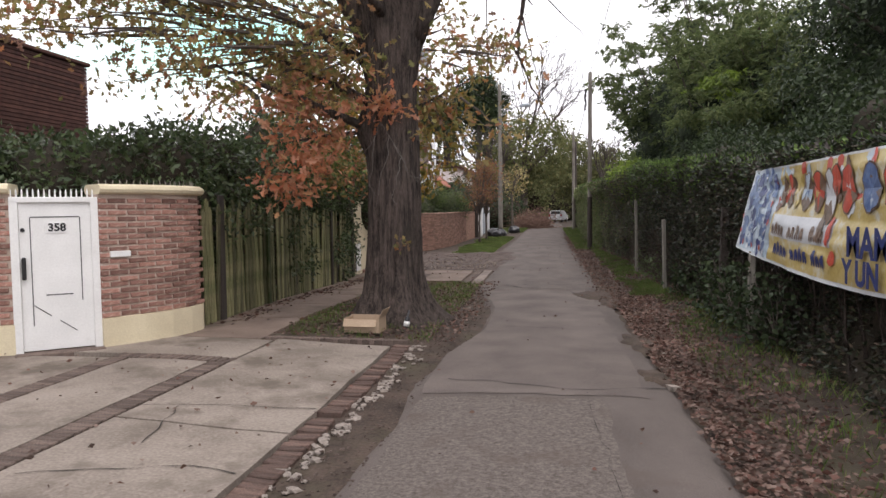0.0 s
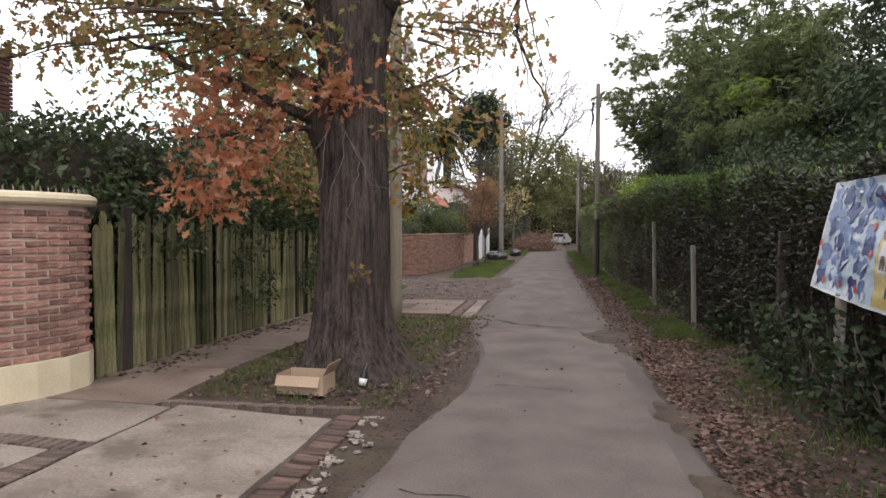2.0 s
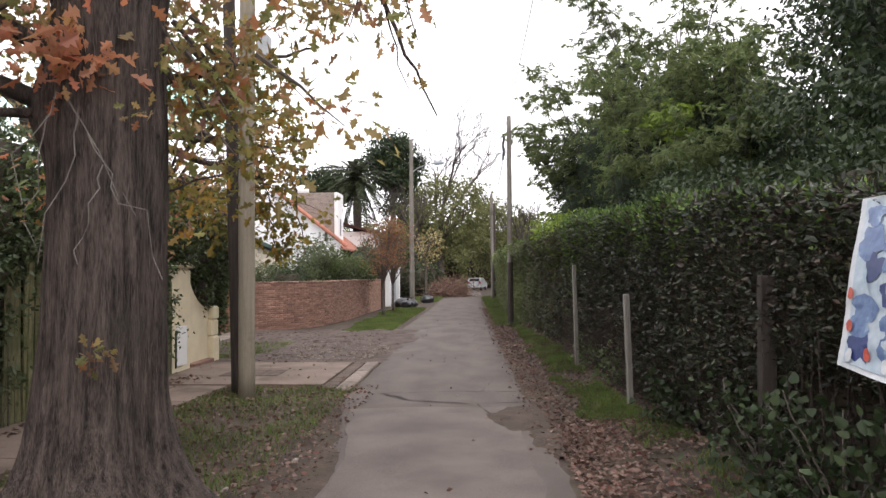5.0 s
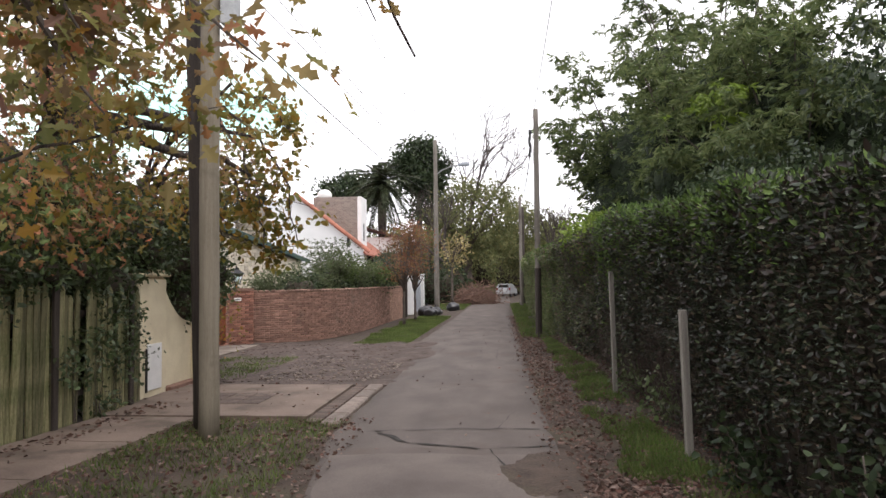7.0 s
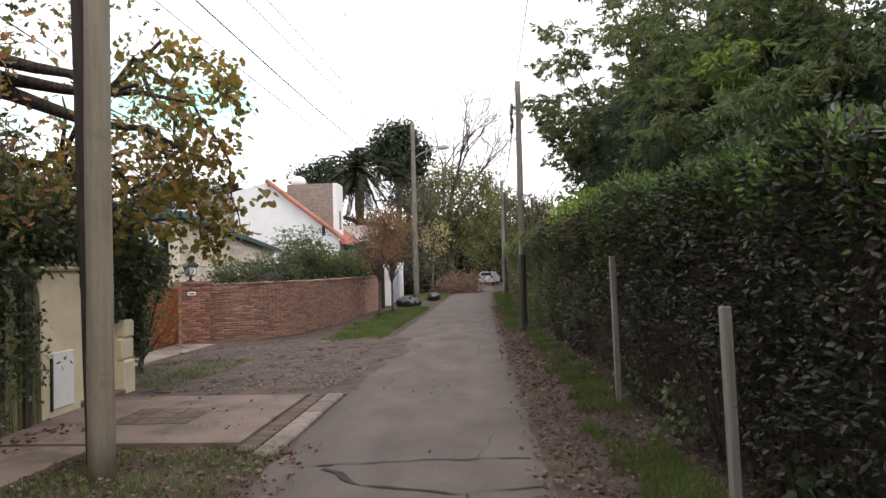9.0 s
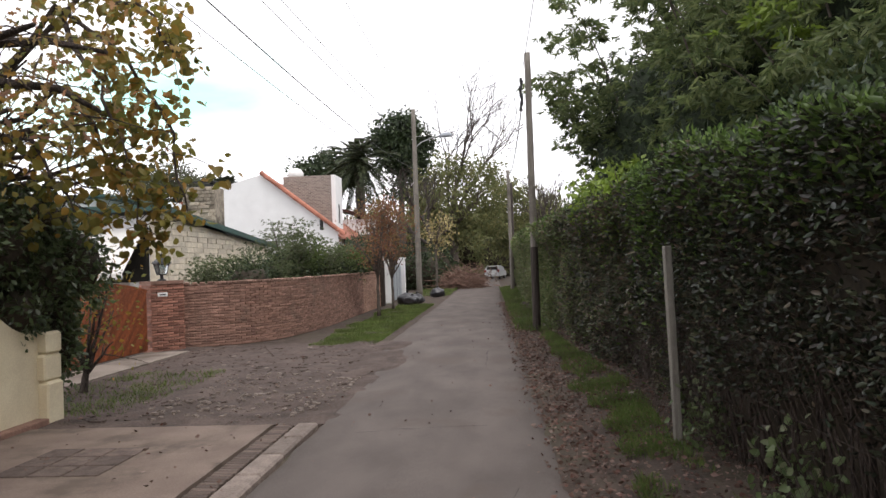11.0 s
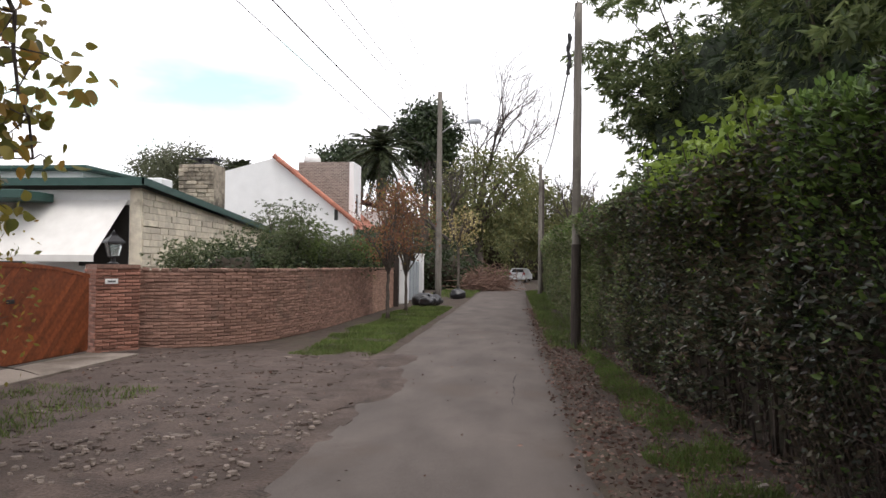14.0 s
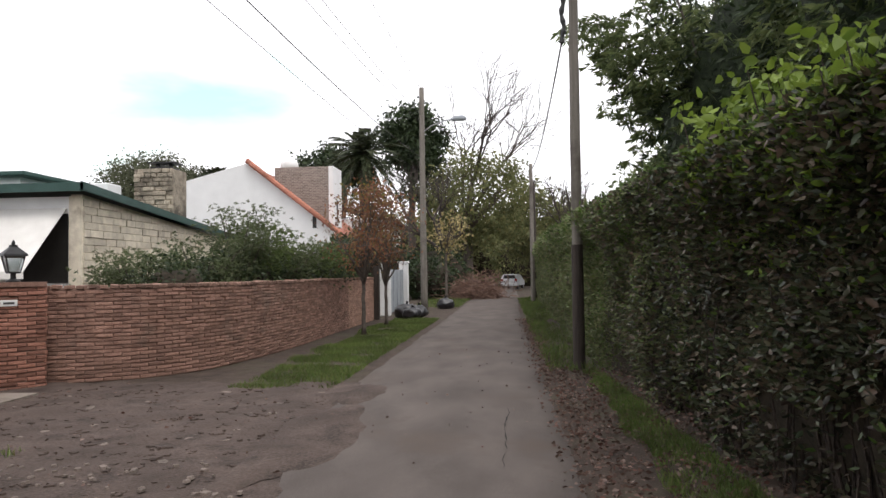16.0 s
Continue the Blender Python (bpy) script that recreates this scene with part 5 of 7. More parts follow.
for a, b, n, sp in (((-2.8, 9.2, 3.2), (-5.0, 8.8, 4.3), 22, 0.45), ((-2.9, 9.2, 4.4), (-5.8, 9.2, 6.0), 30, 0.6), ((-3.0, 7.0, 5.2), (-5.4, 7.8, 6.6), 22, 0.6), ((-3.4, 8.8, 4.7), (-6.4, 8.4, 5.8), 20, 0.5), ((-4.7, 8.2, 4.1), (-6.7, 7.5, 5.2), 44, 0.5), ((-2.6, 10.0, 3.4), (-3.9, 11.2, 4.4), 16, 0.45), ((-1.8, 9.7, 2.6), (-1.3, 10.1, 3.6), 14, 0.32), ((-2.0, 8.9, 4.9), (-0.6, 9.6, 6.6), 10, 0.6), ((-1.7, 9.9, 4.2), (-0.8, 10.8, 4.0), 8, 0.35)):
    a, b = Vector(a), Vector(b)
    cs += [tuple(a.lerp(b, g.random()) + Vector(g.normal(size=3)) * sp) for _ in range(n)]
cs += [tuple(p) for p in ball_points(g, 14, (-3.5, 8.9, 3.5), (1.1, 0.9, 0.8), 0.1)]
spray(cs, 50, 0.42, 0.12, OAKLEAF)
spray([(-3.05, 8.4, 2.25), (-3.3, 8.3, 2.5), (-3.0, 8.5, 2.75), (-3.45, 8.3, 2.05), (-2.8, 8.6, 2.6), (-3.5, 8.5, 2.9), (-3.2, 8.4, 3.1), (-3.15, 8.45, 2.0), (-3.3, 8.4, 1.85), (-2.9, 8.5, 2.35), (-2.25, 8.9, 3.05), (-2.1, 8.92, 2.95)], 60, 0.28, 0.125, REDOAK)
spray([(-1.95, 8.9, 1.22), (-1.55, 9.2, 1.9), (-1.75, 8.95, 2.6), (-1.95, 8.88, 1.15)], 9, 0.08, 0.08, OAKLEAF)
spray([(-1.45, 9.8, 2.4), (-1.35, 9.9, 2.75), (-1.65, 9.8, 2.9), (-1.3, 10.2, 3.2), (-1.35, 10.3, 3.6), (-1.55, 9.9, 2.1), (-1.25, 10.1, 2.6)], 30, 0.28, 0.095, LINDEN)
spray([(-0.5, 10.4, 3.95), (-0.35, 10.45, 3.6), (-0.2, 10.48, 3.25), (-0.15, 10.2, 3.5), (-0.75, 10.5, 3.7), (-0.4, 10.35, 4.4)], 5, 0.1, 0.08, OAKLEAF)
tw = Shape()
for i, c in enumerate(cs):
    o = Vector(c)
    st = Vector((TX, TY, 3.2)).lerp(o, 0.62)
    tw.tube(branch_path(st + Vector((0, 0, 0.25)), o, 0.06, 0.1, 4, i * 1.3), [0.022, 0.017, 0.012, 0.008, 0.004], 5)
tagged(part("twig_growth", tw, TWIG, oak), kind="stuff")

# the second oak behind the fence, its boughs over the cream gateway
cs2 = [tuple(p) for p in ball_points(np.random.default_rng(4), 46, (-5.6, 15.6, 4.6), (2.4, 2.6, 1.9), 0.3)]
cs2 += [tuple(p) for p in ball_points(np.random.default_rng(5), 30, (-4.7, 18.3, 3.3), (1.0, 1.5, 1.35), 0.2)]
cs2 += [tuple(p) for p in ball_points(np.random.default_rng(6), 30, (-4.6, 13.9, 3.7), (1.1, 1.8, 0.9), 0.2)]
cs2 += [tuple(p) for p in ball_points(np.random.default_rng(8), 16, (-3.6, 17.2, 3.6), (0.7, 1.2, 0.9), 0.2)]
cs2 += [tuple(p) for p in ball_points(np.random.default_rng(9), 16, (-4.2, 14.6, 3.0), (0.9, 1.8, 1.0), 0.2)]
cs2b = [tuple(p) for p in ball_points(np.random.default_rng(13), 28, (-4.3, 13.2, 2.5), (0.4, 1.7, 0.55), 0.2)]
oak2 = leafy_tree("oak_tree", "spreading tree behind the fence with yellow-brown autumn leaves", (-5.55, 16.6, 0), (-6.45, 16.6, 5.2), cs2[:40] + cs2[76:], OAKLEAF, 24, 0.46, 0.105, 0.27, 31, 0.4, 15, bark=BARK,
                  extra=[(REDOAK, cs2[76:106] + cs2b, 9), (OAKLEAF, cs2b, 12), (LINDEN, cs2[122:138], 40), (GARDENLEAF, cs2[:40] + cs2b, 14)], twigs=3, cut=lobed)
linden = leafy_tree("linden_tree", "drooping tree with round yellow-green leaves over the cream pier", (-6.1, 18.6, 0), (-5.9, 18.5, 3.6), cs2[46:76], LINDEN, 15, 0.5, 0.105, 0.1, 32, 0.5, 22, bark=BARK, twigs=3, cut=round_leaves)
bq = np.random.default_rng(33)
bough_cs = []
for way in (((-5.6, 18.4, 3.9), (-4.6, 18.2, 4.9), (-3.7, 18.0, 4.3), (-3.15, 18.0, 3.3), (-2.95, 18.0, 2.3)), ((-5.5, 18.4, 3.6), (-4.5, 18.2, 3.9), (-3.8, 18.0, 3.0), (-3.4, 17.9, 2.1)),
            ((-5.6, 18.4, 4.0), (-4.3, 18.3, 5.2), (-3.4, 18.1, 4.7), (-3.1, 18.05, 4.2)), ((-5.6, 18.4, 3.4), (-4.7, 17.9, 3.3), (-4.1, 17.7, 2.4)), ((-4.6, 18.2, 4.9), (-3.9, 17.8, 3.9), (-3.5, 17.7, 3.0))):
    pts = [Vector(p) for p in way]
    fine = []
    for i in range(len(pts) - 1):
        for k in range(4):
            fine.append(pts[i].lerp(pts[i + 1], k / 4) + Vector(bq.normal(size=3)) * 0.04)
    fine.append(pts[-1])
    part("bough", Shape().tube(fine, [0.034 * (1 - 0.9 * i / len(fine)) + 0.003 for i in range(len(fine))], 6), BARK, linden)
    for p in fine[4:]:
        for _ in range(3):
            c = p + Vector(bq.normal(size=3)) * 0.2 - Vector((0, 0, 0.1))
            part("twig", Shape().tube([p, p.lerp(c, 0.5) + Vector((0, 0, 0.03)), c], [0.006, 0.005, 0.003], 4), BARK, linden)
            bough_cs.append(tuple(c))
lb, lt, lw = clump_leaves(bq, bough_cs, 11, 0.17, 0.12, 0.6)
tagged(part("foliage", round_leaves("foliage", lb, lt, lw, LINDEN), None, linden), kind="stuff")
part("limb", Shape().tube(branch_path((-5.85, 16, 2.9), (-4.9, 17.6, 3.4), -0.06, 0.12, 8, 3), [0.1 * (1 - 0.09 * k) for k in range(9)], 10, 0.1), BARK, oak2, smooth=True)
part("limb", Shape().tube(branch_path((-5.9, 16, 2.9), (-7.2, 15.2, 4.6), -0.06, 0.12, 8, 5), [0.17 * (1 - 0.09 * k) for k in range(9)], 10, 0.1), BARK, oak2, smooth=True)

# evergreen mass behind the picket fence
def leaf_mass(name, label, blocks, mat, density, size, seed, core_mat=None, category="bush", droop=0.2, shag=0.08):
    """A dense bush from overlapping lumps, leaves on their skins."""
    q = np.random.default_rng(seed)
    bush = thing(name, label, category)
    B, T, W = [], [], []
    for c, r in blocks:
        m = max(10, int(density * (r[0] * r[1] + r[1] * r[2] + r[0] * r[2]) * 4.2))
        d = q.normal(size=(m, 3))
        d /= np.linalg.norm(d, axis=1, keepdims=True)
        lump = np.array([0.86 + 0.28 * noise.noise(Vector(v) * 2.3 + Vector(c)) for v in d])[:, None]
        p = np.asarray(c) + d * lump * np.asarray(r) * q.uniform(0.8, 1.0 + shag, size=(m, 1))
        n = d / np.asarray(r)
        n /= np.linalg.norm(n, axis=1, keepdims=True)
        way = n * 0.6 + q.normal(size=(m, 3)) * 0.7
        way[:, 2] -= droop
        way /= np.linalg.norm(way, axis=1, keepdims=True)
        ln = size * q.uniform(0.6, 1.3, size=(m, 1))
        B.append(p), T.append(p + way * ln), W.append((ln * 0.5).ravel())
        # A solid core in each lump, dark as the shade between the leaves.
        bm = bmesh.new()
        bmesh.ops.create_icosphere(bm, subdivisions=2, radius=1)
        for v in bm.verts:
            k = (0.86 + 0.28 * noise.noise(v.co * 2.3 + Vector(c))) * 0.86
            v.co = Vector(c) + Vector((v.co.x * r[0], v.co.y * r[1], v.co.z * r[2])) * k
        bm.verts.index_update()
        core = Shape().add([tuple(v.co) for v in bm.verts], [tuple(v.index for v in f.verts) for f in bm.faces])
        bm.free()
        part("shade_core", core, core_mat or DARKCORE, bush, smooth=True)
    tagged(part("leaves", blades("leaves", np.concatenate(B), np.concatenate(T), np.concatenate(W), mat), None, bush), kind="stuff")
    return bush


# Dark brown for solid cores: stems and inner shade in one colour.
DARKCORE = surface("stem_shade", (0.02, 0.018, 0.012), (0.065, 0.05, 0.035), 8, 40, 0.95, 0.8)
leaf_mass("evergreen_hedge", "dark evergreen hedge overhanging the picket fence", [((-5.5 + 0.1 * math.sin(i), 9.2 + 1.05 * i, 2.1 + 0.14 * math.sin(i * 2.1)), (0.85, 0.95, 0.78)) for i in range(8)] + [((-5.35, 9.3 + 1.2 * i, 0.9), (0.6, 0.9, 0.9)) for i in range(6)] + [((-5.7, 13.2, 2.7), (0.8, 1.2, 0.85)), ((-5.5, 15.6, 2.75), (0.8, 1.2, 0.85)), ((-5.35, 17.3, 2.45), (0.5, 0.8, 0.7))] + [((-4.85, 8.9 + 0.75 * i, 1.8 + 0.12 * math.sin(i * 2.7)), (0.3, 0.45, 0.26)) for i in range(10)], IVYLEAF, 330, 0.1, 41, shag=0.3)
leaf_mass("evergreen_hedge", "dark evergreen hedge behind the white door", [((-5.9 - 0.9 * i, 8.9 - 0.3 * i, 2.05), (1.0, 0.9, 0.75)) for i in range(6)], IVYLEAF, 300, 0.1, 42, shag=0.2)
vines = []
vq = np.random.default_rng(43)
for y, z, n in ((10.0, 1.6, 5), (11.9, 1.0, 7), (12.7, 0.8, 6), (13.6, 1.6, 5), (14.6, 0.7, 6), (15.3, 0.7, 9), (15.9, 1.2, 9), (9.3, 1.65, 4), (12.2, 1.6, 5), (15.0, 1.6, 6)):
    for _ in range(n):
        vines.append((-4.52 - 0.22 * (y - 8.4) / 7.8 + vq.uniform(0, 0.05), y + vq.normal() * 0.22, max(0.2, z + vq.normal() * 0.25)))
vb, vt, vw = clump_leaves(vq, vines, 60, 0.22, 0.08, 0.4)
vine = thing("climbing_vine", "dark climbing vine hanging over the fence pickets", "vine")
vs = Shape()
for i, c in enumerate(vines):
    vs.tube(branch_path((c[0], c[1], 0.05 if c[2] < 1.3 else 1.75), c, 0, 0.15, 5, i * 1.7), [0.007, 0.006, 0.005, 0.004, 0.004, 0.003], 4)
tagged(part("woody_growth", vs, TWIG, vine), kind="stuff")
vb[:, 0] = np.maximum(vb[:, 0], -4.75)
tagged(part("leaves", blades("leaves", vb, vt, vw, IVYLEAF), None, vine), kind="stuff")
leaf_mass("ivy", "dark ivy spilling over the cream pier", [((-5.0, 18.35, 1.7), (0.42, 0.5, 0.65)), ((-4.98, 18.6, 1.2), (0.26, 0.24, 0.75)), ((-5.1, 17.9, 2.0), (0.42, 0.6, 0.6)), ((-5.0, 18.3, 2.4), (0.4, 0.5, 0.4)), ((-5.0, 16.8, 2.1), (0.3, 0.7, 0.3)), ((-4.9, 18.68, 1.0), (0.2, 0.2, 0.6)), ((-4.85, 18.85, 1.85), (0.4, 0.5, 0.55)), ((-4.98, 17.95, 1.35), (0.3, 0.3, 0.35))], IVYLEAF, 460, 0.09, 44, shag=0.35)

# slim shrub by the wooden gate
sc = [(-5.6 + 0.4 * math.cos(i * 2.4), 20.3 + 0.4 * math.sin(i * 2.4), 0.7 + 0.14 * i) for i in range(9)]
leafy_tree("shrub", "sparse many-stemmed shrub in front of the gate", (-5.6, 20.2, 0), (-5.58, 20.25, 0.35), sc, LINDEN, 60, 0.38, 0.085, 0.06, 51, 0.1, 12, category="shrub", bark=BARK)


# ---- the clipped hedge ----
HEDGEX = [(-8, 2.66), (9, 2.64), (10.5, 2.42), (12, 2.25), (14, 2.15), (17, 2.1), (19, 2.26), (22, 2.08), (27.5, 1.8), (39, 1.78), (60, 2.2)]
HEDGEZ = [(-8, 2.15), (9, 2.15), (11, 2.24), (12.5, 2.32), (14.5, 2.43), (17, 2.55), (20, 2.58), (24, 2.55), (30, 2.65), (39, 2.8), (60, 2.9)]


def hedge_face(y, z):
    """The hedge's outer surface: uneven, hollow below, bulging at the crest."""
    x = along(HEDGEX, y) + (0.13 + 0.1 * smooth((y - 14) / 4)) * noise.noise((y * 0.8, z * 1.1, 3)) + 0.08 * noise.noise((y * 2.6, z * 2.6, 8))
    top = along(HEDGEZ, y)
    crest = smooth((y - 11) / 7) * 0.22
    x -= crest * smooth((z - top + 0.75) / 0.5)
    return x + (0.1 - 0.4 * smooth((11.5 - y) / 2.5)) * smooth((0.8 - z) / 0.8)


def hedge():
    q = np.random.default_rng(61)
    h = thing("hedge", "tall clipped dark green hedge with fresh shoots on top", "hedge")
    # Closed sheet behind the leaves; its dark colour stands for the hedge's inner shade.
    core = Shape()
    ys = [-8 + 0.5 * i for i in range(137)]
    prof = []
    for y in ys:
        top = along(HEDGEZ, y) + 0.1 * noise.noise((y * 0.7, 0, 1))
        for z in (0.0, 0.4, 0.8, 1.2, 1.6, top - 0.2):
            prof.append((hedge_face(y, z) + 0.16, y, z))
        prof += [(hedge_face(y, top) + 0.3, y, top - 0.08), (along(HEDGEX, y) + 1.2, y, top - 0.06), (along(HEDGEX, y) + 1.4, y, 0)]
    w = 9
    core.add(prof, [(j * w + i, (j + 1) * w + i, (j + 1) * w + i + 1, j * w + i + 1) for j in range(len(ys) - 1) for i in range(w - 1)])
    part("shade_core", core, DARKCORE, h, "dark brown core coloured as shade inside the hedge", smooth=True)

    def leaves(n, y0, y1, size, mat, top_only, out=0.0):
        y = q.uniform(y0, y1, n)
        B, D = [], []
        for yy in y:
            tz = along(HEDGEZ, yy) + 0.1 * noise.noise((yy * 0.7, 0, 1)) + 0.14 * noise.noise((yy * 2.4, 0, 1))
            if top_only:
                if q.random() < 0.45:
                    z = tz - abs(q.normal()) * (0.2 + 0.2 * smooth((yy - 13) / 4))
                    x = hedge_face(yy, z) + q.uniform(-0.05, 0.06)
                    d = (-0.7, 0, 0.5)
                else:
                    z = tz + q.uniform(-0.06, 0.07)
                    x = hedge_face(yy, tz) + q.uniform(0, 1.1)
                    d = (0, 0, 1)
            else:
                z = tz * q.random() ** 0.85
                if z < 0.75 and q.random() < (0.8 if 11.3 < yy < 26 else 0.3) * (1 - 0.5 * z):
                    z = tz * (0.3 + 0.7 * q.random())
                if z < 1.7 and noise.noise((yy * 0.75, z * 1.0, 14)) > 0.16 and q.random() < 0.8:
                    z = tz * (0.75 + 0.25 * q.random())
                x = hedge_face(yy, z) + q.normal() * 0.05 + 0.03
                d = (-0.8, 0, 0.1)
            B.append((x, yy, z))
            D.append(d)
        B = np.array(B)
        D = np.array(D) + q.normal(size=(n, 3)) * 0.55
        D /= np.linalg.norm(D, axis=1, keepdims=True)
        ln = size * q.uniform(0.55, 1.3, size=(n, 1))
        tagged(part("leaves", (oval_leaves if y0 < 26.5 else blades)("leaves", B, B + D * ln, (ln * 0.5).ravel(), mat), None, h), kind="stuff")

    # Dark leaves run to y 18.8, colouring in the shadow near y 17.
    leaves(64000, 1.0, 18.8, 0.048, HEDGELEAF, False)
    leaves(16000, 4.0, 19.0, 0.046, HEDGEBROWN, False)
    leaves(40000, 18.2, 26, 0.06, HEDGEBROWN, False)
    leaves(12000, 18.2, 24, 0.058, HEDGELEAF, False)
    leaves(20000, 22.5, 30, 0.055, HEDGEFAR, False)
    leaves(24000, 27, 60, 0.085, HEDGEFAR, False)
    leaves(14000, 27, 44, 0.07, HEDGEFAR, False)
    leaves(2500, -6, 1.0, 0.1, HEDGELEAF, False)
    leaves(8000, 1, 12.5, 0.065, HEDGELEAF, True)
    leaves(4000, 1, 12.5, 0.06, HEDGETOP, True)
    leaves(13000, 11.5, 19, 0.055, HEDGETOP, True)
    leaves(19000, 17, 27, 0.056, HEDGETOP, True)
    leaves(6000, 17, 30, 0.058, HEDGETOP, False)
    leaves(2400, 18.0, 21.5, 0.07, LIMELEAF, True)
    leaves(9000, 27, 60, 0.09, HEDGETOP, True)
    shoots = [(hedge_face(y, 2.4) + q.uniform(-0.12, 0.3), y, along(HEDGEZ, y) + q.uniform(-0.12, 0.3)) for y in q.uniform(18.6, 21.4, 46)]
    sb, st, sw = clump_leaves(q, shoots, 13, 0.13, 0.085, 0.1)
    tagged(part("leaves", oval_leaves("leaves", sb, st, sw * 1.3, LIMELEAF), None, h, "pale lime shoots on the crest"), kind="stuff")
    stems = Shape()
    for x, y, z in shoots:
        stems.tube([(x + 0.08, y, z - 0.35), (x + 0.03, y, z - 0.15), (x, y, z)], [0.006, 0.005, 0.003], 4)
    for i in range(420):
        y = q.uniform(4, 26)
        x = hedge_face(y, 0.4) + q.uniform(0.0, 0.12)
        stems.tube(branch_path((x + 0.1, y, 0), (x + q.normal() * 0.05, y + q.normal() * 0.15, q.uniform(0.8, 1.7)), 0, 0.1, 5, i), [0.014, 0.012, 0.01, 0.008, 0.006, 0.004], 4)
    tagged(part("bare_growth", stems, BARK, h, "bare brown stems"), kind="stuff")


hedge()
# fence posts standing in the hedge
for x, y, hgt, mat, lean in ((2.22, 8.2, 1.0, POSTWOOD, 0.03), (2.06, 13.02, 1.3, POSTWOOD, -0.02), (2.38, 10.1, 1.5, DARKWOOD, 0.02), (1.98, 16.5, 1.7, POSTWOOD, -0.015), (2.38, 4.6, 1.6, POSTWOOD, 0.0)):
    s = Shape().box((-0.03 if mat is POSTWOOD else -0.055, -0.045, -0.1), (0.03 if mat is POSTWOOD else 0.055, 0.045, hgt), pose(x, y, height(x, y), 0, math.degrees(lean), 0), 0.008)
    whole("fence_post", s, mat, "grey weathered fence post in the hedge" if mat is POSTWOOD else "dark wooden stake in the hedge", "post", "posts in the hedge")


def wire_fence():
    """Rusty diamond mesh strung between the posts before the hedge."""
    f = thing("wire_fence", "rusty chain-link wire mesh strung along the hedge", "fence")
    y0, y1, z0, z1 = 12.9, 18.2, 0.12, 1.1
    at = lambda y, z: (2.12 - 0.024 * (y - 13), y, z + height(2.1, y) * 0.6)
    net, h, step_w = Shape(), z1 - z0, 0.085
    for way in (1, -1):
        k = y0 - h
        while k < y1:
            a, b = max(k, y0), min(k + h, y1)
            if b - a > 0.02:
                za, zb = (z0 + (a - k), z0 + (b - k)) if way > 0 else (z1 - (a - k), z1 - (b - k))
                net.tube([at(a, za), at((a + b) / 2, (za + zb) / 2), at(b, zb)], 0.0013, 4)
            k += step_w
    tagged(part("mesh", net, RUSTWIRE, f, "diamond wire mesh"), kind="stuff")
    for z in (z0, 0.7, z1):
        part("tension_wire", Shape().tube([at(y0 + (y1 - y0) * i / 8, z) for i in range(9)], 0.002, 5), RUSTWIRE, f)


wire_fence()


# broad-leaved plants at the hedge's foot
for x, y, z, r, h, mat in ((2.26, 8.15, 0.5, 0.2, 0.45, WEEDLEAF), (2.22, 7.5, 0.5, 0.22, 0.45, WEEDLEAF), (2.1, 7.9, 0.35, 0.28, 0.35, WEEDLEAF), (2.16, 8.8, 0.5, 0.28, 0.5, WEEDLEAF), (2.22, 9.3, 0.45, 0.2, 0.4, WEEDLEAF), (2.2, 9.9, 0.45, 0.28, 0.45, WEEDLEAF), (2.2, 12.0, 0.3, 0.18, 0.25, WEEDLEAF), (2.2, 14.6, 0.3, 0.2, 0.3, BUSHLEAF), (2.2, 16.3, 0.3, 0.2, 0.3, BUSHLEAF)):
    cl = [(x + 0.6 * r * math.cos(k * 2.4), y + 1.3 * r * math.sin(k * 2.4), z - h * 0.6 + h * 1.4 * k / 9) for k in range(10)]
    leafy_tree("broadleaf_plant", "broad-leaved green weed at the foot of the hedge", (x + 0.1, y, 0.05), (x + 0.08, y, z * 0.5), cl, mat, 24, 0.17, 0.066, 0.01, int(y * 10), 0.3, 10, category="plant", twigs=0, cut=oval_leaves, narrow=1.5)


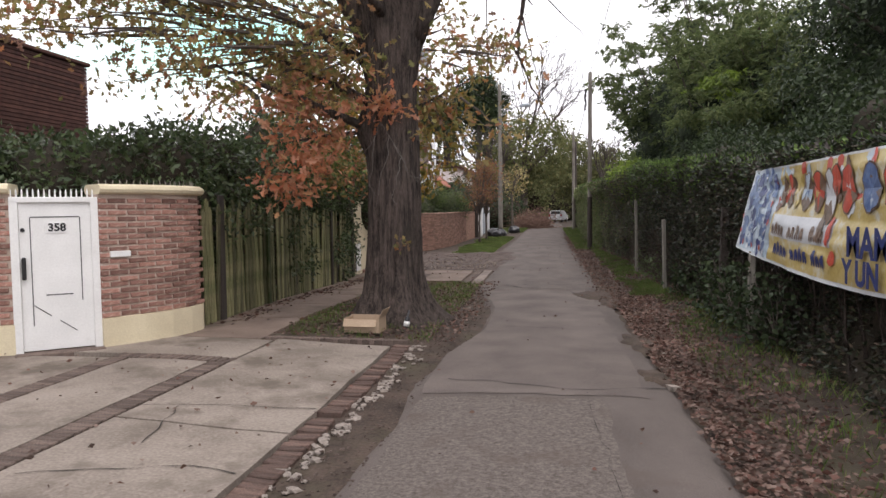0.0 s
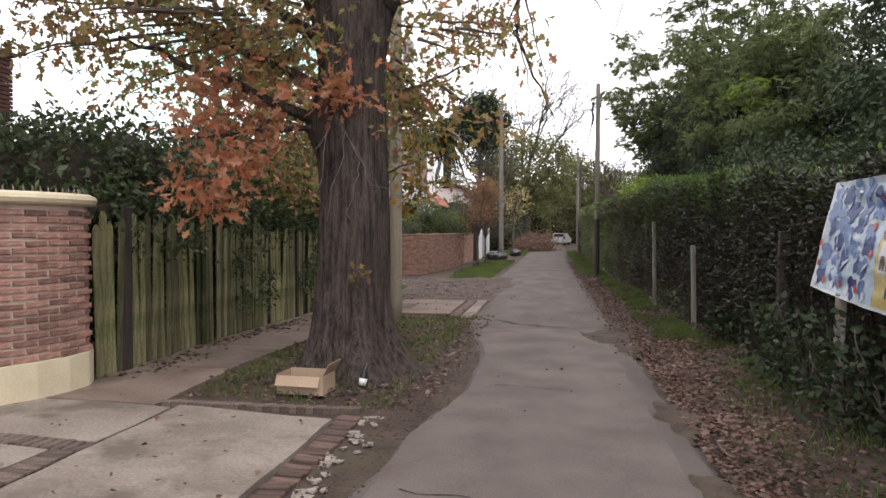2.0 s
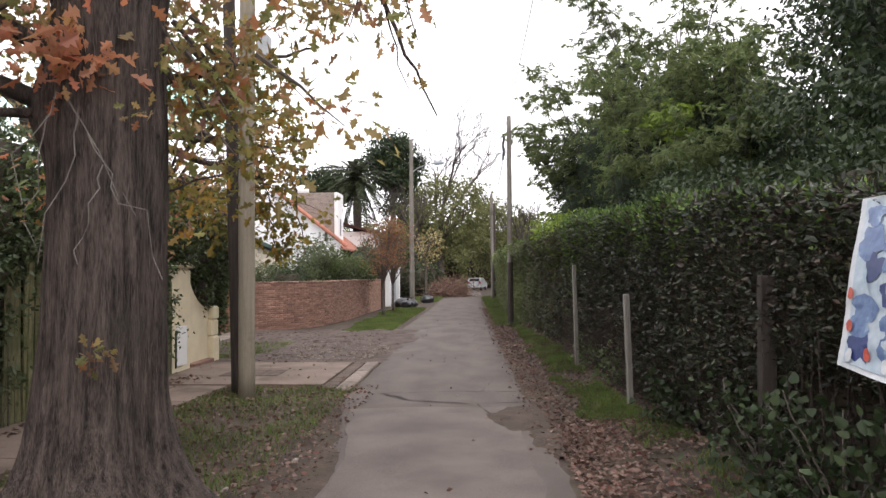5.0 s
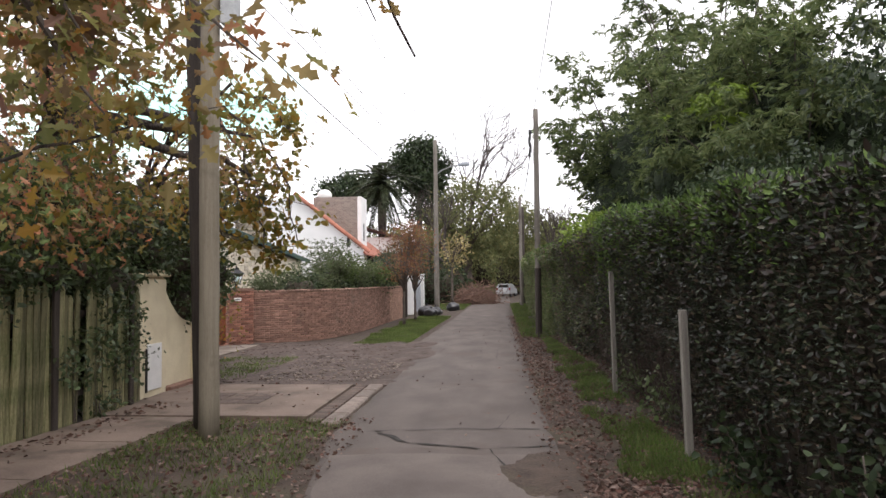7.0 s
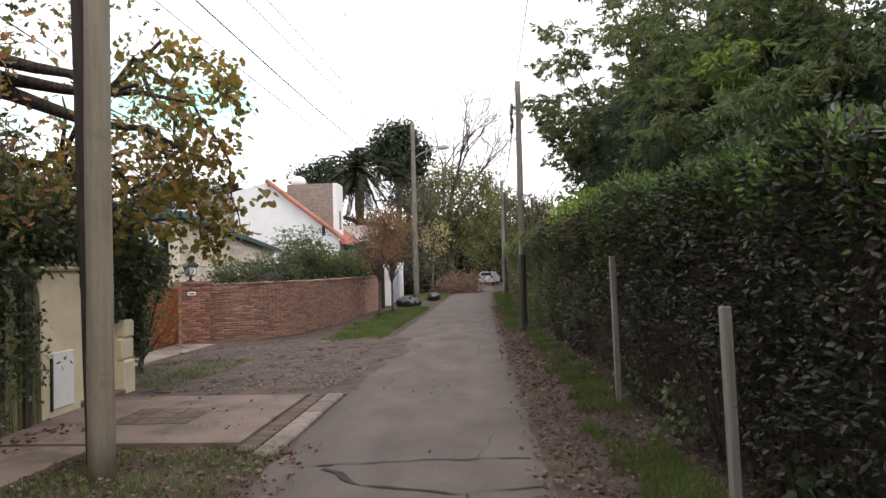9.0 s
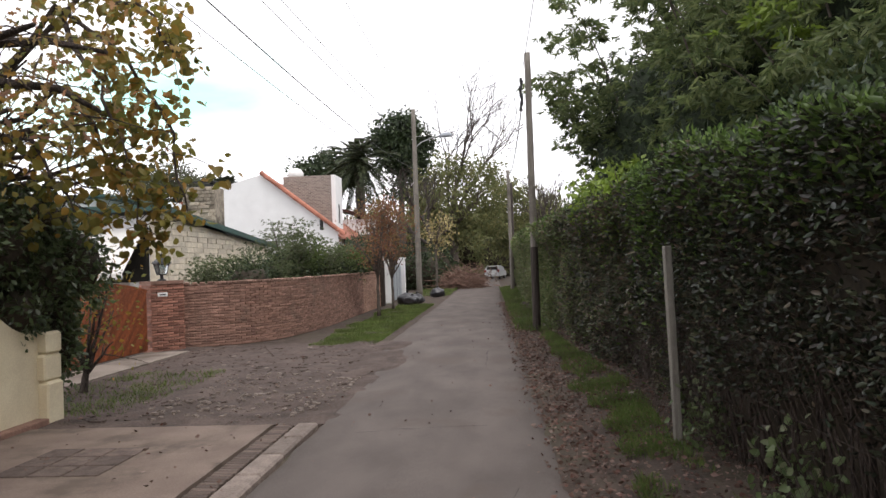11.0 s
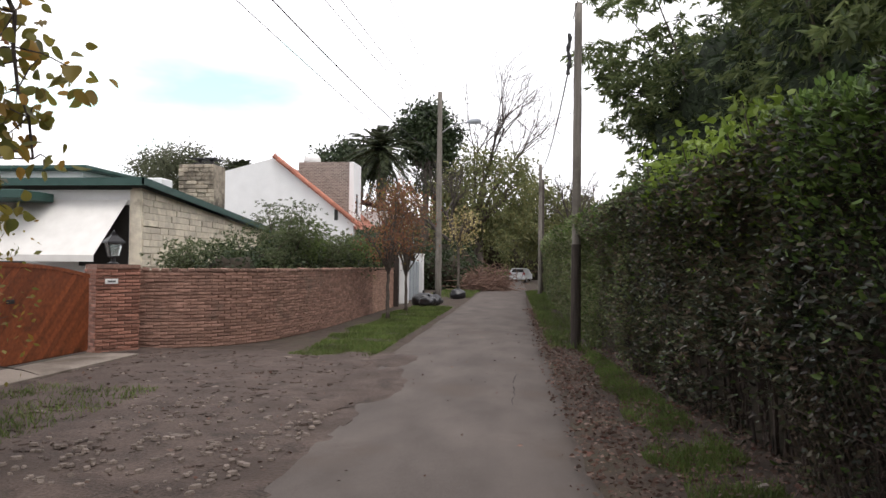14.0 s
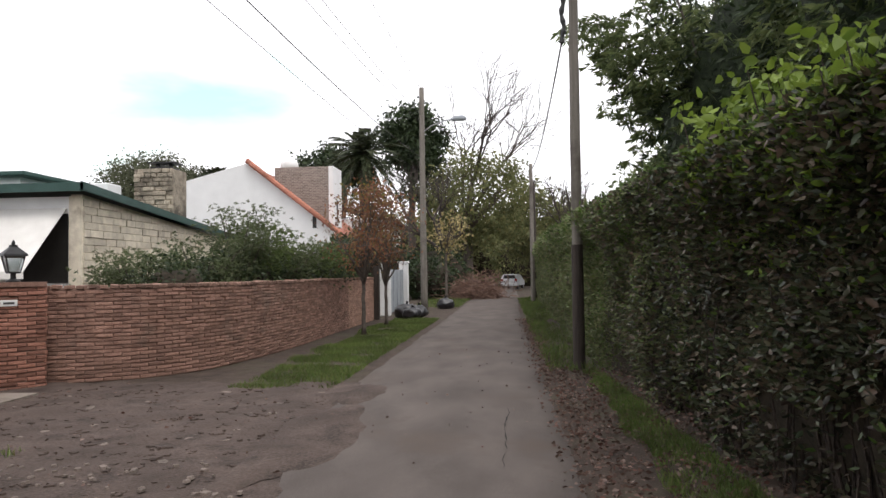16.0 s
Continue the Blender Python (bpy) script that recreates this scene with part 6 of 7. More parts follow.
# ---- banner ----
def banner():
    b = thing("banner", "creased yellow and blue printed banner tied before the hedge", "banner")
    nu, nv = 110, 40

    def at(u, v, lift=0.0):
        """u from the blue end, v from the bottom, both 0 to 1."""
        bot = 1.118 - 0.13 * math.sin(u * math.pi * 0.9) - 0.05 * u
        top = 2.037 - 0.02 * math.sin(u * math.pi)
        z = bot + (top - bot) * v
        calm = min(1.0, 0.25 + u * 4)
        x = 2.215 + 0.28 * v * (1 - 0.75 * u) + calm * (0.018 * math.sin(v * 9 + u * 4) + 0.03 * noise.noise((u * 7, v * 2.5, 1)) + 0.02 * noise.noise((u * 5, v * 11, 4)) + 0.01 * noise.noise((u * 26, v * 9, 6))) - lift
        return (x, 8.78 - 5.0 * u + 0.21 * v * (1 - u), z)

    def zone(name, u0, u1, v0, v1, mat, lift, parent=b, label=""):
        n, m = max(2, int((u1 - u0) * nu)), max(2, int((v1 - v0) * nv))
        s = Shape()
        front_p = [at(u0 + (u1 - u0) * i / n, v0 + (v1 - v0) * j / m, lift) for j in range(m + 1) for i in range(n + 1)]
        w = n + 1
        s.add(front_p, [(j * w + i, j * w + i + 1, (j + 1) * w + i + 1, (j + 1) * w + i) for j in range(m) for i in range(n)])
        return part(name, s, mat, parent, label, smooth=True)

    def blob(cu, cv, ru, rv, mat, lift, n=18, wob=0.25, seed=0.0, parent=b):
        s = Shape()
        pts = [at(cu, cv, lift)]
        for i in range(n):
            a = 2 * math.pi * i / n
            k = 1 + wob * noise.noise((math.cos(a) * 1.6 + seed, math.sin(a) * 1.6, seed))
            pts.append(at(min(1, max(0, cu + ru * k * math.cos(a))), min(1, max(0, cv + rv * k * math.sin(a))), lift))
        s.add(pts, [(0, 1 + (i + 1) % n, 1 + i) for i in range(n)])
        return part("print", s, mat, parent)

    zone("cloth", 0, 1, 0, 1, BANNERWHITE, 0.0, label="white banner cloth")
    zone("print", 0.012, 0.23, 0.03, 0.98, BANNERBLUE, 0.004)
    zone("print", 0.23, 0.99, 0.03, 0.98, BANNERYELLOW, 0.004)
    zone("print", 0.24, 0.56, 0.28, 0.5, BANNERWHITE, 0.006)
    # busy background of small printed shapes
    bq = np.random.default_rng(5)
    for i in range(70):
        blob(bq.uniform(0.24, 0.97), bq.uniform(0.54, 0.95), bq.uniform(0.006, 0.018), bq.uniform(0.03, 0.08), (BANNERWHITE, BANNERBROWN, BANNERSKY, BANNERRED, BANNERYELLOW)[i % 5], 0.0062 + 0.0001 * i, 10, 0.5, i * 1.3)
    # large rounded letters with dark outlines
    for i, (cu, cv, ru, rv, mat) in enumerate([(0.265, 0.72, 0.016, 0.15, BANNERBROWN), (0.305, 0.74, 0.02, 0.15, BANNERRED), (0.35, 0.72, 0.018, 0.15, BANNERYELLOW), (0.4, 0.73, 0.026, 0.16, BANNERSKY), (0.4, 0.73, 0.012, 0.08, BANNERBLUE), (0.46, 0.72, 0.024, 0.17, BANNERRED),
                                               (0.455, 0.7, 0.01, 0.07, BANNERYELLOW), (0.515, 0.68, 0.022, 0.22, BANNERWHITE), (0.545, 0.8, 0.02, 0.12, BANNERRED), (0.5, 0.42, 0.012, 0.12, BANNERBROWN), (0.545, 0.4, 0.012, 0.12, BANNERRED), (0.6, 0.74, 0.026, 0.18, BANNERRED), (0.6, 0.74, 0.01, 0.08, BANNERWHITE),
                                               (0.68, 0.72, 0.026, 0.18, BANNERBLUE), (0.75, 0.74, 0.026, 0.17, BANNERRED), (0.83, 0.72, 0.026, 0.18, BANNERSKY), (0.91, 0.72, 0.026, 0.18, BANNERRED), (0.575, 0.2, 0.012, 0.06, BANNERRED)]):
        if mat in (BANNERRED, BANNERSKY, BANNERWHITE, BANNERBLUE) and ru > 0.014:
            blob(cu, cv, ru + 0.003, rv + 0.014, BANNERBROWN, 0.0135 + 0.0003 * i, seed=i * 2.7)
        blob(cu, cv, ru, rv, mat, 0.0142 + 0.0003 * i, seed=i * 2.7)
    zone("print", 0.012, 0.23, 0.03, 0.98, BANNERSKY, 0.0055)

    def stroke(u0, v0, u1, v1, w, mat, lift):
        du, dv = u1 - u0, v1 - v0
        n = math.hypot(du * 5, dv) or 1
        pu, pv = -dv / n * w / 5, du * 5 / n * w
        row = []
        for k in range(9):
            t = k / 8
            wv = math.sin(math.pi * (0.12 + 0.8 * t)) * (1 + 0.3 * noise.noise((u0 * 40 + t * 3, v0 * 9, 1)))
            row += [at(u0 + du * t + pu * wv, v0 + dv * t + pv * wv, lift), at(u0 + du * t - pu * wv, v0 + dv * t - pv * wv, lift)]
        part("print", Shape().add(row, [(2 * k, 2 * k + 2, 2 * k + 3, 2 * k + 1) for k in range(8)]), mat, b)

    for r in range(6):
        for k in range(5):
            cu, cv = 0.038 + 0.04 * k + bq.normal() * 0.006, 0.15 + 0.145 * r + bq.normal() * 0.03
            blob(cu, cv, bq.uniform(0.014, 0.024), bq.uniform(0.06, 0.1), BANNERBLUE if (r + k) % 3 else BANNERNAVY, 0.0066 + 0.0003 * (5 * r + k), 18, 0.7, r * 7.3 + k)
    for i in range(16):
        cu, cv = bq.uniform(0.03, 0.19), bq.uniform(0.12, 0.9)
        stroke(cu, cv, cu + bq.uniform(-0.02, 0.03), cv + bq.uniform(-0.14, 0.14), 0.014, BANNERSKY if i % 2 else BANNERWHITE, 0.0162 + 0.0001 * i)
    for i in range(7):
        blob(0.025 + 0.03 * i, 0.08 + 0.03 * (i % 2), 0.006, 0.035, BANNERRED if i % 2 else BANNERWHITE, 0.0182, 10, 0.3, i * 2.1)
    for i, (u, v) in enumerate(((0.21, 0.8), (0.2, 0.6), (0.014, 0.42), (0.215, 0.4), (0.018, 0.24))):
        blob(u, v, 0.006, 0.035, BANNERRED, 0.0184, 10, 0.3, i * 3.7)
    # lettering that cannot be read: bars
    for r, (v, n, u0) in enumerate(((0.3, 13, 0.25), (0.11, 13, 0.27))):
        for i in range(n):
            if i in (4, 9):
                continue
            u = u0 + 0.0215 * i
            h = 0.1 + 0.03 * (i % 3 == 1)
            stroke(u, v, u + 0.003, v + h, 0.022, BANNERNAVY if r else BANNERBROWN, 0.012)
            stroke(u + 0.011, v, u + 0.009, v + h * 0.95, 0.02, BANNERNAVY if r else BANNERBROWN, 0.0122)
            stroke(u, v + h * (0.5 if i % 2 else 0.9), u + 0.012, v + h * (0.45 if i % 2 else 0.92), 0.014, BANNERNAVY if r else BANNERBROWN, 0.0124)
    # large letters
    for body, u, v, size in (("MAM", 0.645, 0.25, 0.31), ("Y UN", 0.635, 0.06, 0.25)):
        c = bpy.data.curves.new("lettering", "FONT")
        c.body, c.size, c.extrude, c.offset = body, size, 0.001, 0.009
        c.materials.append(BANNERNAVY)
        ob = new("lettering", c)
        ob.parent = b
        p = at(u, v, 0.045)
        ob.matrix_basis = pose(p[0], p[1], p[2], 90, 0, -90)
    for u, v in ((0, 1), (0, 0), (0.5, 1), (1, 1), (1, 0)):
        p = at(u, v)
        part("tie", Shape().tube([p, (p[0] + 0.25, p[1] + 0.06, p[2] + 0.05)], 0.006, 5), WIRE, b)


banner()


# ---- trees behind the hedge ----
def big_tree(label, x, y, c, r, n, per, rad, size, mat, seed, extra=None, shell=0.35, droop=0.6, r0=0.18, limbs=18, narrow=1.0):
    q = np.random.default_rng(seed)
    return leafy_tree("tree", label, (x, y, 0), (x, y, c[2] - 0.2 * r[2]), [tuple(p) for p in ball_points(q, n, c, r, shell)], mat, per, rad, size, r0, seed, droop, limbs, extra=extra, narrow=narrow)


def plume_tree(label, x, y, stems, h, spread, per, size, mat, seed, low=0.25, extra=None):
    """A many-stemmed feathery tree: arching stems, each with plumes of narrow leaves."""
    q = np.random.default_rng(seed)
    tree = thing("feathery_tree", label, "tree")
    cs_in, cs_out = [], []
    for s in range(stems):
        a, reach, top = q.uniform(0, 2 * math.pi), spread * (0.25 + 0.85 * q.random()), h * q.uniform(0.55, 1.0)
        dx, dy = math.cos(a) * reach, math.sin(a) * reach * 1.25
        pts = []
        for k in range(11):
            u = k / 10
            pts.append(Vector((x + dx * u ** 1.5, y + dy * u ** 1.5, top * (u - 0.16 * u ** 5))))
            if u > low:
                for _ in range(2):
                    c = pts[-1] + Vector(q.normal(size=3)) * 0.34
                    (cs_out if u > 0.7 else cs_in).append(tuple(c))
        part("stem", Shape().tube(pts, [0.055 * (1 - 0.085 * k) for k in range(11)], 6), TWIG, tree)
    # Dark leaves among the inner clusters paint the shade inside the crown.
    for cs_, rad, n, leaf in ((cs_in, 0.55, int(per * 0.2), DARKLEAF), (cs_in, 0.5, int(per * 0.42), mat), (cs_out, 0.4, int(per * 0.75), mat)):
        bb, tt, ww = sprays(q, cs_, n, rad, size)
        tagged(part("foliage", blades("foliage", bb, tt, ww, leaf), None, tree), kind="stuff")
    if extra:
        bb, tt, ww = sprays(q, extra[1], 110, 0.4, size)
        tagged(part("foliage", blades("foliage", bb, tt, ww * 1.2, extra[0]), None, tree), kind="stuff")
    return tree


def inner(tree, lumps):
    """Solid lumps and dark leaves deep inside a crown, coloured as its shade."""
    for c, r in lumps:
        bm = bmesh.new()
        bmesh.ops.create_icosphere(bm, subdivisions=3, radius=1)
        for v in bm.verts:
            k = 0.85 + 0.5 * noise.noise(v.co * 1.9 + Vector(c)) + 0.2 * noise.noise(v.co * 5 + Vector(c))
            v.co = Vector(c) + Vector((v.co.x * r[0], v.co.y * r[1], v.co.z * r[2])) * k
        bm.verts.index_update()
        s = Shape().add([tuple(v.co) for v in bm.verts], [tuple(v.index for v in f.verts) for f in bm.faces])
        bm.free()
        part("shade_core", s, DEEPLEAF, tree, smooth=True)
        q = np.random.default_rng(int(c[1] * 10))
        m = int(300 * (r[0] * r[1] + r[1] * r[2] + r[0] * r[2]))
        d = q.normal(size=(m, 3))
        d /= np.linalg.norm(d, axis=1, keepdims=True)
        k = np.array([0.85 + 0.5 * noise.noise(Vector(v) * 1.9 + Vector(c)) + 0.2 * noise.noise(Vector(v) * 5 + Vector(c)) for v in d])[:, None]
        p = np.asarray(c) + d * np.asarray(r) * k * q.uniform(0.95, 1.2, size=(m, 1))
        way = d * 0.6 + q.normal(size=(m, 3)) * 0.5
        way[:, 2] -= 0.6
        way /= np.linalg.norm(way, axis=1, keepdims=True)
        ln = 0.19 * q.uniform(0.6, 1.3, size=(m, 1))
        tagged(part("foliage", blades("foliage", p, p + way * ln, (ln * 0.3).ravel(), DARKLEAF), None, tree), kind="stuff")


LIME = [(4.6, 20.2, 5.0), (4.9, 20.2, 5.2), (4.7, 20.4, 4.8), (4.5, 20.3, 5.15)]
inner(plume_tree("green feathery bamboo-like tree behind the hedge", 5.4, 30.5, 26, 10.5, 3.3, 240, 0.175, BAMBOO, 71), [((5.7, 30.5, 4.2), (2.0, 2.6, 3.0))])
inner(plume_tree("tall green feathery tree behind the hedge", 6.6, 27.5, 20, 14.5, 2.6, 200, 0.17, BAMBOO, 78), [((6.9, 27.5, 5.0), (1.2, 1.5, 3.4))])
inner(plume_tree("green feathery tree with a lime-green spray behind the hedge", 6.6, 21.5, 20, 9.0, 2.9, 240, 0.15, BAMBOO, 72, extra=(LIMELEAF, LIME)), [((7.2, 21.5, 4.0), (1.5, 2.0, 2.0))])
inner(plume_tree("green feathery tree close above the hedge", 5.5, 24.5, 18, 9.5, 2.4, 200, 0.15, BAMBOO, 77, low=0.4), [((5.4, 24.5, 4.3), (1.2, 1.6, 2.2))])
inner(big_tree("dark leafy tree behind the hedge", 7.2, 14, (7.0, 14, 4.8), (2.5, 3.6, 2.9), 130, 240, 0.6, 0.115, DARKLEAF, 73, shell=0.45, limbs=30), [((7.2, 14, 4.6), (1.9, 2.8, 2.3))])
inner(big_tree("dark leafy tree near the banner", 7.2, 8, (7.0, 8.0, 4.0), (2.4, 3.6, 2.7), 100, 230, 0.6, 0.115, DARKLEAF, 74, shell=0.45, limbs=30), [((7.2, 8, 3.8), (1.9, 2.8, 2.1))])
big_tree("green tree at the far end of the hedge", 6.6, 44, (6.4, 44, 3.7), (2.0, 5.0, 2.5), 70, 130, 0.75, 0.26, BAMBOO, 75, shell=0.5)
leaf_mass("shrubbery", "dark undergrowth behind the hedge", [((4.6 + 0.3 * math.sin(i), 6 + 2.2 * i, 2.2 + 0.3 * math.sin(i * 1.3)), (1.0, 1.6, 1.1)) for i in range(15)], DARKLEAF, 300, 0.1, 76, shag=0.3)


# ---- far trees ----
def far_tree(label, x, y, c, r, n, per, rad, size, mat, seed, **k):
    return big_tree(label, x, y, c, r, n, per, rad, size, mat, seed, **k)


far_tree("large olive-green tree at the lane's end", -2.6, 70, (-2.2, 70, 7.2), (4.8, 4.0, 4.4), 110, 75, 1.0, 0.34, FARLEAF, 81, r0=0.4)
far_tree("olive-yellow tree far along the lane", 3.5, 82, (3.6, 82, 6.0), (5.0, 4, 3.6), 110, 90, 1.1, 0.4, FARLEAF, 82, r0=0.3)
far_tree("tall dark conifer behind the houses", -7.6, 74, (-7.5, 74, 12.9), (2.6, 2.4, 3.0), 80, 130, 0.9, 0.4, DARKLEAF, 83, r0=0.35)
far_tree("dark open-crowned tree behind the palm", -6.8, 75, (-6.9, 75, 9.2), (2.2, 2.4, 2.4), 26, 50, 0.8, 0.35, DARKLEAF, 101, r0=0.2)
far_tree("dark tree behind the white house", -13.5, 74, (-14.4, 74, 11.0), (3.0, 3, 1.8), 60, 90, 0.8, 0.4, DARKLEAF, 84, r0=0.3)
far_tree("greyish tree behind the palm", -4.8, 78, (-5.0, 78, 8.5), (2.8, 3, 3.5), 60, 40, 1.1, 0.36, FARLEAF, 85, r0=0.3)
far_tree("grey-green tree behind the stone house", -24, 62, (-23.6, 62, 7.3), (4.4, 3, 2.8), 80, 210, 0.9, 0.22, FARGREY, 86, r0=0.3)
far_tree("small yellow tree by the far gate", -2.9, 53, (-2.8, 53, 3.7), (0.9, 1.0, 1.4), 20, 24, 0.5, 0.2, YELLOWLEAF, 87, r0=0.08)
for i, (x, y, z, sd) in enumerate(((-3.5, 34.2, 2.95, 88), (-3.45, 37.4, 3.1, 89))):
    q = np.random.default_rng(sd)
    leafy_tree("street_tree", "small rust-leaved street tree in the grass verge", (x, y, 0), (x, y, 1.55), [tuple(p) for p in ball_points(q, 34, (x, y, z), (0.95, 0.95, 1.2), 0.3)], RUSTLEAF, 70, 0.42, 0.1, 0.06, sd, 0.1, 24, bark=TWIG, extra=[(LINDEN, [(x - 0.2, y, z + 0.9), (x + 0.3, y, z + 0.8)], 40)])


def bare_tree(x, y, h, seed):
    q = np.random.default_rng(seed)
    t = thing("bare_tree", "tall leafless tree against the sky", "tree")
    s = Shape()

    def grow(p, d, l, r, k):
        e = p + d * l
        s.tube(branch_path(p, e, 0, 0.06, 4, q.random() * 50), [r, r * 0.92, r * 0.85, r * 0.78, r * 0.7], 6 if k > 2 else 4)
        if k:
            for _ in range(3 if k > 3 else 2 + (q.random() < 0.5)):
                nd = (d + Vector(q.normal(size=3)) * 0.4 + Vector((0, 0, 0.1))).normalized()
                grow(p + d * l * q.uniform(0.7, 1.0), nd, l * q.uniform(0.62, 0.85), r * 0.58, k - 1)

    grow(Vector((x, y, 0)), Vector((0.02, 0, 1)), h * 0.3, 0.24, 6)
    part("trunk", s, DARKTWIG, t)


bare_tree(-3.3, 72, 20.5, 91)
bare_tree(-4.2, 66, 12, 93)
bare_tree(5.0, 72, 10, 94)


def palm(x, y, h, r, seed, label):
    q = np.random.default_rng(seed)
    t = thing("palm_tree", label, "palm tree")
    part("trunk", Shape().tube([(x, y, h * i / 10) for i in range(11)], [0.34 + 0.04 * (i % 2) for i in range(11)], 10), BARK, t)
    B, T, W = [], [], []
    for i in range(78):
        a, el = q.uniform(0, 2 * math.pi), radians(q.uniform(-70, 75))
        L = r * q.uniform(0.8, 1.1)
        d = Vector((math.cos(a) * math.cos(el), math.sin(a) * math.cos(el), math.sin(el)))
        pts = [Vector((x, y, h)) + d * L * u - Vector((0, 0, 0.42 * L * u * u)) for u in np.linspace(0, 1, 9)]
        part("frond", Shape().tube(pts, [0.035 * (1 - 0.1 * k) for k in range(9)], 4), PALMLEAF, t)
        side = d.cross(Vector((0, 0, 1))).normalized()
        for k in range(1, 33):
            u = k / 33
            p = Vector((x, y, h)) + d * L * u - Vector((0, 0, 0.42 * L * u * u))
            for sg in (-1, 1):
                e = p + (side * sg * 0.8 + d * 0.6 - Vector((0, 0, 0.35))).normalized() * 0.55 * (1 - 0.6 * abs(u - 0.4))
                B.append(tuple(p)), T.append(tuple(e)), W.append(0.09)
    tagged(part("foliage", blades("foliage", B, T, W, PALMLEAF), None, t), kind="stuff")


palm(-9.2, 62, 9.9, 3.3, 95, "tall date palm with drooping dark fronds")
palm(-18.8, 60, 8.0, 1.5, 96, "small palm behind the stone house")

# bushes over the garden wall
def feather_bush(label, roots, mat, seed, per=120, size=0.085):
    """Arching boughs from each root, ending in loose flat sprays of narrow leaves."""
    q = np.random.default_rng(seed)
    bush = thing("garden_bush", label, "bush")
    cs_ = []
    for x, y, h, reach, boughs in roots:
        for _ in range(boughs):
            a, k, top = q.uniform(0, 2 * math.pi), reach * q.uniform(0.35, 1.0), h * q.uniform(0.72, 1.0)
            pts = [Vector((x + math.cos(a) * k * u ** 1.4, y + math.sin(a) * k * u ** 1.4, top * (u ** 0.8) - 0.3 * k * u ** 4)) for u in (0.2, 0.4, 0.55, 0.7, 0.85, 1.0)]
            part("bough", Shape().tube(pts, [0.028, 0.024, 0.02, 0.016, 0.011, 0.005], 5), TWIG, bush)
            for p in pts[2:]:
                cs_ += [tuple(p + Vector(q.normal(size=3)) * 0.13) for _ in range(2)]
    bb, tt, ww = sprays(q, cs_, per, 0.34, size)
    tt[:, 2] += 0.35 * size
    tagged(part("foliage", blades("foliage", bb, tt, ww * 1.15, mat), None, bush), kind="stuff")


feather_bush("grey-green feathery bush growing over the garden wall", [(-7.1, 29.4, 2.25, 1.0, 14), (-6.2, 30.2, 2.5, 1.0, 16), (-6.0, 31.8, 3.35, 1.0, 18), (-5.5, 33.6, 2.7, 0.9, 16)], GREYBUSH, 97, 150, 0.062)
feather_bush("fresh green feathery bush over the garden wall", [(-5.7, 32.4, 2.9, 0.8, 14), (-5.4, 35.0, 2.75, 0.9, 18), (-5.3, 36.8, 2.55, 0.8, 14)], GARDENLEAF, 102, 150, 0.062)
leaf_mass("garden_bush", "dark undergrowth behind the garden wall", [((-6.3 + 0.2 * i, 29.4 + 1.3 * i, 1.35 + 0.1 * (i % 3)), (0.8, 0.9, 0.6)) for i in range(6)], DARKLEAF, 260, 0.1, 103, shag=0.5)
leaf_mass("garden_bush", "dark shrubs behind the far end of the wall", [((-5.2, 38.6, 2.1), (0.7, 1.3, 0.9)), ((-5.4, 41, 2.3), (0.6, 1.0, 1.0))], DARKLEAF, 120, 0.15, 98)
leaf_mass("far_hedge", "low dark shrubs at the lane's end", [((-4.6, 60, 1.2), (2.0, 2.0, 1.6)), ((-5.0, 66, 1.6), (3, 2, 2.2)), ((-8, 58, 2), (3, 2, 2.6))], DARKLEAF, 40, 0.25, 99)
leaf_mass("far_woodland", "olive woodland closing the end of the lane", [((8 + 5 * i, 96 + 3 * math.sin(i * 2), 4 + math.sin(i * 1.7)), (5, 3, 4.5)) for i in range(-3, 8)] + [((-14 - 7 * i, 92, 4.5), (6, 3, 4.5)) for i in range(7)], FARLEAF, 12, 0.5, 100)


# ---- houses ----
def gable_roof_slab(s, a, b, c, d, t):
    """A flat slab with top corners a, b, c, d and thickness t."""
    low = [(p[0], p[1], p[2] - t) for p in (a, b, c, d)]
    s.add([a, b, c, d] + low, [(0, 1, 2, 3), (7, 6, 5, 4)] + [(4 + i, 4 + (i + 1) % 4, (i + 1) % 4, i) for i in range(4)])


stone_house = thing("stone_house", "low house with cream stone gable and green fascia", "house")
HX, HY = -10.6, 32.8
# stone side wall with a sloping top
side = Shape()
side.add([(HX, HY, 0), (HX, 44, 0), (HX, 44, 2.9), (HX, HY, 3.8), (HX - 0.3, HY, 0), (HX - 0.3, 44, 0), (HX - 0.3, 44, 2.9), (HX - 0.3, HY, 3.8)], [(0, 1, 2, 3), (7, 6, 5, 4), (0, 3, 7, 4), (1, 5, 6, 2), (3, 2, 6, 7)])
side_wall = part("wall", side, STONE, stone_house)
for c in range(19):
    z = 0.08 + 0.2 * c
    y = HY + 0.02 - (c % 2) * 0.2
    while y < 43.5:
        l = rng.uniform(0.32, 0.75)
        if z > 1.0 and y + l > HY and z + 0.19 < 3.8 - (max(y, HY) + l - HY) * 0.08 and y < 40:
            y0 = max(y, HY)
            m = pose(HX + 0.02, (y0 + y + l) / 2, z + 0.1, 0, 0, 0)
            part("stone", Shape().box((-0.03, -(y + l - y0) / 2 + 0.006, -0.094), (0.02 + rng.uniform(0, 0.05), (y + l - y0) / 2 - 0.006, 0.094), m, 0.012), STONE, side_wall)
        y += l
part("wall", Shape().box((HX - 12, HY, 0), (HX - 0.3, HY + 0.3, 3.75)), WHITEWALL, stone_house, "white rendered front wall")
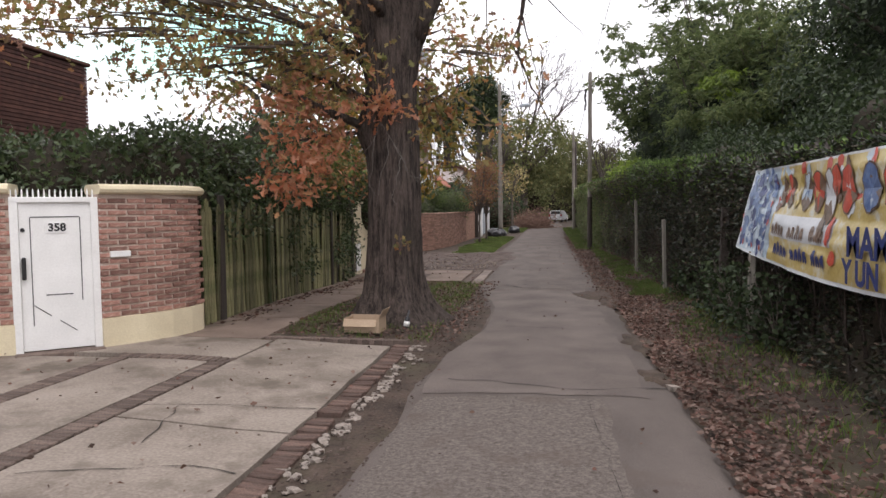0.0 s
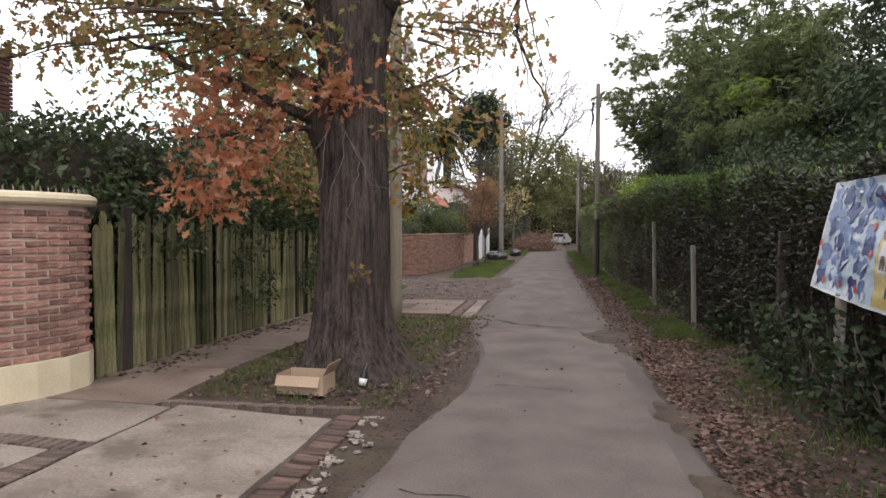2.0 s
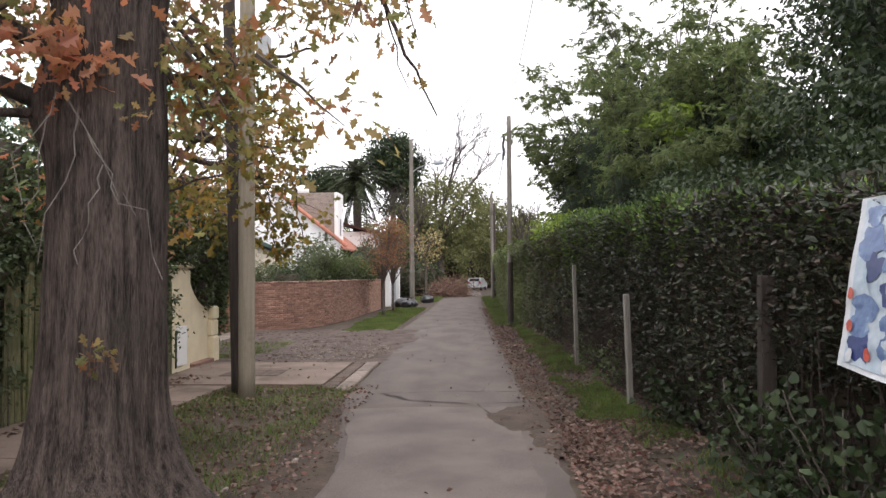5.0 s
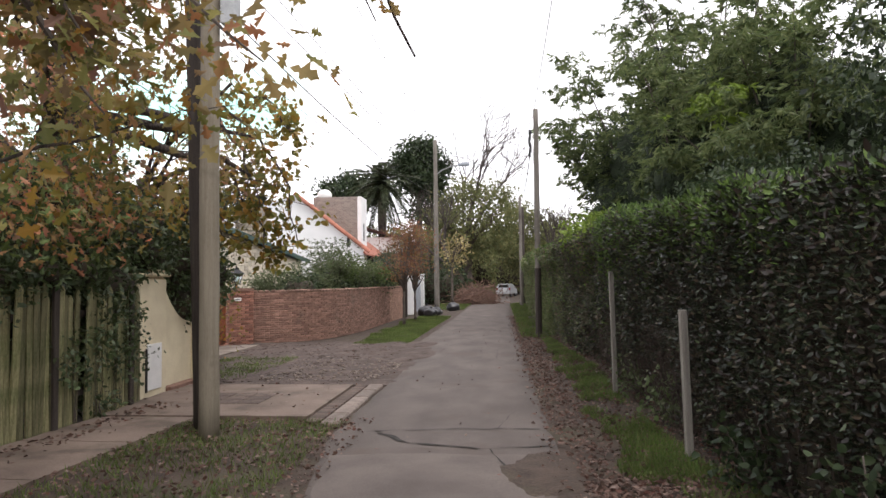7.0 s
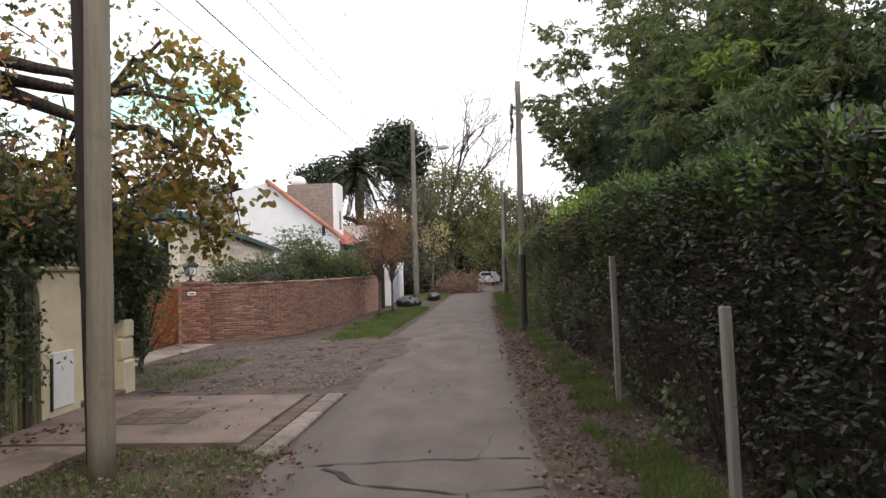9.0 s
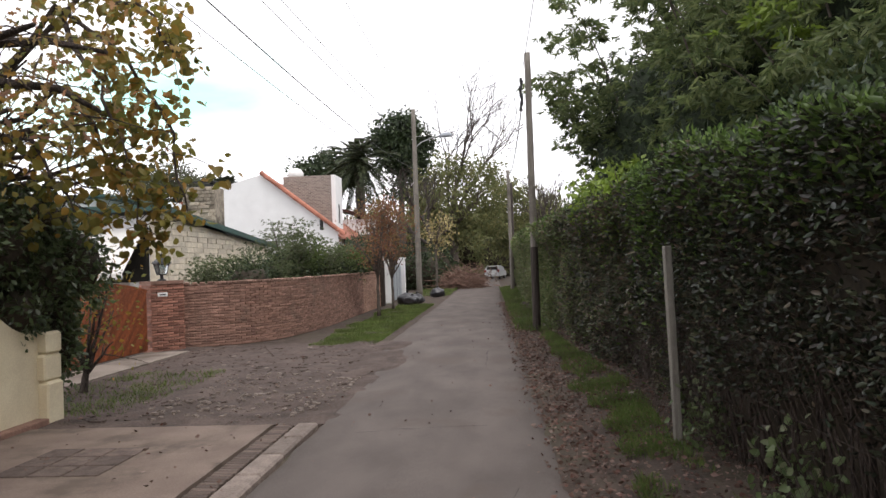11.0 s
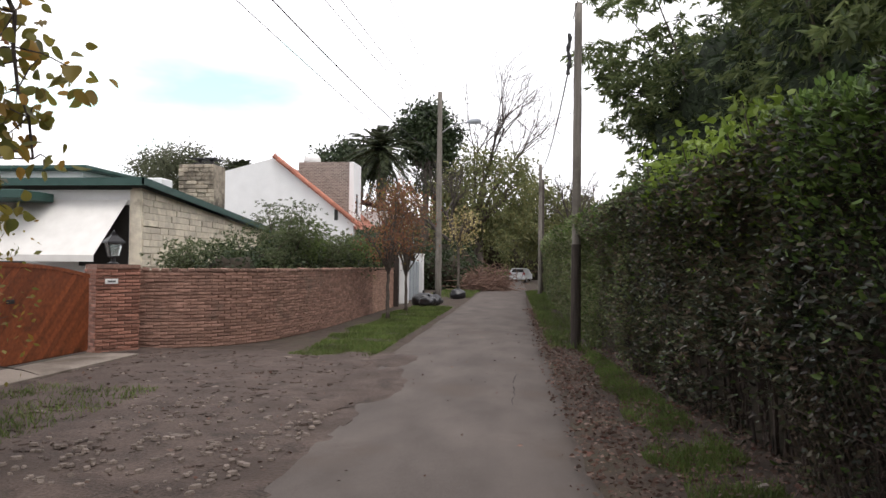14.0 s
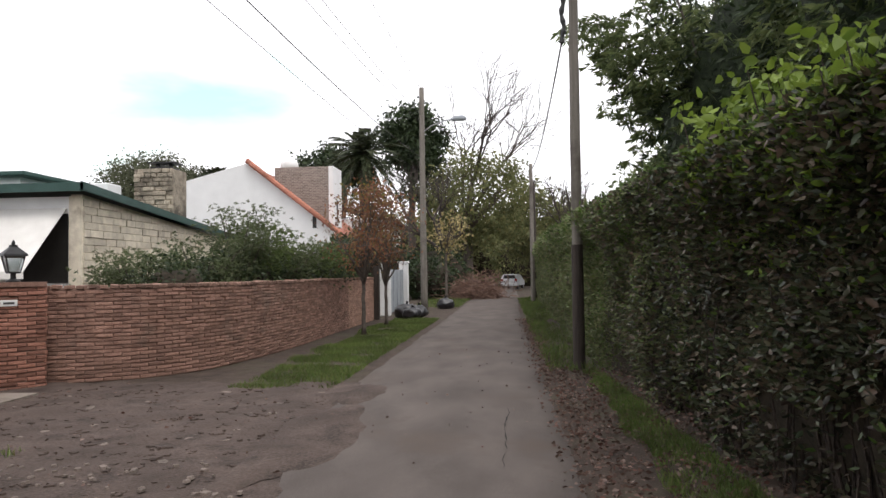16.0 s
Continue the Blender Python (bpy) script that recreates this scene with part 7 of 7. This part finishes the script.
part("wall", Shape().box((HX - 0.32, HY - 0.06, 0), (HX + 0.03, HY + 0.1, 3.75), chamfer=0.01), STONE, stone_house, "cream stone corner")
part("window", Shape().box((HX - 1.9, HY - 0.03, 1.5), (HX - 0.36, HY - 0.01, 3.3)), DARKGLASS, stone_house, "dark window under the awning")
part("window", Shape().box((HX - 6.5, HY - 0.03, 1.5), (HX - 3.6, HY - 0.01, 2.6)), DARKGLASS, stone_house, "dark window")
aw = Shape()
aw.add([(HX - 3.9, HY - 0.03, 3.45), (HX - 0.4, HY - 0.03, 3.45), (HX - 0.5, HY - 1.5, 1.8), (HX - 3.9, HY - 1.5, 1.8), (HX - 3.9, HY - 1.5, 1.62), (HX - 0.5, HY - 1.5, 1.62)], [(3, 2, 1, 0), (4, 5, 2, 3)])
am = part("awning", aw, AWNING, stone_house, "white canvas awning let down")
so = am.modifiers.new("thick", "SOLIDIFY")
so.thickness = 0.012
roof = Shape()
gable_roof_slab(roof, (HX - 13, HY - 0.5, 4.05), (HX + 0.35, HY - 0.5, 4.05), (HX + 0.35, 44.5, 3.0), (HX - 13, 44.5, 3.0), 0.06)
part("roof", roof, GREENPAINT, stone_house, "green roof edge")
fas = Shape()
fas.box((HX - 13, HY - 0.54, 3.82), (HX + 0.36, HY - 0.5, 4.03))
fas.add([(HX + 0.36, HY - 0.54, 3.84), (HX + 0.36, HY - 0.54, 4.06), (HX + 0.36, 44.5, 3.03), (HX + 0.36, 44.5, 2.84), (HX + 0.3, HY - 0.54, 3.84), (HX + 0.3, HY - 0.54, 4.06), (HX + 0.3, 44.5, 3.03), (HX + 0.3, 44.5, 2.84)], [(3, 2, 1, 0), (4, 5, 6, 7), (0, 1, 5, 4), (3, 7, 6, 2), (1, 2, 6, 5)])
part("fascia", fas, GREENPAINT, stone_house, "dark green fascia boards")
part("canopy", Shape().box((HX - 10, HY - 1.6, 3.35), (HX - 2.6, HY - 0.2, 3.6), chamfer=0.02), GREENPAINT, stone_house, "green edged canopy")
part("upper_storey", Shape().box((HX - 14, HY + 2, 3.9), (HX - 3.2, 39, 4.6)), WHITEWALL, stone_house)
part("upper_roof", Shape().box((HX - 14.3, HY + 1.6, 4.6), (HX - 2.8, 39.4, 4.74), chamfer=0.03), GREENPAINT, stone_house, "green upper roof edge")
chim = Shape().box((-12.2, 38.2, 2.8), (-10.85, 39.2, 5.3), chamfer=0.02)
ch = part("chimney", chim, ROUGHSTONE, stone_house, "squat stone chimney")
for c in range(13):
    x = -12.22
    while x < -10.9:
        l = min(rng.uniform(0.2, 0.5), -10.83 - x)
        part("stone", Shape().box((x + 0.012, 38.1 + rng.uniform(0, 0.07), 3.3 + 0.155 * c), (x + l - 0.012, 38.24, 3.44 + 0.155 * c), chamfer=0.02), ROUGHSTONE, ch)
        x += l
part("chimney_cap", Shape().box((-11.75, 38.4, 5.3), (-11.0, 39, 5.4)).box((-11.65, 38.6, 5.4), (-11.55, 38.7, 5.52)).box((-11.2, 38.6, 5.4), (-11.1, 38.7, 5.52)).box((-11.85, 38.35, 5.52), (-10.9, 39.05, 5.57)), BLACK, ch)
part("vent", Shape().box((HX - 0.9, HY + 1.5, 4.0), (HX - 0.2, HY + 2.2, 4.3), chamfer=0.03), WHITEWALL, stone_house, "small white roof vent")

white_house = thing("white_house", "white gabled house with orange roof tiles along the verge", "house")
GY = 50.0
wallp = [(-17.5, 0), (-8.35, 0), (-8.35, 3.85), (-12.85, 7.4), (-17.5, 6.2)]
part("wall", Shape().add([(x, GY, z) for x, z in wallp] + [(x, GY + 0.3, z) for x, z in wallp], [(0, 1, 2, 3, 4), (9, 8, 7, 6, 5)] + [(i, 5 + i, 5 + (i + 1) % 5, (i + 1) % 5) for i in range(5)]), WHITEWALL, white_house, "white gable wall")
rf = Shape()
gable_roof_slab(rf, (-12.9, GY + 0.02, 7.35), (-12.9, 60, 7.35), (-8.2, 60, 3.6), (-8.2, GY + 0.02, 3.6), 0.12)
gable_roof_slab(rf, (-12.9, 60, 7.3), (-12.9, GY + 0.35, 7.3), (-18, GY + 0.35, 6.0), (-18, 60, 6.0), 0.12)
part("roof", rf, TILE, white_house, "orange tiled roof")
for i in range(22):
    u = i / 22
    m = pose(-12.85 + 4.85 * (u + 0.02), GY - 0.2, 7.55 - 3.83 * (u + 0.02) + 0.03, 0, 38.3, 0)
    sh = Shape().tube([m @ Vector((0, 0.0, 0)), m @ Vector((0.3, 0.0, 0.0))], [0.15, 0.125], 8)
    part("roof_tile", sh, TILE, white_house)
part("window", Shape().box((-9.4, GY - 0.02, 4.0), (-9.2, GY - 0.01, 4.6)), DARKGLASS, white_house)
tower = thing("brick_tower", "pale brick water tower with a white flank", "tower")
part("body", Shape().box((-12.4, 53, 0), (-9.3, 54.8, 7.62), chamfer=0.02), PALEBRICK, tower)
part("flank", Shape().box((-9.34, 52.97, 0), (-9.06, 54.83, 7.62), chamfer=0.02), WHITEWALL, tower, "white rendered flank")
part("slot_window", Shape().box((-9.064, 53.6, 4.6), (-9.05, 53.95, 5.8)), DARKGLASS, tower)
tank = thing("water_tank", "round white water tank on the tower", "water tank")
part("body", Shape().tube([(-11.9, 54.1, 7.62), (-11.9, 54.1, 8.0), (-11.9, 54.1, 8.2), (-11.9, 54.1, 8.3)], [0.5, 0.5, 0.38, 0.12], 20), PALEPLASTIC, tank, smooth=True)
far_house = thing("far_house", "white house with a low tiled roof beyond the tower", "house")
part("wall", Shape().box((-13, 59, 0), (-7.4, 66, 5.2)), WHITEWALL, far_house)
fr = Shape()
gable_roof_slab(fr, (-12, 58.6, 6.6), (-6.6, 58.6, 5.0), (-6.6, 66, 5.0), (-12, 66, 6.6), 0.18)
part("roof", fr, BRICKDARK, far_house, "brown roof edge")

brick_house = thing("brick_house", "dark brick house wall behind the garden", "house")
bh = Shape().box((-20, -2, 0), (-9.5, 13.1, 4.66), chamfer=0.02)
part("wall", bh, BRICKDARK, brick_house)
for c in range(38):
    z = 1.8 + 0.075 * c
    part("course", Shape().box((-9.51, -2, z), (-9.47, 13.13, z + 0.06)), BRICKDARK, brick_house)
part("coping", Shape().box((-20.1, -2.1, 4.66), (-9.42, 13.2, 4.74), chamfer=0.02), BRICKDARK, brick_house)
part("chimney", Shape().box((-10.6, 11.2, 4.7), (-9.9, 12.0, 4.95), chamfer=0.03), BRICKDARK, brick_house)


# ---- far end of the lane ----
fg = thing("far_gate", "light grey sheet metal gate between white pillars", "gate")
for i in range(9):
    y = 42.6 + 0.5 * i
    part("panel", Shape().box((-4.4, y, 0.05), (-4.34 + 0.03 * (i % 2), y + 0.48, 1.8), chamfer=0.008), METALGREY, fg)
for y in (42.35, 47.2):
    part("pillar", Shape().box((-4.55, y - 0.2, 0), (-4.15, y + 0.2, 2.1), chamfer=0.03).box((-4.6, y - 0.25, 2.1), (-4.1, y + 0.25, 2.18), chamfer=0.02), WHITEWALL, fg, "white pillar")
part("post", Shape().box((-4.4, 40.2, 0), (-4.2, 40.4, 1.9), chamfer=0.02), DARKWOOD, fg, "dark end post")


def lumpy(name, c, r, mat, seed):
    bm = bmesh.new()
    bmesh.ops.create_icosphere(bm, subdivisions=3, radius=1)
    for v in bm.verts:
        k = 1 + 0.3 * noise.noise(v.co * 1.7 + Vector((seed, 0, 0))) + 0.09 * noise.noise(v.co * 6)
        v.co = Vector((v.co.x * r[0], v.co.y * r[1], max(v.co.z, -0.75) * r[2])) * k
    me = bpy.data.meshes.new(name)
    bm.to_mesh(me)
    bm.free()
    me.materials.append(mat)
    me.polygons.foreach_set("use_smooth", [True] * len(me.polygons))
    ob = new(name, me)
    ob.matrix_basis = Matrix.Translation((c[0], c[1], c[2] + 0.7 * r[2]))
    return ob


for i, (x, y, r) in enumerate(((-3.35, 41.0, 0.36), (-2.95, 41.3, 0.32), (-3.1, 40.7, 0.28), (-2.5, 47.5, 0.34))):
    b = lumpy("rubbish_bag", (x, y, 0.0), (r * 1.15, r, r * 0.85), BAGPLASTIC, i * 5.0)
    tagged(b, "knotted black plastic rubbish bag on the verge", "rubbish bag", "rubbish bags")
    part("knot", Shape().tube([(0, 0, r * 0.6), (0.02, 0, r * 0.85), (0.05, 0, r * 1.1)], [0.07, 0.03, 0.06], 8), BAGPLASTIC, b)

pile = thing("brush_pile", "heap of cut dry branches beside the lane", "brush pile")
q = np.random.default_rng(111)
ps = Shape()
for i in range(1300):
    a = q.normal(size=3) * np.array([0.95, 1.2, 0.68])
    a[2] = abs(a[2]) * 1.0 + 0.05
    d = Vector(q.normal(size=3) * np.array([1, 1, 0.45])).normalized() * q.uniform(0.4, 1.0)
    p = Vector((-1.5, 59, 0)) + Vector(a) * (1.0 if i % 2 else 0.8)
    e = p + d
    e.z = max(e.z, 0.02)
    ps.tube([p, p.lerp(e, 0.5) + Vector(q.normal(size=3)) * 0.06, e], [0.022, 0.016, 0.006], 4)
tagged(part("cut_brush", ps, DRYBRUSH, pile), kind="stuff")


def car(at):
    c = thing("car", "silver-white hatchback parked at the lane's end, seen from behind", "car", at=at)
    prof = [(-2.0, 0.35), (-2.05, 0.75), (-1.95, 1.0), (-1.55, 1.42), (-0.2, 1.47), (0.6, 1.35), (1.15, 0.98), (1.95, 0.82), (2.0, 0.35)]
    body = Shape()
    n = len(prof)
    rows = []
    for x, k in ((-0.84, 0.0), (-0.8, 0.03), (0.8, 0.03), (0.84, 0.0)):
        for yy, z in prof:
            inw = 0.16 * max(0, z - 0.95) / 0.5
            rows.append((x * (1 - inw), yy, z + (k if z > 0.5 else 0)))
    body.add(rows, [(j * n + i, j * n + i + 1, (j + 1) * n + i + 1, (j + 1) * n + i) for j in range(3) for i in range(n - 1)] + [tuple(range(n)), tuple(reversed(range(3 * n, 4 * n)))])
    bo = part("body", body, CARPAINT, c, smooth=False)
    part("rear_window", Shape().add([(-0.62, -1.95, 1.06), (0.62, -1.95, 1.06), (0.55, -1.66, 1.4), (-0.55, -1.66, 1.4)], [(0, 1, 2, 3)]), DARKGLASS, c)
    part("bumper", Shape().box((-0.82, -2.13, 0.32), (0.82, -1.95, 0.58), chamfer=0.04), CARPAINT, c)
    for x in (-0.72, 0.72):
        part("tail_light", Shape().box((x - 0.1, -2.09, 0.8), (x + 0.1, -2.0, 1.04), chamfer=0.02), REDLENS, c)
        for y in (-1.3, 1.3):
            w = part("wheel", Shape().tube([(x - 0.1, y, 0.3), (x + 0.1, y, 0.3)], 0.3, 20), RUBBER, c)
            part("rim", Shape().tube([(x - 0.11, y, 0.3), (x + 0.11, y, 0.3)], 0.18, 16), STEEL, w)
    part("number_plate", Shape().box((-0.26, -2.15, 0.62), (0.26, -2.04, 0.74)), PALEPLASTIC, c)


car(pose(0.95, 84, 0.02, 0, 0, -12) @ Matrix.Scale(0.95, 4))


# ---- grass and fallen leaves ----
def grass(name, n, zone, size, seed, label, keep=None):
    q = np.random.default_rng(seed)
    B, T, W = [], [], []
    (x0, x1), (y0, y1) = zone
    while len(B) < n:
        x, y = q.uniform(x0, x1), q.uniform(y0, y1)
        if keep and not keep(x, y):
            continue
        if noise.noise((x * 1.4, y * 1.4, seed)) + 0.35 * noise.noise((x * 5, y * 5, 2)) < q.uniform(-0.45, 0.35):
            continue
        h = size * q.uniform(0.5, 1.4)
        z = height(x, y) - 0.02
        B.append((x, y, z))
        T.append((x + q.normal() * h * 0.5, y + q.normal() * h * 0.5, z + h + 0.02))
        W.append(0.006 + 0.05 * size)
    whole_me = blades(name, B, T, W, GRASS)
    tagged(new(name, whole_me), label, "grass", kind="stuff")


grass("verge_grass", 24000, ((1.05, 2.3), (12.4, 27)), 0.06, 1, "ragged green grass along the hedge", lambda x, y: 1.52 + 0.25 * noise.noise((y * 1.2, 0, 0)) < x < along(HEDGEX, y) - 0.1)
grass("verge_grass", 9000, ((1.0, 2.0), (27, 58)), 0.12, 2, "green grass along the far hedge", lambda x, y: x < along(HEDGEX, y) + 0.1)
grass("verge_grass", 1800, ((1.75, 2.3), (8.6, 12.6)), 0.06, 9, "grass tufts at the foot of the hedge")
grass("verge_grass", 1500, ((1.5, 2.4), (3, 9.5)), 0.08, 3, "thin grass tufts under the banner")
grass("tree_grass", 7000, ((-3.35, -1.45), (8.1, 15.0)), 0.06, 4, "short patchy grass round the oak", lambda x, y: math.hypot(x - TX, y - TY) > 0.6)
grass("lawn_strip", 36000, ((-4.2, -2.0), (25.5, 40.5)), 0.06, 5, "bright green grass verge before the brick wall", lambda x, y: x > -3.75 + 0.15 * math.sin(y) and x < along(ROADL, y) - 0.15)
grass("shrub_grass", 2600, ((-5.9, -4.1), (18.5, 22.0)), 0.07, 6, "weedy grass by the cream pier")
grass("far_grass", 6000, ((-4.2, -1.9), (48, 60)), 0.13, 7, "green grass by the far gate")


def litter(name, n, pick, size, seed, label):
    q = np.random.default_rng(seed)
    B, T, W = [], [], []
    for _ in range(n):
        x, y = pick(q)
        l, r = along(ROADL, y), along(ROADR, y)
        u = (x - l) / (r - l)
        z = (0.02 + 0.03 * (1 - (2 * u - 1) ** 2) if 0 < u < 1 else height(x, y) + 0.016) + q.uniform(0.004, 0.02)
        if x < -1.6 and (y < 8.0 or 15.1 < y < 17.8):
            z += 0.02
        a, s = q.uniform(0, 6.283), size * q.uniform(0.5, 1.3)
        B.append((x, y, z))
        T.append((x + math.cos(a) * s, y + math.sin(a) * s, z + q.uniform(-0.1, 0.18) * s))
        W.append(s * q.uniform(0.45, 0.7))
    tagged(new(name, blades(name, B, T, W, LITTER, 0.4)), label, "fallen leaves", kind="stuff")


def near_hedge(q):
    y = q.uniform(2, 12.5)
    return min(1.05 + abs(q.normal()) * 0.5, 2.35), y


def edge_line(q):
    y = q.uniform(11, 40)
    return along(ROADR, y) + 0.12 + q.normal() * 0.14, y


litter("fallen_leaves", 9000, near_hedge, 0.055, 11, "brown fallen leaves heaped between lane and hedge")
litter("fallen_leaves", 6500, lambda q: (q.uniform(1.2, 2.4), q.uniform(11, 27)), 0.05, 18, "dead leaves among the grass below the hedge")
litter("fallen_leaves", 5200, edge_line, 0.052, 12, "line of brown fallen leaves at the lane's edge")
litter("fallen_leaves", 3200, lambda q: (q.uniform(-3.4, -1.1), q.uniform(8.0, 15.0)), 0.055, 13, "fallen oak leaves round the trunk")
litter("fallen_leaves", 240, lambda q: (q.uniform(-6.5, -1.7), q.uniform(1.5, 8.0)), 0.05, 14, "scattered fallen leaves on the driveway")
litter("fallen_leaves", 420, lambda q: (q.uniform(-6.4, -1.5), q.uniform(15.2, 26)), 0.05, 15, "scattered fallen leaves on the stony apron")
litter("fallen_leaves", 130, lambda q: (q.uniform(-1.2, 1.0), q.uniform(2, 30)), 0.045, 16, "few dry leaves on the asphalt")
litter("fallen_leaves", 500, lambda q: (-4.45 + abs(q.normal()) * 0.2, q.uniform(8.5, 16)), 0.07, 17, "fallen leaves along the fence foot")
